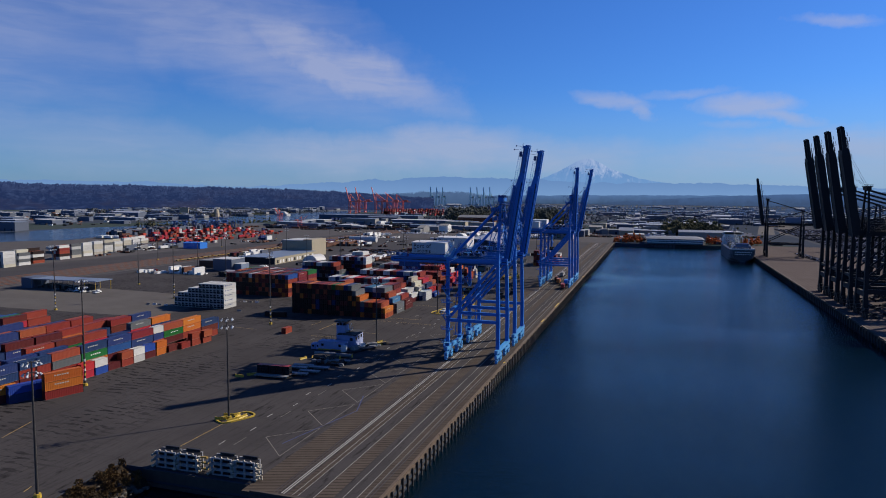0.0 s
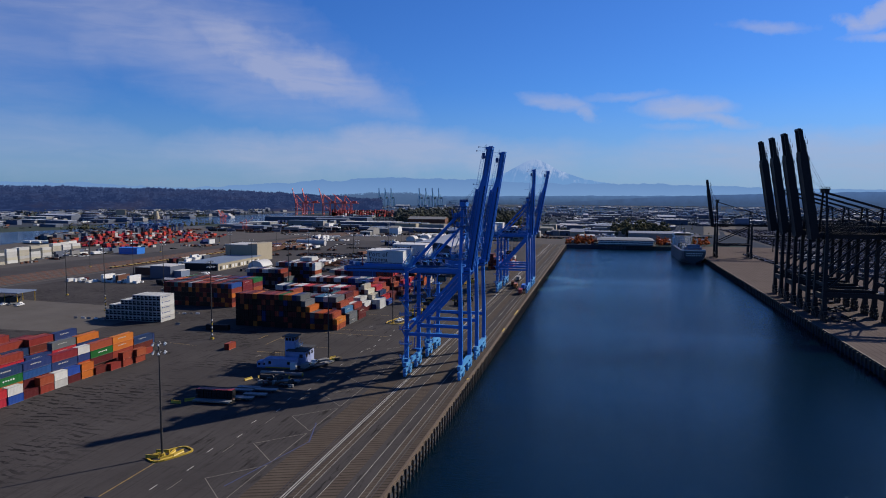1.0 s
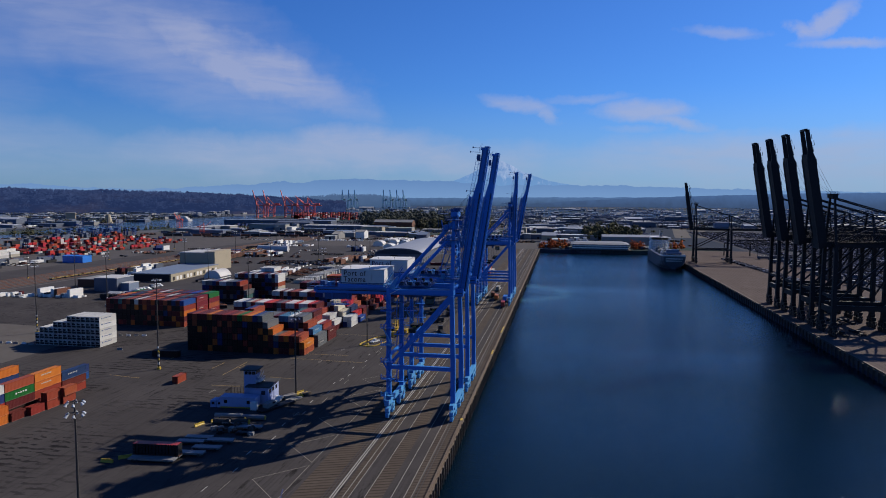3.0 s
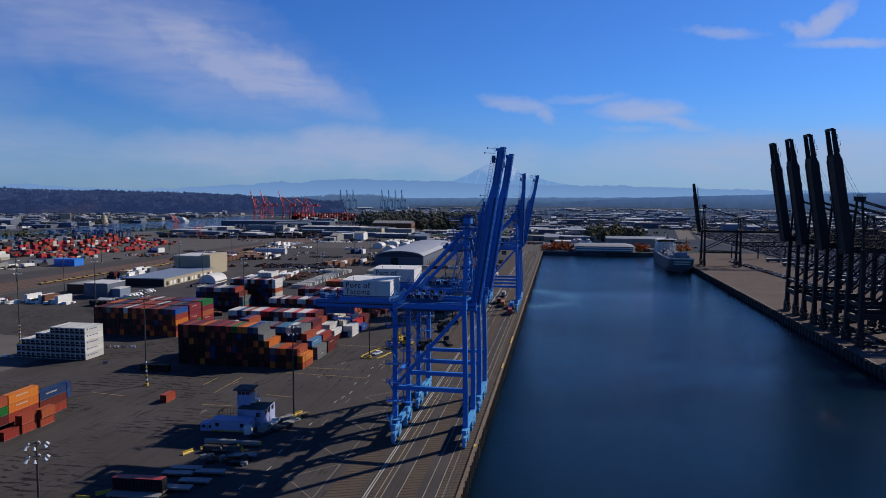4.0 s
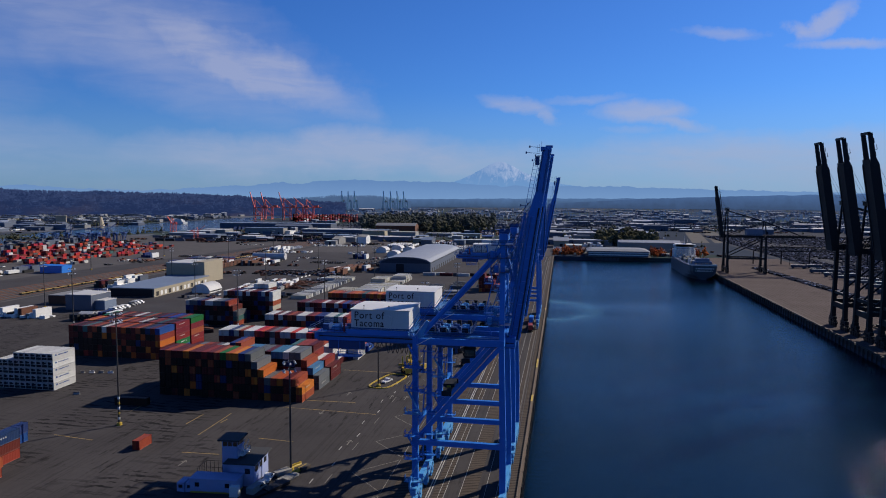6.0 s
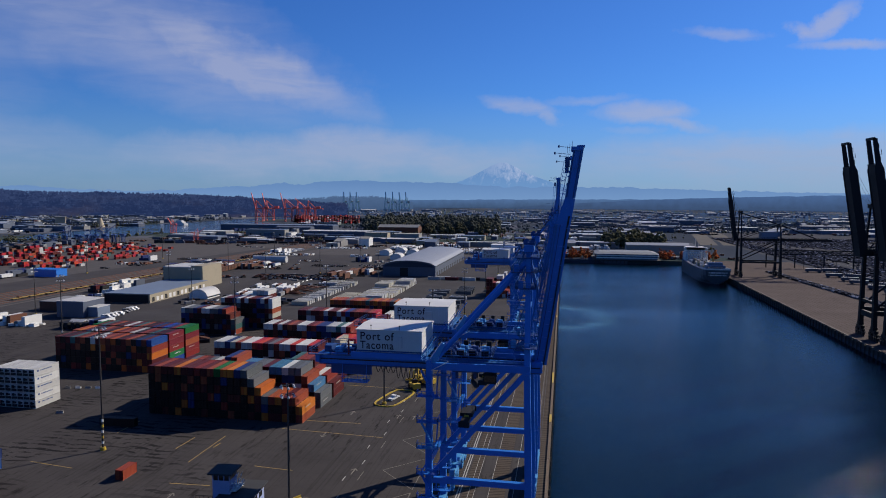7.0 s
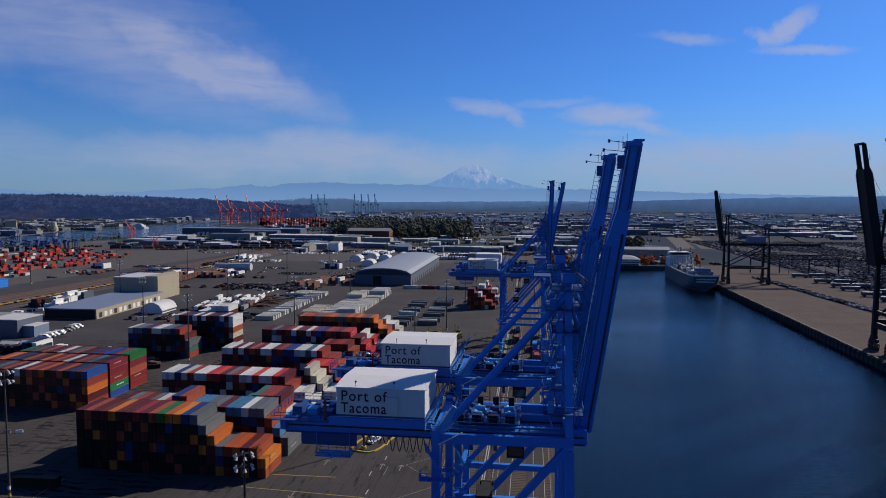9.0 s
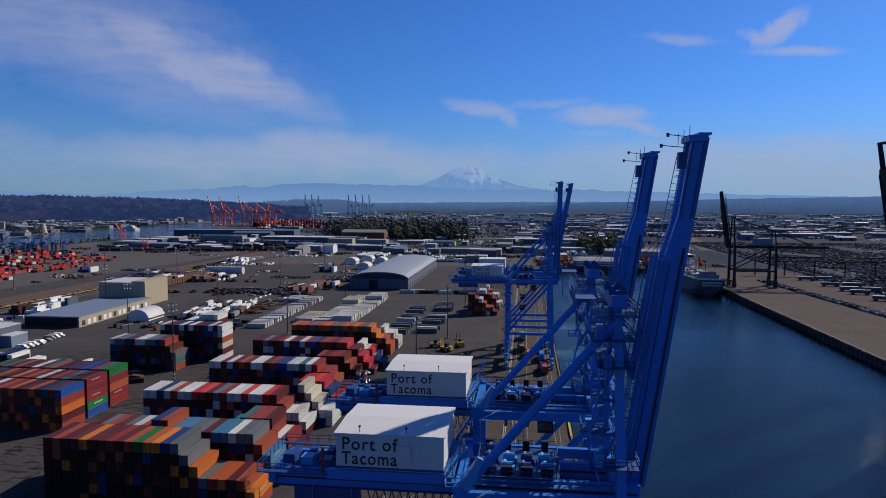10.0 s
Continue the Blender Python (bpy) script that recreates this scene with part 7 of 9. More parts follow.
tall = flat_block("cargo_hall", "tall cream cargo hall with a flat white roof", -389, -353, 646, 678, 16.6, "wall_cream", "roof_white", parapet=0.8)
part("band", boxes((-18.2, 8.0, -15.8, -15.5, 7.0, 17.2)), M["wall_grey"], tall, "grey cladding band")
part("corner_tower", boxes((8.0, 18.4, -16.2, 15.8, 0, 18.4)), M["wall_cream"], tall, "cream corner block")
gable_shed("quonset_hut", "white fabric quonset hut with open end", -331, -316, 588, 607, 0.6, 7.0, "white_paint", "roof_white", arch=True)
tent = gable_shed("marquee", "white peaked marquee tents by the office", -337, -328.5, 469, 477, 2.8, 4.6, "white_paint", "roof_white", along="x")
gable_shed("marquee", "white peaked marquee tents by the office", -328, -319.5, 472, 480, 2.8, 4.4, "white_paint", "roof_white", along="x")
for k, (x, y) in enumerate(((-286, 993), (-274, 1030), (-256, 935), (-252, 1006), (-236, 1040))):
    gable_shed("fabric_dome", "white arched fabric shelter", x - 7, x + 7, y - 9, y + 9, 2.0, 7.5, "white_paint", "roof_white", arch=True, group="white fabric shelters")
# open canopy near the reefers
cn = thing("open_canopy", "open-sided canopy with pale blue-grey roof over stored gear", "building", pose(-392, 372, 0, 0, 0, 3))
part("roof", made(beam, (-30, 0, 6.8), (26, 0, 6.8), 16, 0.5), M["roof_bluegrey"], cn)
for k in range(7):
    for s in (-7.2, 7.2):
        part("post", made(beam, (-29 + 9 * k, s, 0), (-29 + 9 * k, s, 6.6), 0.3, 0.3), M["yellow"] if k > 4 else M["grey_steel"], cn)
part("end_room", boxes((-38, -28, -7, 7, 0, 7.5)), M["wall_slate"], cn, "slate lean-to room")
for k in range(9):
    part("stored_gear", boxes((-26 + 5 * k, -22.5 + 5 * k, -5, 4, 0, 1.5 + (k * 37 % 20) / 10)), M["black"], cn, "dark stored gear")
# blue sheds at the rail yard
gable_shed("rail_shed", "bright blue steel shed with an open front", -550, -526, 686, 700, 6.8, 7.6, "blue_steel", "blue_steel", along="x")
rail = bmesh.new()
for k in range(7):
    x = -455 - 7 * k
    for o in (-0.75, 0.75):
        beam(rail, (x + o, 300, 0.12), (x + o + 30, 1250, 0.12), 0.14, 0.16)
tagged(part("railway_track", rail, M["rust"], None), "parallel rusty railway tracks on ballast", "railway", "", "structure")
for k in range(26):
    x = -452 - 0.012 * k + 0.9 * k
    w = thing("rail_wagon", "low yellow-brown flat railway wagon standing on the track", "wagon", pose(x, 560 + 15.5 * k, 0, 0, 0, -1.8), "string of flat wagons")
    part("deck", boxes((-1.4, 1.4, -7.0, 7.0, 1.0, 1.5)), M["yellow_line"], w)
    part("bulkhead", boxes((-1.3, 1.3, -1.2, 1.2, 1.5, 2.3)), M["rust"], w)
    for s in (-5, 5):
        part("bogie", boxes((-1.1, 1.1, s - 1.2, s + 1.2, 0.2, 1.0)), M["black"], w)
for k in range(18):
    w = thing("coil_wagon", "rust-red gondola wagon of scrap standing in line", "wagon", pose(-392 - 1.6 * k * 0.3, 700 + 10.5 * k, 0, 0, 0, -2), "string of rust-red wagons")
    part("body", boxes((-1.5, 1.5, -4.7, 4.7, 1.1, 5.6)), M["rust"], w)
    for j in range(4):
        part("rib", boxes((1.5, 1.7, -4.3 + 2.8 * j, -4.0 + 2.8 * j, 1.1, 5.6)), M["black"], w)
    part("underframe", boxes((-1.0, 1.0, -4.4, 4.4, 0.2, 1.1)), M["black"], w)
# silver tank on the yard
tk = thing("storage_tank", "long silver-white horizontal storage tank on low cradles", "tank", pose(-385, 850, 0))
part("shell", made(tube, (-20, 0, 5.2), (20, 0, 5.2), 4.0, n=20), M["roof_white"], tk)
for x in (-14, 0, 14):
    part("cradle", boxes((x - 0.8, x + 0.8, -3.6, 3.6, 0, 2.6)), M["concrete"], tk)


# ---- opposite bank: ship, car lot ----
def ship():
    """Moored with her broad overhanging stern towards the open basin and the deckhouse at the far end."""
    s = thing("cargo_ship", "grey cargo ship with cluttered deck and white deckhouse, moored", "ship", pose(90.3, 799, SEA))
    L, B, D = 134.0, 25.6, 13.0
    bm = bmesh.new()
    rows = []
    for i in range(27):
        f = i / 26
        row = []
        for z, narrow, reach in ((-4.0, 0.06, 0.34), (1.2, 0.22, 0.24), (4.2, 0.66, 0.13), (8.6, 0.84, 0.08), (D, 0.88, 0.06)):
            k = narrow + (1 - narrow) * (1 - (1 - min(1.0, f / reach)) ** 2.4)
            if f > 0.86:
                k *= max(0.04, 1 - ((f - 0.86) / 0.14) ** 2)
            row.append((B / 2 * k * (0.94 if z < 1 else 1.0), L * f - max(0.0, z) * 0.45 * max(0.0, 1 - f / 0.2), z + (1.0 - f / 0.3 if z == D and f < 0.3 else 0)))
        rows.append(row)
    vs = [[[bm.verts.new((sd * p[0], p[1], p[2])) for p in row] for row in rows] for sd in (-1, 1)]
    for sd in (0, 1):
        for i in range(26):
            for j in range(4):
                bm.faces.new((vs[sd][i][j], vs[sd][i + 1][j], vs[sd][i + 1][j + 1], vs[sd][i][j + 1]))
    for i in range(26):
        bm.faces.new((vs[0][i][4], vs[0][i + 1][4], vs[1][i + 1][4], vs[1][i][4]))
    for i in (0, 26):
        for j in range(4):
            bm.faces.new((vs[0][i][j], vs[1][i][j], vs[1][i][j + 1], vs[0][i][j + 1]))
    part("hull", bm, M["hull_grey"], s)
    # two lines of unreadable pale marks on the transom
    rr = random.Random(17)
    for z, y in ((11.3, -5.0), (8.9, -4.0)):
        x = -8.4
        while x < 8.0:
            w = rr.uniform(0.7, 1.9)
            part("marking", boxes((x, x + w, y - 0.55, y - 0.1, z - 0.55, z + 0.55)), M["white_paint"], s, "pale painted mark")
            x += w + rr.uniform(0.3, 0.7)
    part("bulwark", boxes((-11.2, 11.2, -5.6, -5.2, D + 0.9, D + 2.3), (-11.4, -11.0, -5.6, 8.0, D + 0.9, D + 2.2), (11.0, 11.4, -5.6, 8.0, D + 0.9, D + 2.2)), M["white_paint"], s, "white bulwark")
    house = part("deckhouse", boxes((-10.8, 10.8, 104, 124, D, D + 8.6), (-9.6, 9.6, 106, 122, D + 8.6, D + 14.6), (-12.4, 12.4, 106, 110, D + 11.6, D + 14.2)), M["white_paint"], s, "tall white deckhouse")
    for k in range(4):
        for j in range(7):
            part("window", boxes((-8.4 + 2.6 * j, -7.2 + 2.6 * j, (103.9 if k < 3 else 105.9), (104.05 if k < 3 else 106.05), D + 1.4 + 2.5 * k, D + 2.6 + 2.5 * k)), M["glass"], house)
    part("funnel", made(tube, (3, 118, D + 14.4), (3, 118.6, D + 19), 2.2, 1.8, 14), M["wall_grey"], s, "short grey funnel")
    part("mast", made(tube, (0, 110, D + 14.4), (0, 110, D + 23), 0.4, 0.2, 8), M["white_paint"], s)
    part("stern_house", boxes((-8.5, 8.5, 4, 15, D, D + 4.4), (-6.5, 6.5, 6, 13, D + 4.4, D + 7.0)), M["roof_bluegrey"], s, "pale blue-grey stern house")
    for j in range(6):
        part("window", boxes((-7.4 + 2.6 * j, -6.0 + 2.6 * j, 3.9, 4.04, D + 1.7, D + 3.0)), M["glass"], s)
    for k in range(6):
        y = 20 + 13.6 * k
        part("hatch", boxes((-8.6, 8.6, y, y + 10.4, D, D + 1.9), (-8.2, 8.2, y + 0.4, y + 10.0, D + 1.9, D + 2.3)), M["roof_white" if k % 3 else "wall_cream"], s, "pale hatch cover")
        for j in range(5):
            x = rr.uniform(-11, 9)
            bm = boxes((x, x + rr.uniform(0.8, 2.6), y + rr.uniform(0, 5), y + rr.uniform(6, 10), D + (1.8 if abs(x) < 8 else 0), D + rr.uniform(2.8, 4.8)))
            part("deck_gear", bm, M[rr.choice(("white_paint", "hull_grey", "dark_steel", "wall_cream"))], s)
    for y, x in ((18, -7), (18, 7), (46, -8), (46, 8), (74, -8), (74, 8)):
        part("winch", boxes((x - 1.2, x + 1.2, y - 0.8, y + 0.8, D, D + 1.8)), M["dark_steel"], s)
    for y, x, mt in ((17.6, 0, "yellow_line"), (46, 0, "white_paint"), (74, 0, "white_paint")):
        bm = bmesh.new()
        tube(bm, (x, y, D), (x, y, D + 13), 0.6, 0.4, 8)
        beam(bm, (x, y, D + 5), (x - 3.5, y - 11, D + 15), 0.5, 0.5)
        beam(bm, (x, y, D + 12.6), (x - 3.5, y - 11, D + 15), 0.12, 0.12)
        part("derrick", bm, M[mt], s)
    bm = bmesh.new()
    for sd in (-1, 1):
        rail_fence(bm, [(sd * 11.6, 9, D), (sd * 12.5, 40, D), (sd * 12.5, 103, D)], 1.2, 0.08, 3)
    part("railing", bm, M["white_paint"], s)
    bm = bmesh.new()
    for x, y in ((8.5, -4), (11.5, 10), (12.6, 60)):
        beam(bm, (x, y, D), (14.6, y - 9, 5.2), 0.14, 0.14)
    part("mooring_rope", bm, M["black"], s, "thin mooring ropes")


ship()


TRAILERS = [(204, 884), (222, 890), (208, 840), (225, 838), (210, 808), (227, 806), (209, 786), (226, 768), (209.5, 750), (228, 742), (211, 722), (230, 700), (207, 690), (212, 655)]


def car_lot():
    rr = random.Random(77)
    cols = {"lot_car_pale": "car_pale", "lot_car_grey": "car_grey", "lot_car_dark": "car_black", "lot_car_slate": "car_paint"}
    vs = {k: ([], []) for k in cols}

    def add(key, x, y):
        v, f = vs[key]
        n = len(v)
        w, ln = 0.9, 2.2
        for (px, pz) in ((-1, 0.4), (-1, 0.9), (-0.55, 1.45), (0.3, 1.45), (0.6, 0.95), (1, 0.85), (1, 0.4)):
            for s in (-1, 1):
                v.append((x + s * w, y + px * ln, pz))
        for k in range(6):
            f.append((n + 2 * k, n + 2 * k + 1, n + 2 * k + 3, n + 2 * k + 2))
        f.append(tuple(n + 2 * k for k in range(7)))
        f.append(tuple(n + 2 * k + 1 for k in range(6, -1, -1)))
    keys = ["lot_car_pale"] * 2 + ["lot_car_grey"] * 5 + ["lot_car_dark"] * 6 + ["lot_car_slate"] * 6
    for k in range(62):
        y = 545 + 5.4 * k
        for dx in (0, 2.3, 4.6, 6.9):
            add(rr.choice(["lot_car_grey", "lot_car_pale", "lot_car_grey", "lot_car_slate", "lot_car_dark"]), 160 + (818 - y) * 0.077 + dx, y)
    for row in range(27):
        x0 = 226 + row * 16
        for dx in (0, 3.4, 6.8, 10.2):
            y = 420.0
            while y < 1500:
                if rr.random() < (0.9 if row < 2 or noise.noise((x0 * 0.01, y * 0.006, 3)) > -0.25 else 0.1):
                    add(rr.choice(keys), x0 + dx, y)
                y += 5.0
    for k, mat in cols.items():
        me = bpy.data.meshes.new(k)
        me.from_pydata(vs[k][0], [], vs[k][1])
        me.materials.append(M[mat])
        tagged(new(k, me), "long rows of parked new cars on the storage lot", "cars", "", "stuff")
    lines("trim_lot_kerbs", [((238 + 16 * k, 420), (238 + 16 * k, 1500)) for k in range(27)], M["black"], 0.8, 0.03, "dark seams between the car rows")
    for k, (x, y) in enumerate(TRAILERS):
        p = thing("parked_trailer", "long pale-roofed trailer parked on the quay apron", "trailer", pose(x, y, 0.02, 0, 0, 84 + 4 * (k % 3)), "parked trailers")
        part("body", boxes((-1.3, 1.3, -7.5, 7.5, 1.2, 3.9)), M["car_grey"], p)
        part("roof", boxes((-1.32, 1.32, -7.52, 7.52, 3.9, 4.0)), M["roof_white"], p, "pale flat roof")
        part("undercarriage", boxes((-1.1, 1.1, -6.8, -3.8, 0.1, 1.2), (-1.1, 1.1, 4.5, 6.6, 0.1, 1.2)), M["black"], p)
    for k in range(22):
        x, y = 206 + 55 * (k % 5), 560 + 90 * (k // 5) * 1.0
        p = thing("lot_lamp", "slim dark lamp post on the car lot", "lamp post", pose(x, y, 0), "car lot lamps")
        part("pole", made(tube, (0, 0, 0), (0, 0, 22), 0.25, 0.14, 6), M["pole_steel"], p)
        part("head", boxes((-1.6, 1.6, -0.3, 0.3, 21.8, 22.2)), M["pole_steel"], p)
    # dark pipe rack / conveyor across the lot
    bm = bmesh.new()
    for k in range(30):
        x0, x1 = 170 + 10 * k, 180 + 10 * k
        for z in (15, 19.5):
            beam(bm, (x0, 930, z), (x1, 930, z), 1.0, 1.0)
        beam(bm, (x0, 930, 15), (x1, 930, 19.5), 0.7, 0.7)
        beam(bm, (x0, 930, 19.5), (x1, 930, 15), 0.5, 0.5)
        if k % 3 == 0:
            beam(bm, (x0, 930, 0), (x0, 930, 15), 1.1, 1.1)
    tagged(part("conveyor_bridge", bm, M["dark_steel"], None), "dark lattice conveyor bridge crossing the lot", "conveyor")


car_lot()


# ---- head of the basin and the far flats ----
sh = thing("pier_shed", "long low slate shed with white stripes and pale roof", "building", pose(24, 986, 0))
bm = bmesh.new()
low = [bm.verts.new(p) for p in ((-39, -0.6, 7.4), (39, -0.6, 7.4), (39, 50, 7.4), (-39, 50, 7.4))]
top = [bm.verts.new(p) for p in ((-33, 10, 9.4), (31, 10, 9.4), (31, 42, 9.4), (-33, 42, 9.4))]
for k in range(4):
    bm.faces.new((low[k], low[(k + 1) % 4], top[(k + 1) % 4], top[k]))
bm.faces.new(top)
bm.faces.new(low[::-1])
part("roof", bm, material("roof_slate", (0.26, 0.28, 0.32), 0.7, other=(0.19, 0.21, 0.25), scale=0.08, fine=1.0, grime=0.15, spec=0.2), sh)
part("wall", boxes((-37, 37, 0.5, 49, 0.3, 7.4)), M["wall_slate"], sh)
for z in (1.9, 4.7):
    part("stripe", boxes((-37.05, 37.05, 0.42, 0.5, z, z + 1.4)), M["white_paint"], sh, "white painted stripe")
part("deck", boxes((-41, 41, -3.5, 61.5, -0.6, 0.3)), M["timber"], sh)
for k in range(16):
    part("pile", made(tube, (-38 + 5.05 * k, -2.6, -8), (-38 + 5.05 * k, -2.6, -0.6), 0.4, n=6), M["timber"], sh)


OCTA = ((1, 0, 0), (-1, 0, 0), (0, 1, 0), (0, -1, 0), (0, 0, 1), (0, 0, -1))
OCTF = ((0, 2, 4), (2, 1, 4), (1, 3, 4), (3, 0, 4), (2, 0, 5), (1, 2, 5), (3, 1, 5), (0, 3, 5))


def leaf_clump(v, f, x, y, z, rad, rr, n=10, flat=0.8):
    """Ragged cluster of many small uneven tufts round one point."""
    for k in range(n):
        a, b = rr.uniform(0, 6.283), rr.uniform(-0.7, 1.2)
        q = rr.uniform(0.2, 0.85) * rad
        cx, cy, cz = x + q * math.cos(a) * math.cos(b), y + q * math.sin(a) * math.cos(b), z + q * math.sin(b) * flat
        s = rad * rr.uniform(0.32, 0.6)
        i, t = len(v), rr.uniform(0, 1.57)
        c, sn = math.cos(t), math.sin(t)
        for px, py, pz in OCTA:
            w = s * rr.uniform(0.65, 1.35)
            v.append((cx + (px * c - py * sn) * w, cy + (px * sn + py * c) * w, cz + pz * w * flat))
        f.extend((i + p, i + q2, i + r2) for p, q2, r2 in OCTF)


def stuff_mesh(name, v, f, mat, label, category):
    me = bpy.data.meshes.new(name)
    me.from_pydata(v, [], f)
    me.materials.append(M[mat])
    if category == "trees":
        me.polygons.foreach_set("use_smooth", [True] * len(me.polygons))
    return tagged(new(name, me), label, category, "", "stuff")


def wood(name, spots, mat, label, seed, h=(12, 22), n=4, layers=3):
    rr = random.Random(seed)
    v, f = [], []
    for x, y, k in spots:
        t = rr.uniform(*h) * k
        i = len(v)
        w = t * 0.03
        v.extend(((x - w, y - w, 0), (x + w, y - w, 0), (x, y + w, 0), (x, y, t * 0.7)))
        f.extend(((i, i + 1, i + 3), (i + 1, i + 2, i + 3), (i + 2, i, i + 3)))
        for j in range(layers):
            g = j / max(1, layers - 1)
            leaf_clump(v, f, x + rr.gauss(0, t * 0.05), y + rr.gauss(0, t * 0.05), t * (0.28 + 0.55 * g), t * (0.34 - 0.16 * g), rr, n, 0.95)
    return stuff_mesh(name, v, f, mat, label, "trees")


rr = random.Random(6)
wood("woodland", [(-62 - math.tan(radians(rr.uniform(5.2, 16.5))) * (q - 135), q, rr.uniform(0.75, 1.2)) for q in (rr.uniform(1540, 1900) for _ in range(680))], "conifer", "dark belt of mixed trees beyond the warehouses", 1, (20, 32), 5)
wood("woodland_edge", [(rr.uniform(-470, -170), rr.uniform(1500, 1545), rr.uniform(0.6, 1.1)) for _ in range(70)], "broadleaf", "olive broadleaf trees at the edge of the wood", 2, (16, 26), 6)
wood("autumn_trees", [(x, rr.uniform(994, 1030), rr.uniform(0.7, 1.2)) for x in [rr.uniform(-60, -20) for _ in range(26)] + [rr.uniform(68, 135) for _ in range(44)]], "autumn", "red and orange autumn trees at the head of the basin", 3, (7.5, 12), 6)
wood("basin_trees", [(rr.uniform(10, 100), rr.uniform(1180, 1260), rr.uniform(0.7, 1.2)) for _ in range(80)], "broadleaf", "green trees behind the pier shed", 4, (16, 26), 6)


def dry(x, y):
    return not (-1140 < x < -700 and 550 < y < 2720) and not (-1000 < x < 760 and y < 1120) and not (170 < x < 700 and y < 1600)


spots = [(x, y, rr.uniform(0.6, 1.2)) for x, y in ((rr.uniform(-0.8, 0.75) * q, q) for q in (rr.uniform(1120, 3300) for _ in range(3200))) if dry(x, y) and noise.noise((x * 0.004, y * 0.004, 7)) > -0.05]
wood("scattered_trees", [p for p in spots if p[1] < 1650], "broadleaf", "scattered trees among the sheds", 5, (8, 15), 3, 2)
wood("far_scattered_trees", [p for p in spots if 1650 <= p[1] < 2250], "hazed_wood", "scattered blue-green trees among the far sheds", 9, (8, 15), 3, 2)
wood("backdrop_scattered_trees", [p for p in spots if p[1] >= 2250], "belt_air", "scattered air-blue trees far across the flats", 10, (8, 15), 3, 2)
spots = [(x, y, rr.uniform(0.5, 1.0)) for x, y in ((rr.uniform(-0.85, 0.8) * q, q) for q in (1700 + 2900 * (k % 17) / 17 + rr.gauss(0, 14) for k in range(13000))) if dry(x, y) and noise.noise((x * 0.0025, y * 0.004, 2)) > -0.15]
wood("tree_belts", [p for p in spots if p[1] < 2250], "hazed_wood", "long dark tree belts across the flats", 7, (12, 20), 2, 2)
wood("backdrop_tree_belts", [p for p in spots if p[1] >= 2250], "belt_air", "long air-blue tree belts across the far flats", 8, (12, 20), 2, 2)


def far_town():
    """Sheds, stores and offices on the flats, each its own building."""
    rr = random.Random(99)
    keep = [(-440, -60, 100, 990), (-300, -150, 960, 1130), (-1200, -680, 590, 2720), (-60, 104, 0, 1000), (104, 180, 0, 1000), (-580, -140, 1470, 1700), (180, 690, 350, 1560), (-900, -500, 2050, 2640), (-560, -430, 300, 1250), (-700, -440, 650, 1100)]
    n = 0
    walls, roofs = ["wall_grey", "wall_slate", "wall_cream", "white_paint", "wall_grey", "concrete"], ["roof_white", "roof_bluegrey", "wall_grey", "roof_white", "roof_grey", "concrete"]
    while n < 380:
        d = rr.uniform(0, 1)
        y = 700 + 2900 * d ** 1.15
        x = rr.uniform(-0.85, 0.75) * (y + 200)
        w, l = rr.choice((12, 16, 24, 36, 48, 80)) * rr.uniform(0.8, 1.2), rr.uniform(12, 36)
        if any(a - w / 2 < x < b + w / 2 and c - l / 2 < y < e + l / 2 for a, b, c, e in keep):
            continue
        n += 1
        h = rr.choice((5, 6, 8, 10, 12))
        wl, rf = rr.choice(walls), rr.choice(roofs)
        # past 1500 m walls and roofs take haze-tinted colours
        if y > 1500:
            wl, rf = rr.choice(("hazed_wall", "hazed_wall", "wall_slate")), rr.choice(("hazed_roof", "roof_white", "hazed_roof", "roof_bluegrey", "hazed_wall"))
        words = {"wall_grey": "grey", "wall_slate": "slate-blue", "wall_cream": "cream", "white_paint": "white", "concrete": "concrete", "hazed_wall": "blue-grey"}[wl]
        if n % 3:
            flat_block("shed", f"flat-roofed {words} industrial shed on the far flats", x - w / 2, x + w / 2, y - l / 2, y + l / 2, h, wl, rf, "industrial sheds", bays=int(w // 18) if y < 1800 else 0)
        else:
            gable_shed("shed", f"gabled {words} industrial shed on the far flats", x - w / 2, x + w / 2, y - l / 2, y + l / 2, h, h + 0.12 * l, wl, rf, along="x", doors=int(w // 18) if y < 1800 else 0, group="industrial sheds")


far_town()
flat_block("warehouse", "long warehouse with a pale grey-white roof before the wood", -545, -418, 1340, 1385, 12, "wall_slate", "roof_white", bays=8)
gable_shed("barn", "brown-roofed open storage barn before the wood", -430, -345, 1465, 1500, 15, 20, "rust", "wall_grey", along="x", doors=5)
flat_block("warehouse", "long low slate warehouse by the waterway", -830, -560, 1560, 1600, 13, "wall_slate", "roof_bluegrey")


class Boxes:
    """Joined oriented boxes, one list a material."""

    def __init__(self):
        self.bins = {}

    def add(self, key, x, y, z, w, l, h, a=0.0):
        v, f = self.bins.setdefault(key, ([], []))
        n = len(v)
        c, s = math.cos(a), math.sin(a)
        for zz in (z, z + h):
            for px, py in ((-w, -l), (w, -l), (w, l), (-w, l)):
                v.append((x + (px * c - py * s) / 2, y + (px * s + py * c) / 2, zz))
        f.extend(tuple(n + i for i in q) for q in ((3, 2, 1, 0), (4, 5, 6, 7), (0, 1, 5, 4), (1, 2, 6, 5), (2, 3, 7, 6), (3, 0, 4, 7)))

    def close(self, name, words, label, category):
        for k, (v, f) in self.bins.items():
            stuff_mesh(name, v, f, k, label.format(words[k]), category)


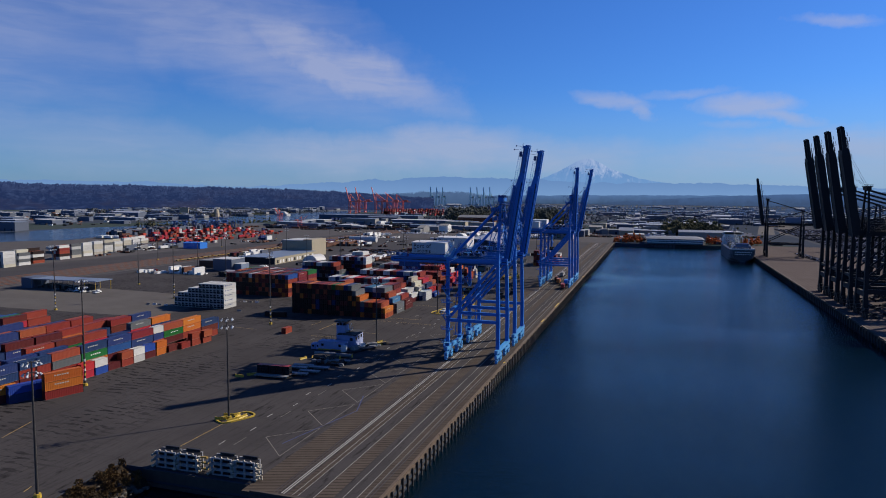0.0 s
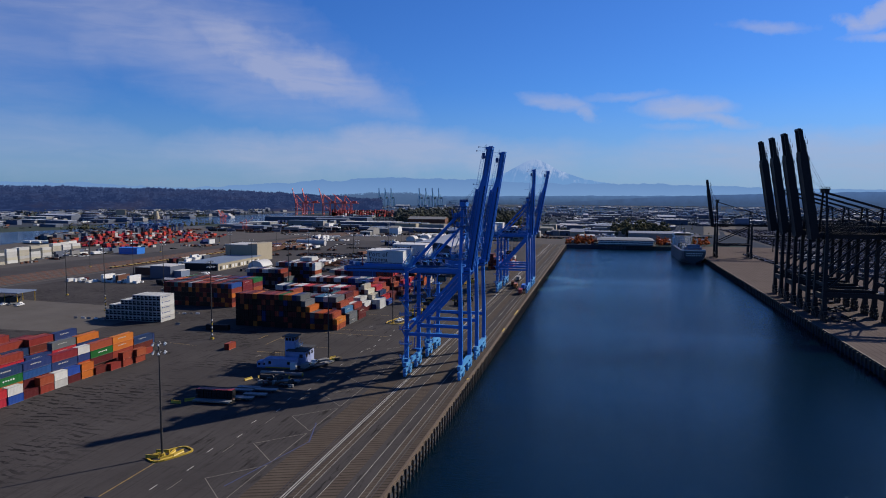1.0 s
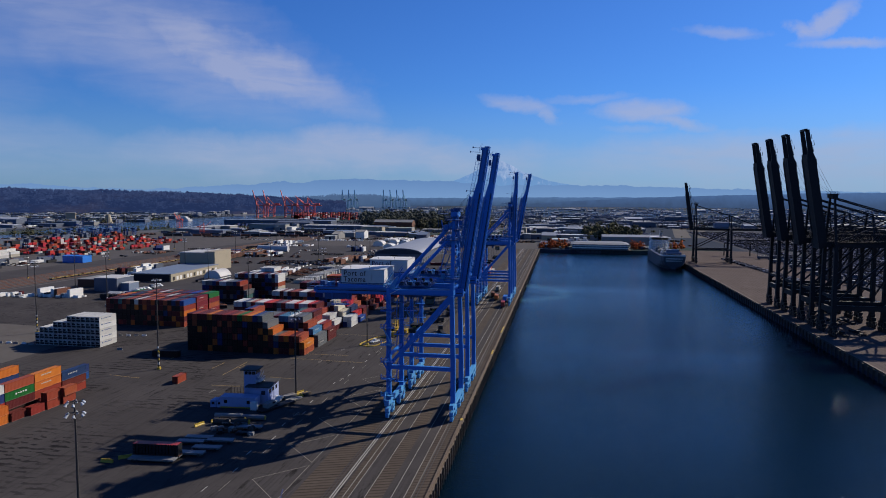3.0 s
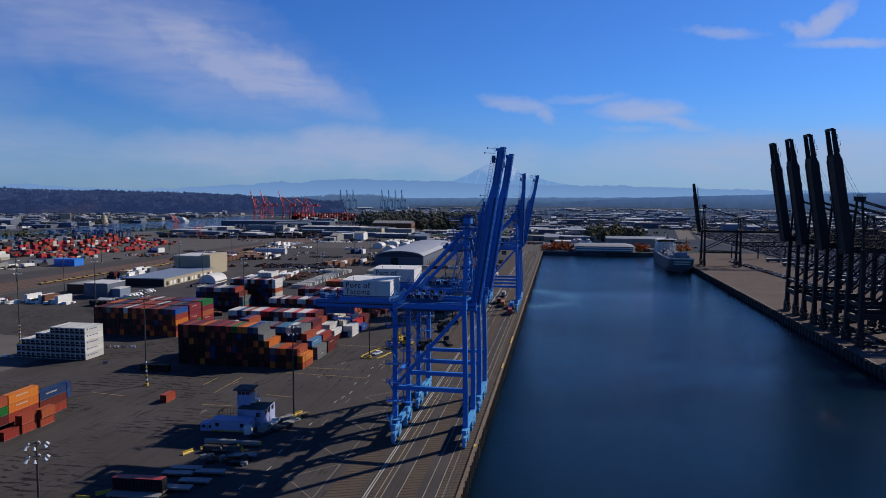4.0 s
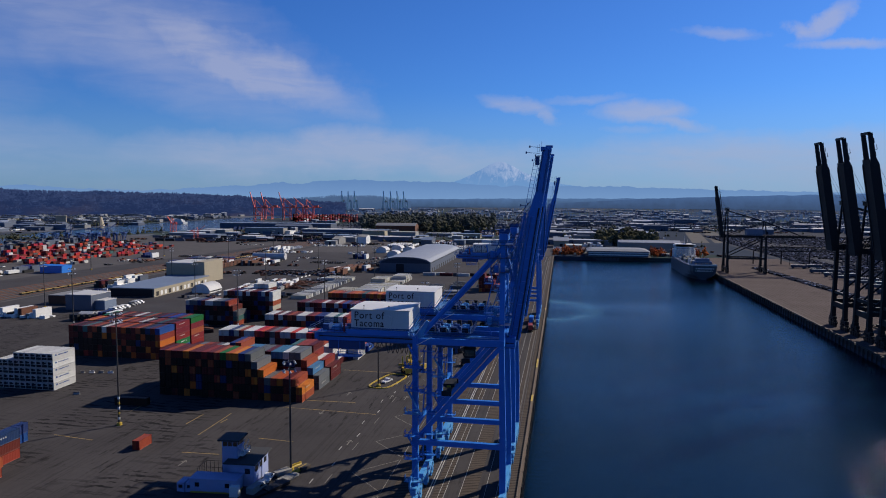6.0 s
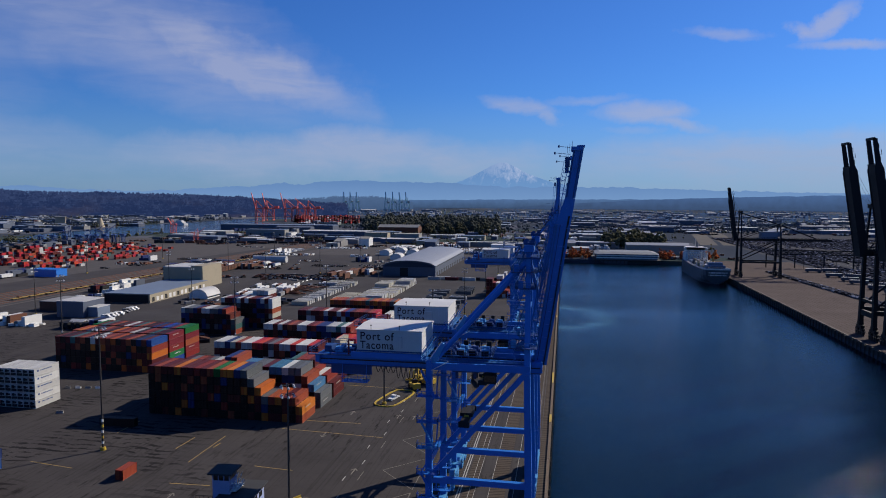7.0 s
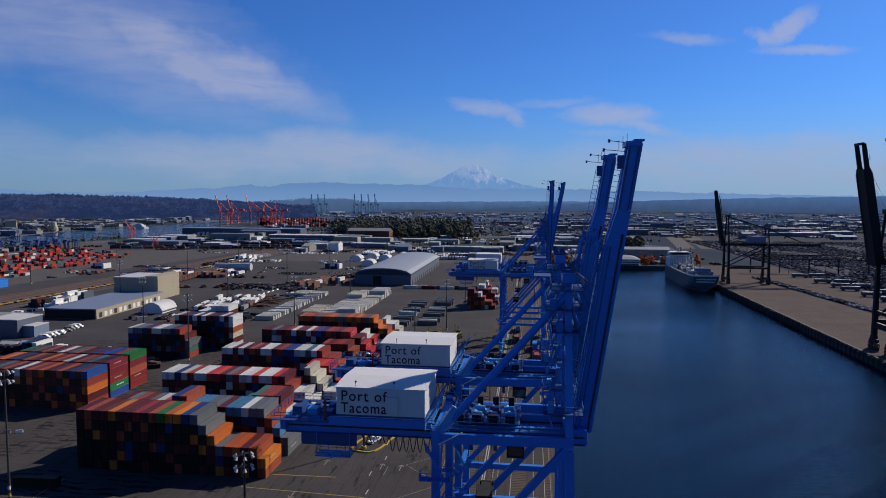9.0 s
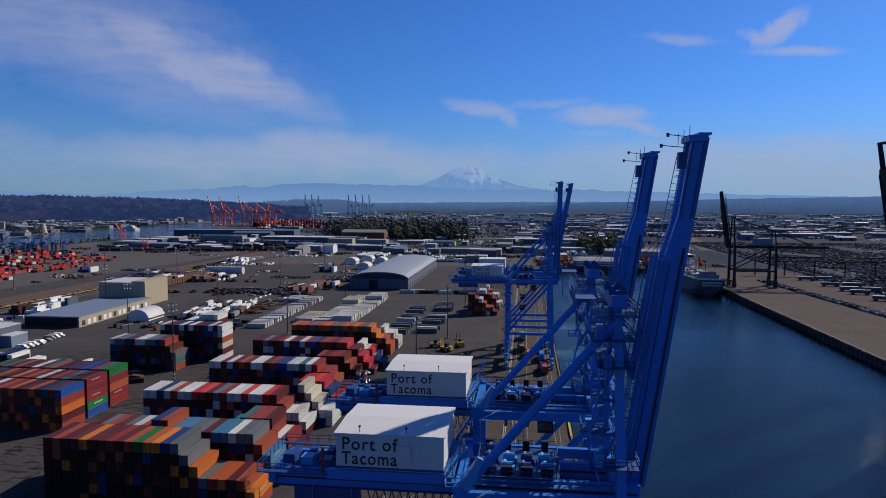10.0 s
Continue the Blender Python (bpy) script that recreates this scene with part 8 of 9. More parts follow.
WORDS = {"hazed_wall": "blue-grey", "hazed_roof": "pale blue-grey", "white_paint": "white", "dark_steel": "dark", "rust": "rusty", "wall_grey": "grey", "yellow": "yellow", "j_navy": "navy", "wall_slate": "slate", "roof_white": "pale", "roof_bluegrey": "blue-grey", "concrete": "concrete", "wall_cream": "cream", "j_maroon": "maroon"}
BUSY = [(-440, -235, 480, 562), (-250, -80, 330, 765), (-235, -170, 560, 965), (-170, 185, 0, 1005), (-400, -312, 480, 700), (165, 700, 380, 1600), (-1180, -785, 590, 2720), (-560, -430, 300, 760), (-730, -560, 740, 1080), (-300, -225, 920, 1060), (-425, -355, 830, 870)]


def open_ground(x, y, m=3.0):
    return not any(a - m < x < b + m and c - m < y < e + m for a, b, c, e in BUSY)


def small_clutter():
    """Lots of trailers, cars, heaps and stored gear over the back yard and the far flats."""
    rr = random.Random(55)
    bx = Boxes()

    def trailer(key, x, y, a):
        bx.add(key, x, y, 1.2, 2.5, 12, 2.7, a)
        bx.add("dark_steel", x, y, 0.25, 2.1, 10.5, 0.95, a)

    def car(key, x, y, a):
        bx.add(key, x, y, 0.35, 1.85, 4.5, 0.6, a)
        bx.add("dark_steel", x, y, 0.95, 1.65, 2.3, 0.5, a)
    shades = ["dark_steel"] * 5 + ["wall_grey"] * 3 + ["white_paint"] * 6 + ["rust"] * 3 + ["wall_slate"] * 3 + ["j_navy", "j_maroon", "rust"]
    for lot in range(980):
        y0 = 470 + 1900 * rr.random() ** 1.6
        x0 = rr.uniform(-0.95, 0.66) * (y0 + 60)
        a = rr.choice((0, 0, 0, 1.5708, 0.15, -0.1))
        kind = rr.choice(("trailers", "cars", "cars", "heaps", "gear", "gear", "boxes"))
        n, m = rr.randint(5, 16), rr.randint(1, 4)
        main = rr.choice(shades)
        c, s = math.cos(a), math.sin(a)
        for i in range(n):
            for j in range(m):
                du, dv = {"trailers": (3.6, 16), "cars": (2.9, 9), "heaps": (7, 8), "gear": (5, 5), "boxes": (2.8, 13)}[kind]
                u, v = i * du + rr.uniform(-0.3, 0.3), j * dv + rr.uniform(-0.5, 0.5)
                x, y = x0 + u * c - v * s, y0 + u * s + v * c
                if not open_ground(x, y) or rr.random() < 0.18:
                    continue
                key = main if rr.random() < 0.6 else rr.choice(shades)
                if kind == "trailers":
                    trailer(key, x, y, a)
                elif kind == "cars":
                    car(key, x, y, a)
                elif kind == "boxes":
                    bx.add(key, x, y, 0, 2.5, 12, 2.8 * rr.randint(1, 2), a)
                elif kind == "heaps":
                    w = rr.uniform(4, 8)
                    for q in range(3):
                        bx.add(rr.choice(("dark_steel", "rust", "dark_steel")), x + rr.uniform(-1, 1), y + rr.uniform(-1, 1), q * 0.8, w * (1 - 0.25 * q), w * (1 - 0.25 * q), 0.9, rr.uniform(0, 3))
                else:
                    bx.add(key, x, y, 0, rr.uniform(1, 4), rr.uniform(1, 7), rr.uniform(0.6, 2.6), a + rr.choice((0, 0, 0.5)))
    # rust-red bundles of bars, dark heaps and barrier runs near the white rows
    for k in range(46):
        x, y = -285 + rr.uniform(0, 28), 622 + rr.uniform(0, 44)
        bx.add("rust", x, y, 0.3 + 0.7 * (k % 3), 1.2, 11, 0.6, 1.3 + rr.uniform(-0.4, 0.4))
    for k in range(60):
        x, y = rr.uniform(-330, -245), rr.uniform(560, 600) if k % 2 else rr.uniform(700, 760)
        bx.add(rr.choice(("dark_steel", "rust", "dark_steel", "wall_grey")), x, y, 0, rr.uniform(1, 3), rr.uniform(2, 9), rr.uniform(0.6, 2.2), rr.uniform(0, 3))
    for k in range(90):
        x, y = rr.uniform(-318, -240), rr.uniform(440, 466)
        bx.add(rr.choice(("dark_steel", "dark_steel", "rust", "wall_grey")), x, y, 0, rr.uniform(1, 2.6), rr.uniform(2, 8), rr.uniform(0.6, 2.0), rr.uniform(0, 3))
    # lines of dark rail cars beyond the tracks
    for row, (ya, xa, xb) in enumerate(((1120, -700, -430), (1150, -720, -400), (1205, -760, -420), (1260, -700, -380))):
        x = xa
        while x < xb:
            bx.add(rr.choice(("dark_steel", "dark_steel", "wall_slate", "rust")), x, ya + (x - xa) * 0.18, 1.0, 15, 3.0, rr.uniform(2.6, 4.2), 0.18)
            x += 16.5
    # low sheds past those that stand as things of their own
    for k in range(760):
        y = 1150 + 2700 * rr.random()
        x = rr.uniform(-0.8, 0.75) * y
        if not open_ground(x, y, 30):
            continue
        w, l, h = rr.choice((12, 18, 30, 60)) * rr.uniform(0.8, 1.2), rr.uniform(10, 34), rr.uniform(4, 9)
        bx.add(rr.choice(("hazed_wall", "wall_slate", "hazed_wall", "wall_grey")), x, y, 0, w, l, h)
        bx.add(rr.choice(("hazed_roof", "roof_bluegrey", "roof_white", "hazed_roof", "roof_white")), x, y, h, w + 0.6, l + 0.6, 0.5)
    bx.close("yard_clutter", WORDS, "{} trailers, cars, sheds and stored gear across the back yard", "clutter")


small_clutter()


def red_yards():
    """Red container rows of the far terminals."""
    rr = random.Random(14)
    bins = {}

    def bx(key, x, y, z, ln):
        v, f = bins.setdefault(key, ([], []))
        n = len(v)
        for zz in (z, z + 2.75):
            for px, py in ((-1.2, -ln / 2), (1.2, -ln / 2), (1.2, ln / 2), (-1.2, ln / 2)):
                v.append((x + px, y + py, zz))
        f.extend(tuple(n + i for i in q) for q in ((4, 5, 6, 7), (0, 1, 5, 4), (1, 2, 6, 5), (2, 3, 7, 6), (3, 0, 4, 7)))
    reds = ["red"] * 7 + ["rustred"] * 6 + ["maroon"] * 4 + ["white"] * 2 + ["teal", "navy", "brown", "grey"]
    for j in range(11):
        for k in range(40):
            y = 760 + 7.2 * k
            x = -712 + 13.5 * j - (y - 760) * 0.12 + rr.uniform(-0.6, 0.6)
            if noise.noise((j * 0.55, k * 0.16, 2)) < -0.12 or rr.random() < 0.22:
                continue
            h = max(1, min(5, int(3.2 - 0.22 * j + 3.4 * noise.noise((j * 0.7, k * 0.23, 5)) + rr.uniform(-0.8, 0.8))))
            for z in range(h):
                for c in range(rr.randint(1, 3)):
                    bx(rr.choice(reds), x + 2.55 * c, y, z * 2.85, 6.1)
    for k in range(900):
        y = round(rr.uniform(1980, 2560) / 13) * 13
        x = -62 - math.tan(radians(17.2 + 5.2 * rr.randint(0, 24) / 24)) * (y - 135)
        for z in range(1 + (int(y / 13) * 7 + int(x / 60)) % 3):
            bx(rr.choice(reds), x, y, z * 2.85, 12.2)
            bx(rr.choice(reds), x + 2.6, y, z * 2.85, 12.2)
    for key, (v, f) in bins.items():
        stuff_mesh("far_containers", v, f, "j_" + key, f"{PALETTE[key][1]} containers in the rows of a far terminal", "containers")


red_yards()


def small_crane(x, y, paint, label, turn, scale=1.0, up=True, group=""):
    c = thing("terminal_crane", label, "crane", pose(x, y, 0, 0, 0, turn) @ Matrix.Scale(scale, 4), group)
    m = M[paint]
    for sx in (-12, 12):
        for s in (-9, 9):
            part("leg", made(beam, (sx, s, 0), (sx, s, 42), 2.2, 2.2), m, c)
        part("sill_beam", made(beam, (sx, -11, 5), (sx, 11, 5), 1.6, 2.0), m, c)
    for s in (-9, 9):
        part("cross_beam", made(beam, (-12, s, 16), (12, s, 16), 1.6, 1.8), m, c)
        part("diagonal", made(beam, (-12, s, 16), (12, s, 41), 1.2, 1.2), m, c)
        part("mast", made(beam, (12, s, 42), (11, s * 0.3, 70), 1.5, 1.5), m, c)
        part("backstay", made(beam, (11, s * 0.3, 70), (-14, s * 0.5, 44), 1.0, 1.0), m, c)
    part("girder", made(beam, (-38, 0, 43), (13, 0, 43), 7, 2.6), m, c)
    part("boom", made(beam, (13, 0, 43), (27, 0, 95), 5, 2.4, 4, 1.8) if up else made(beam, (13, 0, 43), (55, 0, 76), 5, 2.4, 4, 1.8), m, c)
    part("machinery_house", boxes((-30, -16, -4, 4, 44.3, 50)), m if paint != "teal_steel" else M["wall_grey"], c)
    return c


# far crane colours lightened: air haze put into the paint
M["red_steel"] = material("red_steel", (0.95, 0.17, 0.11), 0.55, other=(0.65, 0.11, 0.07), scale=0.2, fine=2)
M["teal_steel"] = material("teal_steel", (0.40, 0.66, 0.76), 0.55, other=(0.34, 0.56, 0.66), scale=0.2, fine=2)
for k, (x, y, up) in enumerate(((-975, 2070, True), (-968, 2130, True), (-885, 2080, True), (-846, 2085, False), (-826, 2120, False))):
    small_crane(x, y, "red_steel", "red container crane at a far terminal", 188, 0.93, up, "red far cranes")
for k in range(3):
    small_crane(-1178 + 20 * k, 3500 + 45 * k, "teal_steel", "grey-green container crane far beyond the flats", 120, 1.08, True, "grey-green far cranes")
for k in range(4):
    small_crane(-930 + 24 * k, 3420 + 45 * k, "teal_steel", "grey-green container crane far beyond the flats", 120, 1.08, True, "grey-green far cranes")
small_crane(-847, 1397, "red_steel", "red gantry crane by the waterway", 150, 0.42, False)
for k, (x, y) in enumerate(((-905, 1165), (-870, 1185), (-838, 1172))):
    small_crane(x, y, "deep_blue_steel", "dark blue-green yard gantry by the waterway", 15 + 20 * k, 0.36, False, "yard gantries")
small_crane(-684, 1204, "red_steel", "low red gantry crane among rail cars", 10, 0.3, False)


def straddle_carrier(x, y, turn):
    c = thing("straddle_carrier", "dark blue straddle carrier standing in the back yard", "straddle carrier", pose(x, y, 0, 0, 0, turn), "straddle carriers")
    for sx in (-2.4, 2.4):
        for sy in (-4.5, -1.5, 1.5, 4.5):
            part("leg", made(beam, (sx, sy, 0.8), (sx, sy * 0.7, 13), 0.5, 0.6), M["deep_blue_steel"], c)
        part("wheel_beam", boxes((sx - 0.45, sx + 0.45, -5.2, 5.2, 0.1, 1.3)), M["black"], c)
    part("top_frame", boxes((-2.9, 2.9, -4.6, 4.6, 12.6, 14.2)), M["deep_blue_steel"], c)


for k in range(14):
    straddle_carrier(-868 + 12 * k * (1 if k < 7 else 0.62), 1062 + 9 * (k % 5) + 3 * k, 20 + 70 * (k % 2))
fy = thing("ferry", "small white ferry lying in the waterway", "ship", pose(-1075, 1790, 0, 0, 0, 70))
part("hull", boxes((-7, 7, -28, 28, 0, 5)), M["white_paint"], fy)
part("deckhouse", boxes((-5.5, 5.5, -20, 18, 5, 9), (-4, 4, -14, 8, 9, 12)), M["white_paint"], fy)


# ---- far bank of the waterway ----
flat_block("warehouse", "dark blue-slate warehouse on the far river bank", -1110, -1048, 878, 905, 15, "wall_slate", "roof_bluegrey", bays=4)
hp = thing("hopper_building", "cream loading hopper with sloping conveyor on the far bank", "building", pose(-1245, 1560, 0, 0, 0, 35))
part("wall", boxes((-11, 11, -11, 11, 0, 26)), M["wall_cream"], hp)
part("roof", boxes((-11.6, 11.6, -11.6, 11.6, 26, 27)), M["wall_grey"], hp)
part("conveyor", made(beam, (10, 0, 24), (72, 0, 3), 4, 3.5), M["wall_cream"], hp)
for x in (30, 50):
    part("trestle", made(beam, (x, 0, 0), (x, 0, 24 - (x - 10) * 0.34 - 1.5), 1.2, 1.2), M["grey_steel"], hp)
part("second_hopper", made(tube, (84, 4, 0), (84, 4, 22), 11, 5, 12), M["wall_cream"], hp, "tapered cream silo")
br = random.Random(31)
bank = [(-1000 + 110 * t + br.gauss(0, 12), 1105 + 25 * t + br.gauss(0, 8)) for t in [br.random() for _ in range(70)]]
bank += [(-870 + br.gauss(0, 8), 1200 + 200 * br.random()) for _ in range(40)]
bank += [(-1190 + br.gauss(0, 14), 1420 + 420 * br.random()) for _ in range(150)]
bank += [(br.uniform(-1900, -1200), br.uniform(1750, 2150)) for _ in range(420)]
wood("river_trees", [(x, y, br.uniform(0.6, 1.1)) for x, y in bank], "broadleaf", "olive and brown trees along the waterway banks", 41, (8, 14), 4, 2)
bb = Boxes()
for k in range(760):
    y = br.uniform(820, 2250)
    x = -1060 - (y - 820) * 0.09 - br.uniform(10, 760)
    if k % 4 == 0:
        w, l, h = br.uniform(18, 60), br.uniform(12, 30), br.uniform(5, 11)
        bb.add(br.choice(("hazed_wall", "wall_slate", "hazed_wall", "wall_slate", "wall_grey")), x, y, 0, w, l, h)
        bb.add(br.choice(("hazed_roof", "roof_bluegrey", "hazed_wall", "roof_white")), x, y, h, w + 0.5, l + 0.5, 0.5)
    else:
        bb.add(br.choice(("dark_steel", "rust", "wall_grey", "white_paint", "wall_slate", "dark_steel")), x, y, 0, br.uniform(3, 14), br.uniform(3, 10), br.uniform(1.5, 5), br.uniform(0, 3))
for k in range(190):
    y = br.uniform(870, 1150)
    x = -792 - (y - 870) * 0.12 - br.uniform(0, 62)
    bb.add(br.choice(("dark_steel", "wall_slate", "dark_steel", "wall_slate", "rust", "wall_grey")), x, y, 0, br.uniform(3, 9), br.uniform(3, 16), br.uniform(2, 8), br.uniform(-0.2, 0.2))
bb.close("bank_sheds", WORDS, "{} sheds and stored gear on the far bank", "clutter")


# ---- machines on the wharf and yard ----
def yard_tractor(x, y, turn, cab, box, words):
    t = thing("yard_tractor", words, "truck", pose(x, y, 0.03, 0, 0, turn), "yard tractors")
    part("chassis", boxes((-1.0, 1.0, -6.5, 6.2, 0.75, 1.15)), M["dark_steel"], t)
    part("cab", boxes((-1.15, 1.15, 4.0, 6.2, 1.15, 3.1), (-1.15, 1.15, 6.2, 7.0, 0.8, 1.8)), M[cab], t)
    part("window", boxes((-1.18, 1.18, 4.5, 6.23, 2.1, 2.9)), M["glass"], t)
    if box:
        part("load", boxes((-1.2, 1.2, -6.4, 3.2, 1.2, 3.9)), M[box], t)
    for yy in (-5.4, -4.2, 3.0, 5.6):
        for sx in (-1, 1):
            part("wheel", made(tube, (sx * 0.75, yy, 0.5), (sx * 1.15, yy, 0.5), 0.5, n=10), M["rubber"], t)


def lift_truck(x, y, turn, paint="yellow"):
    t = thing("lift_truck", "yellow container lift truck parked on the yard", "forklift", pose(x, y, 0.03, 0, 0, turn), "lift trucks")
    part("body", boxes((-1.6, 1.6, -3.6, 2.6, 0.8, 2.2), (-1.5, 1.5, -3.9, -2.2, 0.9, 2.9)), M[paint], t)
    part("cab", boxes((-0.8, 0.8, -1.2, 0.6, 2.2, 4.0)), M["dark_steel"], t)
    bm = bmesh.new()
    for sx in (-0.9, 0.9):
        beam(bm, (sx, 3.0, 0.4), (sx, 3.4, 6.6), 0.35, 0.45)
    box(bm, -1.0, 1.0, 3.0, 3.5, 3.0, 3.5)
    part("mast", bm, M[paint], t)
    part("fork", boxes((-2.6, 2.6, 3.5, 3.9, 2.6, 3.3)), M["yellow"], t)
    for yy in (-2.4, 1.8):
        for sx in (-1, 1):
            part("wheel", made(tube, (sx * 1.2, yy, 0.8), (sx * 1.9, yy, 0.8), 0.8, n=12), M["rubber"], t)


for args in ((-64, 491, 4, "white_paint", "red_paint", "white yard tractor with a red box"), (-64.5, 515, 0, "blue_steel", "blue_steel", "blue yard tractor with a blue box"), (-75, 533, 8, "orange_paint", "rust", "orange yard tractor with a rusty load"),
             (-74, 564, 0, "white_paint", "wall_grey", "white yard tractor with a grey load"), (-71, 520, 3, "orange_paint", "orange_paint", "orange yard tractor with an orange box"), (-88, 399, 20, "black", None, "black yard tractor without load")):
    yard_tractor(*args)
for args in ((-112, 386, 30), (-108.5, 393, 70), (-113, 400, 10), (-114, 528, 60), (-121, 536, 100), (-108, 540, 20)):
    lift_truck(*args)
lift_truck(-96, 430, 45, "black")
lift_truck(-93, 452, 15, "dark_steel")


def sedan_row():
    for k, (x, y, tn) in enumerate(((-116.6, 370.5, 70), (-123.8, 268.5, 95))):
        vehicle("car" if k else "pickup", x, y, tn, "white_paint", "white " + ("car" if k else "pick-up") + " parked by a light mast")


sedan_row()


def office_gear():
    """Concrete slabs, blocks and drums lying beside the yard office."""
    rr = random.Random(61)
    for x, y, w, ln, h, tn, mt in ((-122.6, 262.5, 3.2, 8.6, 0.7, 62, "dark_steel"), (-119.6, 268.0, 3.0, 7.4, 0.9, 66, "dark_steel"), (-118.6, 273.6, 2.6, 6.0, 0.8, 70, "concrete"), (-121.4, 276.5, 2.4, 4.6, 1.1, 60, "concrete"), (-117.0, 281.0, 2.2, 3.6, 0.9, 75, "timber")):
        bm = boxes((-w / 2, w / 2, -ln / 2, ln / 2, 0.25, h), (-w / 2 + 0.2, -w / 2 + 0.6, -ln / 2, ln / 2, 0, 0.25), (w / 2 - 0.6, w / 2 - 0.2, -ln / 2, ln / 2, 0, 0.25))
        ob = part("stored_slab", bm, M[mt], None, "weathered slab on runners lying beside the yard office")
        tagged(ob, "", "slab", "slabs by the office")
        ob.matrix_basis = pose(x, y, 0.03, 0, 0, tn - 90)
    for x, y, ln, rad, mt in ((-131.5, 251.0, 9.0, 0.95, "concrete"), (-124.0, 251.6, 9.0, 0.85, "grey_steel"), (-128.0, 246.2, 11.0, 1.0, "timber"), (-129.0, 248.6, 8.0, 0.9, "dark_steel")):
        p = thing("fender_roller", "long round fender lying on the asphalt among stored gear", "fender", pose(x, y, rad + 0.03, 0, 0, 5), "stored fenders")
        part("barrel", made(tube, (-ln / 2, 0, 0), (ln / 2, 0, 0), rad, n=14), M[mt], p)
        for e in (-1, 1):
            part("end_ring", made(tube, (e * ln / 2, 0, 0), (e * (ln / 2 + 0.25), 0, 0), rad * 0.8, n=12), M["yellow"] if e > 0 and mt != "concrete" else M["black"], p)
    for x, y in ((-124.5, 243.5), (-128.5, 245.5), (-118.5, 240.5)):
        d = thing("cable_drum", "dark cable drum standing among stored gear", "drum", pose(x, y, 0.03, 0, 0, 70), "cable drums")
        for s in (-0.6, 0.6):
            part("flange", made(tube, (s - 0.06, 0, 1.1), (s + 0.06, 0, 1.1), 1.1, n=16), M["timber"], d)
        part("cable", made(tube, (-0.55, 0, 1.1), (0.55, 0, 1.1), 0.8, n=14), M["black"], d)
    for k in range(12):
        x, y = -131 + 1.2 * k, 239.5 + rr.uniform(-1.5, 4)
        ob = part("stored_gear", boxes((-0.9, 0.9, -0.6, 0.6, 0, rr.uniform(0.6, 1.6)), (-0.3, 0.3, -1.2, 1.2, 0, 0.5)), M[rr.choice(("dark_steel", "rust", "wall_grey", "white_paint"))], None, "box of worn lashing gear on the asphalt")
        tagged(ob, "", "crate", "lashing gear boxes")
        ob.matrix_basis = pose(x, y, 0.03, 0, 0, rr.uniform(0, 180))


office_gear()


# ---- hills, mountain ----
def wooded_hill(name, path, depth, mat, label, seed, trees=2600, th=(7, 12)):
    """A long hill: crest heights along a line, sloping to the flats, set with trees."""
    rr = random.Random(seed)
    bm = bmesh.new()
    rows = []
    n = 60
    for i in range(n + 1):
        f = i / n * (len(path) - 1)
        k = min(int(f), len(path) - 2)
        a, b = path[k], path[k + 1]
        t = f - k
        x, y, h = (a[j] + (b[j] - a[j]) * t for j in range(3))
        h *= 1 + 0.12 * noise.noise((i * 0.35, seed, 0)) + 0.07 * noise.noise((i * 0.9, seed, 4))
        d = Vector((x, y, 0)).normalized()
        rows.append([Vector((x, y, 0)) + d * (depth * (q - 1)) + Vector((0, 0, h * s + (3 * noise.noise((i * 0.6, q * 3, seed)) if s else -1))) for q, s in ((0.0, 0), (0.3, 0.4), (0.65, 0.8), (1.0, 1.0), (1.6, 1.0))])
    vs = [[bm.verts.new(p) for p in r] for r in rows]
    for i in range(n):
        for j in range(4):
            bm.faces.new((vs[i][j], vs[i + 1][j], vs[i + 1][j + 1], vs[i][j + 1]))
    for q in bm.faces:
        q.smooth = True
    tagged(part(name, bm, M[mat], None), label, "hill", "", "structure")
    v, f = [], []
    for k in range(trees):
        i = rr.uniform(0, n - 0.001)
        q = 3.15 - 2.6 * rr.random() ** 1.6
        j = min(int(q), 3)
        a, t, u = int(i), i - int(i), q - j
        p = rows[a][j].lerp(rows[a][j + 1], u).lerp(rows[a + 1][j].lerp(rows[a + 1][j + 1], u), t)
        s = rr.uniform(*th)
        leaf_clump(v, f, p.x, p.y, p.z + s * 0.3, s * 0.55, rr, 3, 1.2)
    stuff_mesh(name + "_trees", v, f, mat, "dense dark trees covering the hillside", "trees")


def ridge(name, dist, prof, mat, label, rough, seed, base=-60):
    """A far range standing at the limit of sight: outline by azimuth (degrees right of ahead) and elevation (degrees)."""
    bm = bmesh.new()
    top, bot = [], []
    a0, a1 = prof[0][0], prof[-1][0]
    n = int((a1 - a0) / 0.12)
    for i in range(n + 1):
        a = a0 + (a1 - a0) * i / n
        for (p, q) in zip(prof, prof[1:]):
            if p[0] <= a <= q[0]:
                e = p[1] + (q[1] - p[1]) * (a - p[0]) / (q[0] - p[0])
                break
        e += rough * (noise.noise((a * 0.9, seed, 0)) + 0.5 * noise.noise((a * 2.6, seed, 2)) + 0.25 * noise.noise((a * 6.5, seed, 4)))
        x, y = -40 + dist * math.sin(radians(a)), 90 + dist * math.cos(radians(a))
        top.append(bm.verts.new((x, y, 75 + dist * math.tan(radians(e)))))
        bot.append(bm.verts.new((x, y, base)))
    for i in range(n):
        bm.faces.new((bot[i], bot[i + 1], top[i + 1], top[i]))
    return tagged(part(name, bm, mat, None), label, "mountains", "", "structure")


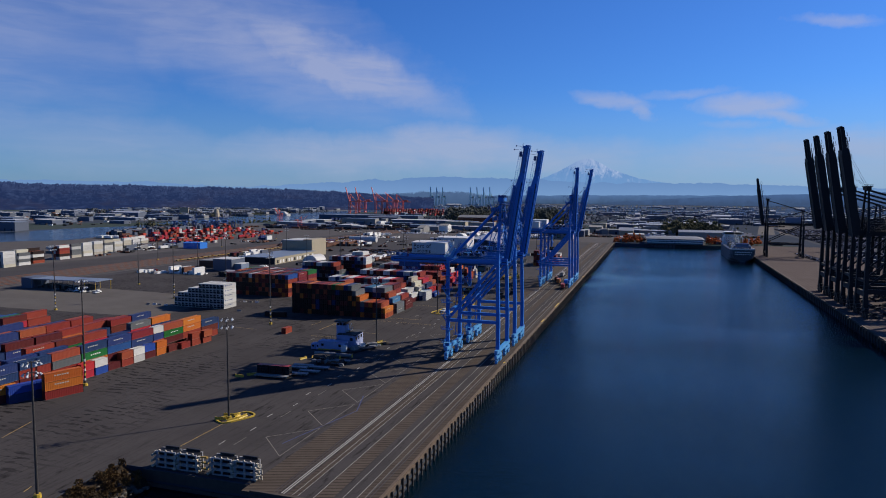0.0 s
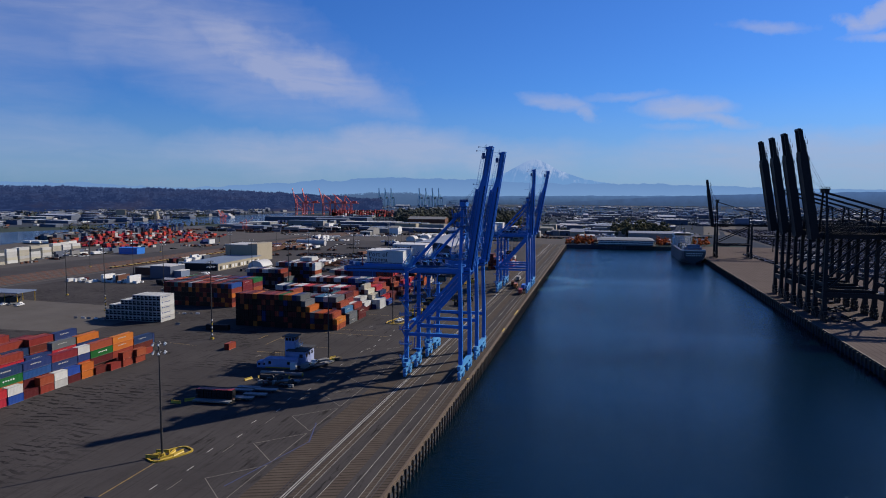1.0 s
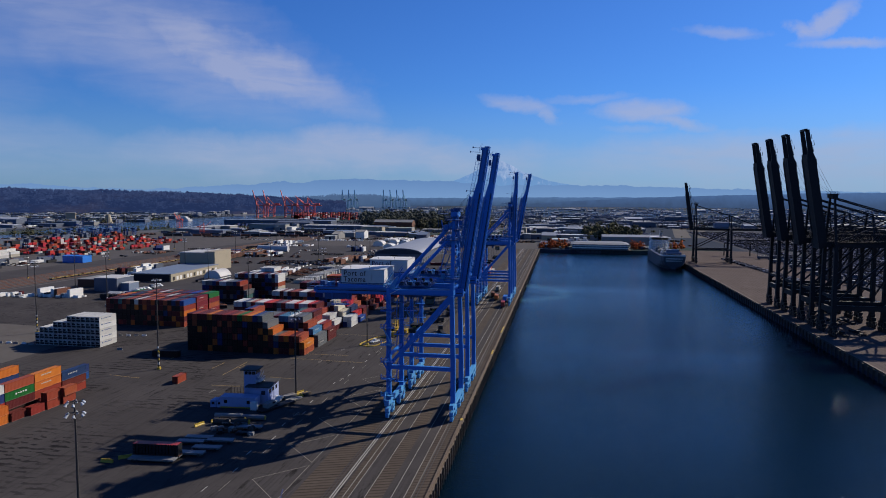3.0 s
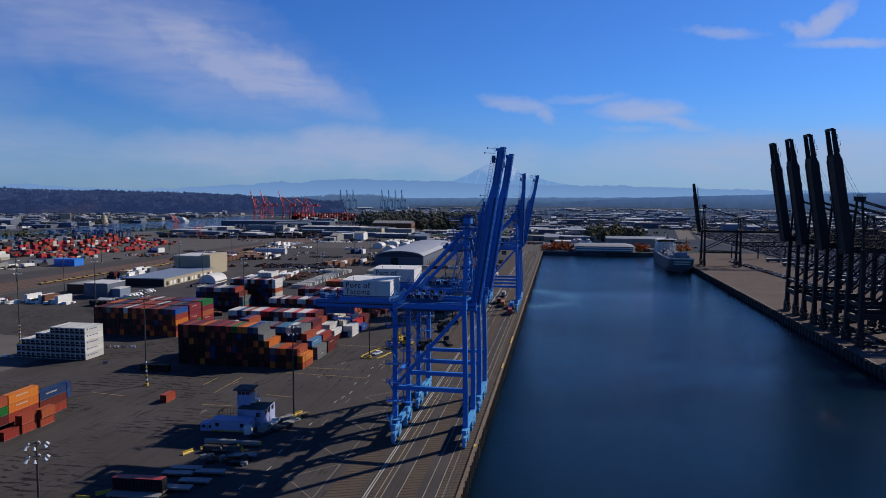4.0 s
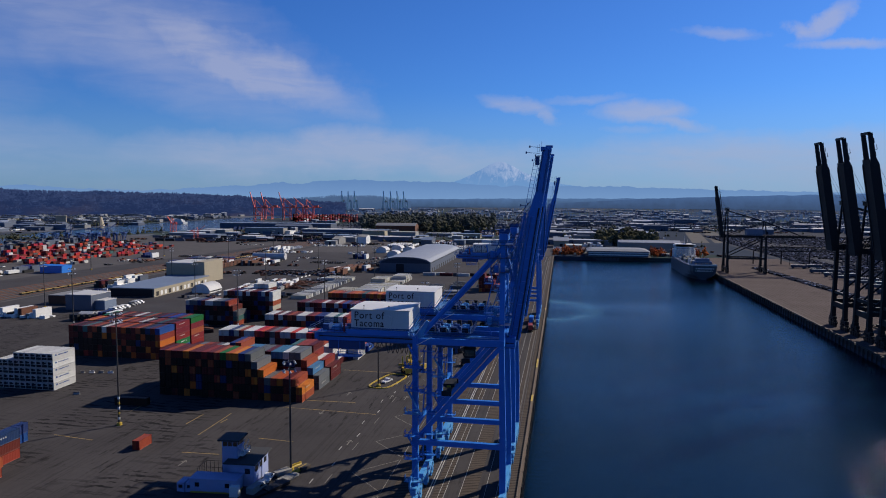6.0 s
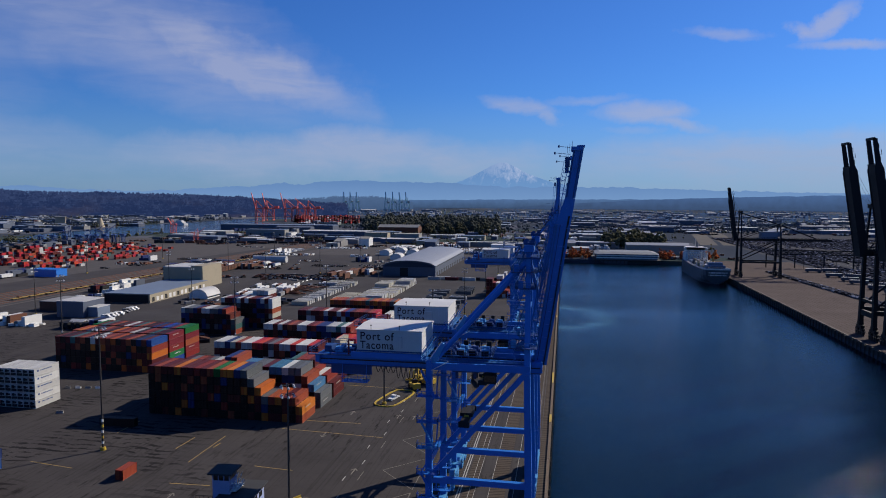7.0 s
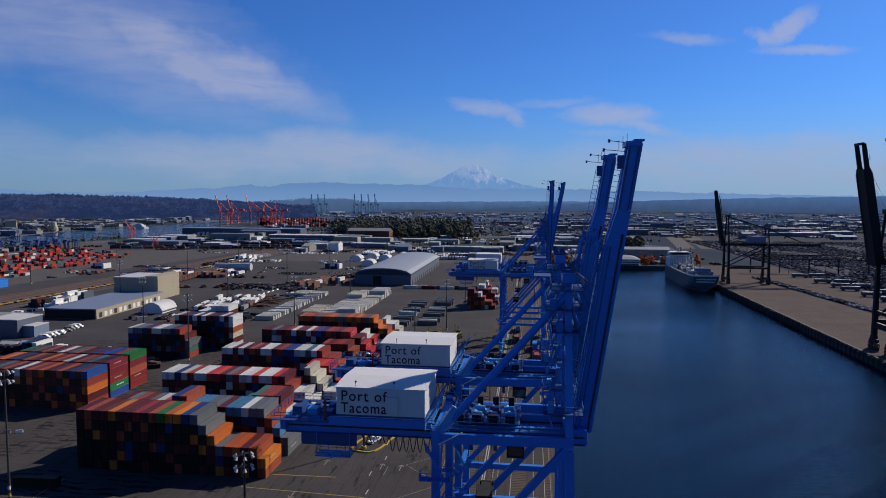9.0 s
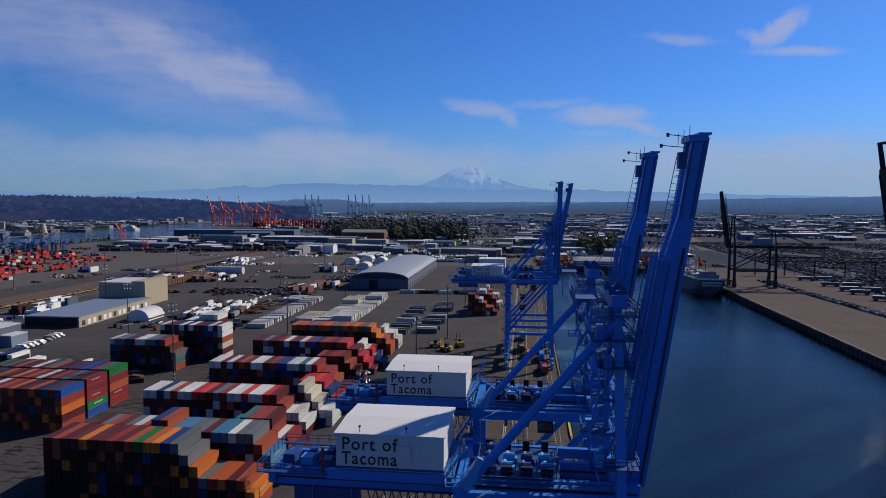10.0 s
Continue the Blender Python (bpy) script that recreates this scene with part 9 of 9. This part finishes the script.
# hill and bluff glow with air haze put into their colour
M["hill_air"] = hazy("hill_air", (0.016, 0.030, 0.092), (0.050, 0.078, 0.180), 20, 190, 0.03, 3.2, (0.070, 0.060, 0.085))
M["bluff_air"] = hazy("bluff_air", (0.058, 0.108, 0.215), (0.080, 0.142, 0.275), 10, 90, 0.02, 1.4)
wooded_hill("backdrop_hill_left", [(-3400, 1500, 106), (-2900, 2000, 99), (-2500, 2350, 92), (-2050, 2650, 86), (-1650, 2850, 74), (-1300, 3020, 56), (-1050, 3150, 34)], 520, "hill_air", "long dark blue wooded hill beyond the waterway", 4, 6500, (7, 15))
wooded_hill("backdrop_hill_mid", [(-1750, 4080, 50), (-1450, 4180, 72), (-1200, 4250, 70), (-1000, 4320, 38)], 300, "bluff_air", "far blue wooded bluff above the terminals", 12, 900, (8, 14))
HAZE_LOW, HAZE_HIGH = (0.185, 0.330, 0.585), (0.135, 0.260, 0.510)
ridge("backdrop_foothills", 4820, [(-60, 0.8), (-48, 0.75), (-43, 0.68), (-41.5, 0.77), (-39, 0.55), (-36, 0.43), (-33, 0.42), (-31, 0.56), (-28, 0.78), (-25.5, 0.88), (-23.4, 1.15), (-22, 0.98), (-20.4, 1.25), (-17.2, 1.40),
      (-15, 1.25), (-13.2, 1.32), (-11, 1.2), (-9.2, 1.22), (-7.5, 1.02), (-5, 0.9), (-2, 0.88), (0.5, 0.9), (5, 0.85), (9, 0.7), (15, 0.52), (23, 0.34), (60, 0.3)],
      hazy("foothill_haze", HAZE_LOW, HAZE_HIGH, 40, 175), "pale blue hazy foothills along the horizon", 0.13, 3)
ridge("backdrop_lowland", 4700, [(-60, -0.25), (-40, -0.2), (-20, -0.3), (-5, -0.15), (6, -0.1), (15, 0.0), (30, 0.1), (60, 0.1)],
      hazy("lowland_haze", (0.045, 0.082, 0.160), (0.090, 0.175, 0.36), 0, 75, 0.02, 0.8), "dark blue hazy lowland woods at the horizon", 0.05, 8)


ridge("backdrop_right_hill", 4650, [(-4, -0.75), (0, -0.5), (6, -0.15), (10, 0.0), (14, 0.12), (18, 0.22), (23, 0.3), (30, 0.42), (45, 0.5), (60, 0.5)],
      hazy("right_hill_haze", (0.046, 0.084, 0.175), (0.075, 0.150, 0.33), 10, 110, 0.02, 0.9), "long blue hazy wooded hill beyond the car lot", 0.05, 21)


def volcano():
    """Snow-capped cone far beyond the foothills, haze and sunlit snow painted into its glow."""
    dist, az = 4870.0, -5.16
    bm = bmesh.new()
    x0, y0 = -40 + dist * math.sin(radians(az)), 90 + dist * math.cos(radians(az))
    n, m = 150, 46
    deg = dist * math.tan(radians(1.0))
    vs = []
    prof = [(-9.5, 0.45), (-6.0, 0.85), (-4.0, 1.25), (-2.6, 1.85), (-1.5, 2.45), (-0.7, 2.86), (-0.2, 2.97), (0.35, 2.90), (0.9, 2.62), (1.7, 2.15), (2.7, 1.75), (3.9, 1.35), (5.5, 1.02), (9.0, 0.6)]
    for i in range(n + 1):
        a = -9.5 + 18.5 * i / n
        for p, q in zip(prof, prof[1:]):
            if p[0] <= a <= q[0]:
                e = p[1] + (q[1] - p[1]) * (a - p[0]) / (q[0] - p[0])
                break
        e += 0.05 * noise.noise((a * 2.2, 1, 0)) + 0.025 * noise.noise((a * 7, 2, 0))
        col = []
        for j in range(m + 1):
            f = j / m
            z = 75 + deg * (-1.0 + (e + 1.0) * f)
            rough = 26 * noise.noise((a * 1.3 + 4, f * 5 + a * 0.25, 3)) + 12 * noise.noise((a * 4.5, f * 14 + a, 5))
            back = 60 * f + rough * (0.3 + f)
            d = Vector((math.sin(radians(az)), math.cos(radians(az)), 0))
            s = Vector((d.y, -d.x, 0))
            p = Vector((x0, y0, z)) + s * deg * a + d * back
            col.append(bm.verts.new(p))
        vs.append(col)
    for i in range(n):
        for j in range(m):
            bm.faces.new((vs[i][j], vs[i + 1][j], vs[i + 1][j + 1], vs[i][j + 1]))
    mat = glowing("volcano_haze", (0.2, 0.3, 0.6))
    t = mat.node_tree
    e = [k for k in t.nodes if k.type == "EMISSION"][0]
    geo = t.nodes.new("ShaderNodeNewGeometry")
    sep = t.nodes.new("ShaderNodeSeparateXYZ")
    t.links.new(geo.outputs["Position"], sep.inputs[0])
    nse = nd(t, "ShaderNodeTexNoise", Scale=0.022, Detail=9.0, Roughness=0.68, Distortion=0.8)
    mp = t.nodes.new("ShaderNodeMapping")
    mp.inputs["Scale"].default_value = (1.0, 0.2, 0.55)
    t.links.new(geo.outputs["Position"], mp.inputs[0])
    t.links.new(mp.outputs[0], nse.inputs["Vector"])
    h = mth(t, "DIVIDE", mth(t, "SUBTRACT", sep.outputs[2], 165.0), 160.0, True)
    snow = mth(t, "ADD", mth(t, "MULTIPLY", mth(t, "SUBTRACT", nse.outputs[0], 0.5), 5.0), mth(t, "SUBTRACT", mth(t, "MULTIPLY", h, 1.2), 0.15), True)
    # sunlight painted on the right-hand slopes: snow colour strengthened there
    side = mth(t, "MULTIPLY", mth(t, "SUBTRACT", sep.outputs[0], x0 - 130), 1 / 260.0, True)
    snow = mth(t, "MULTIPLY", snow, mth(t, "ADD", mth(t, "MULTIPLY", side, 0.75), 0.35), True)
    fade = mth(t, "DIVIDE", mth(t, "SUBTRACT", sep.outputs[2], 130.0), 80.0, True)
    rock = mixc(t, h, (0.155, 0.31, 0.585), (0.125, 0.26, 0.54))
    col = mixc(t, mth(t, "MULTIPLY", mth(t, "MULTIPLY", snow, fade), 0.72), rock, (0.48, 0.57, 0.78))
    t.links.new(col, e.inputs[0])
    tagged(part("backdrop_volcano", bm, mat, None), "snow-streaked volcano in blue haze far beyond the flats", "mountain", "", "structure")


volcano()
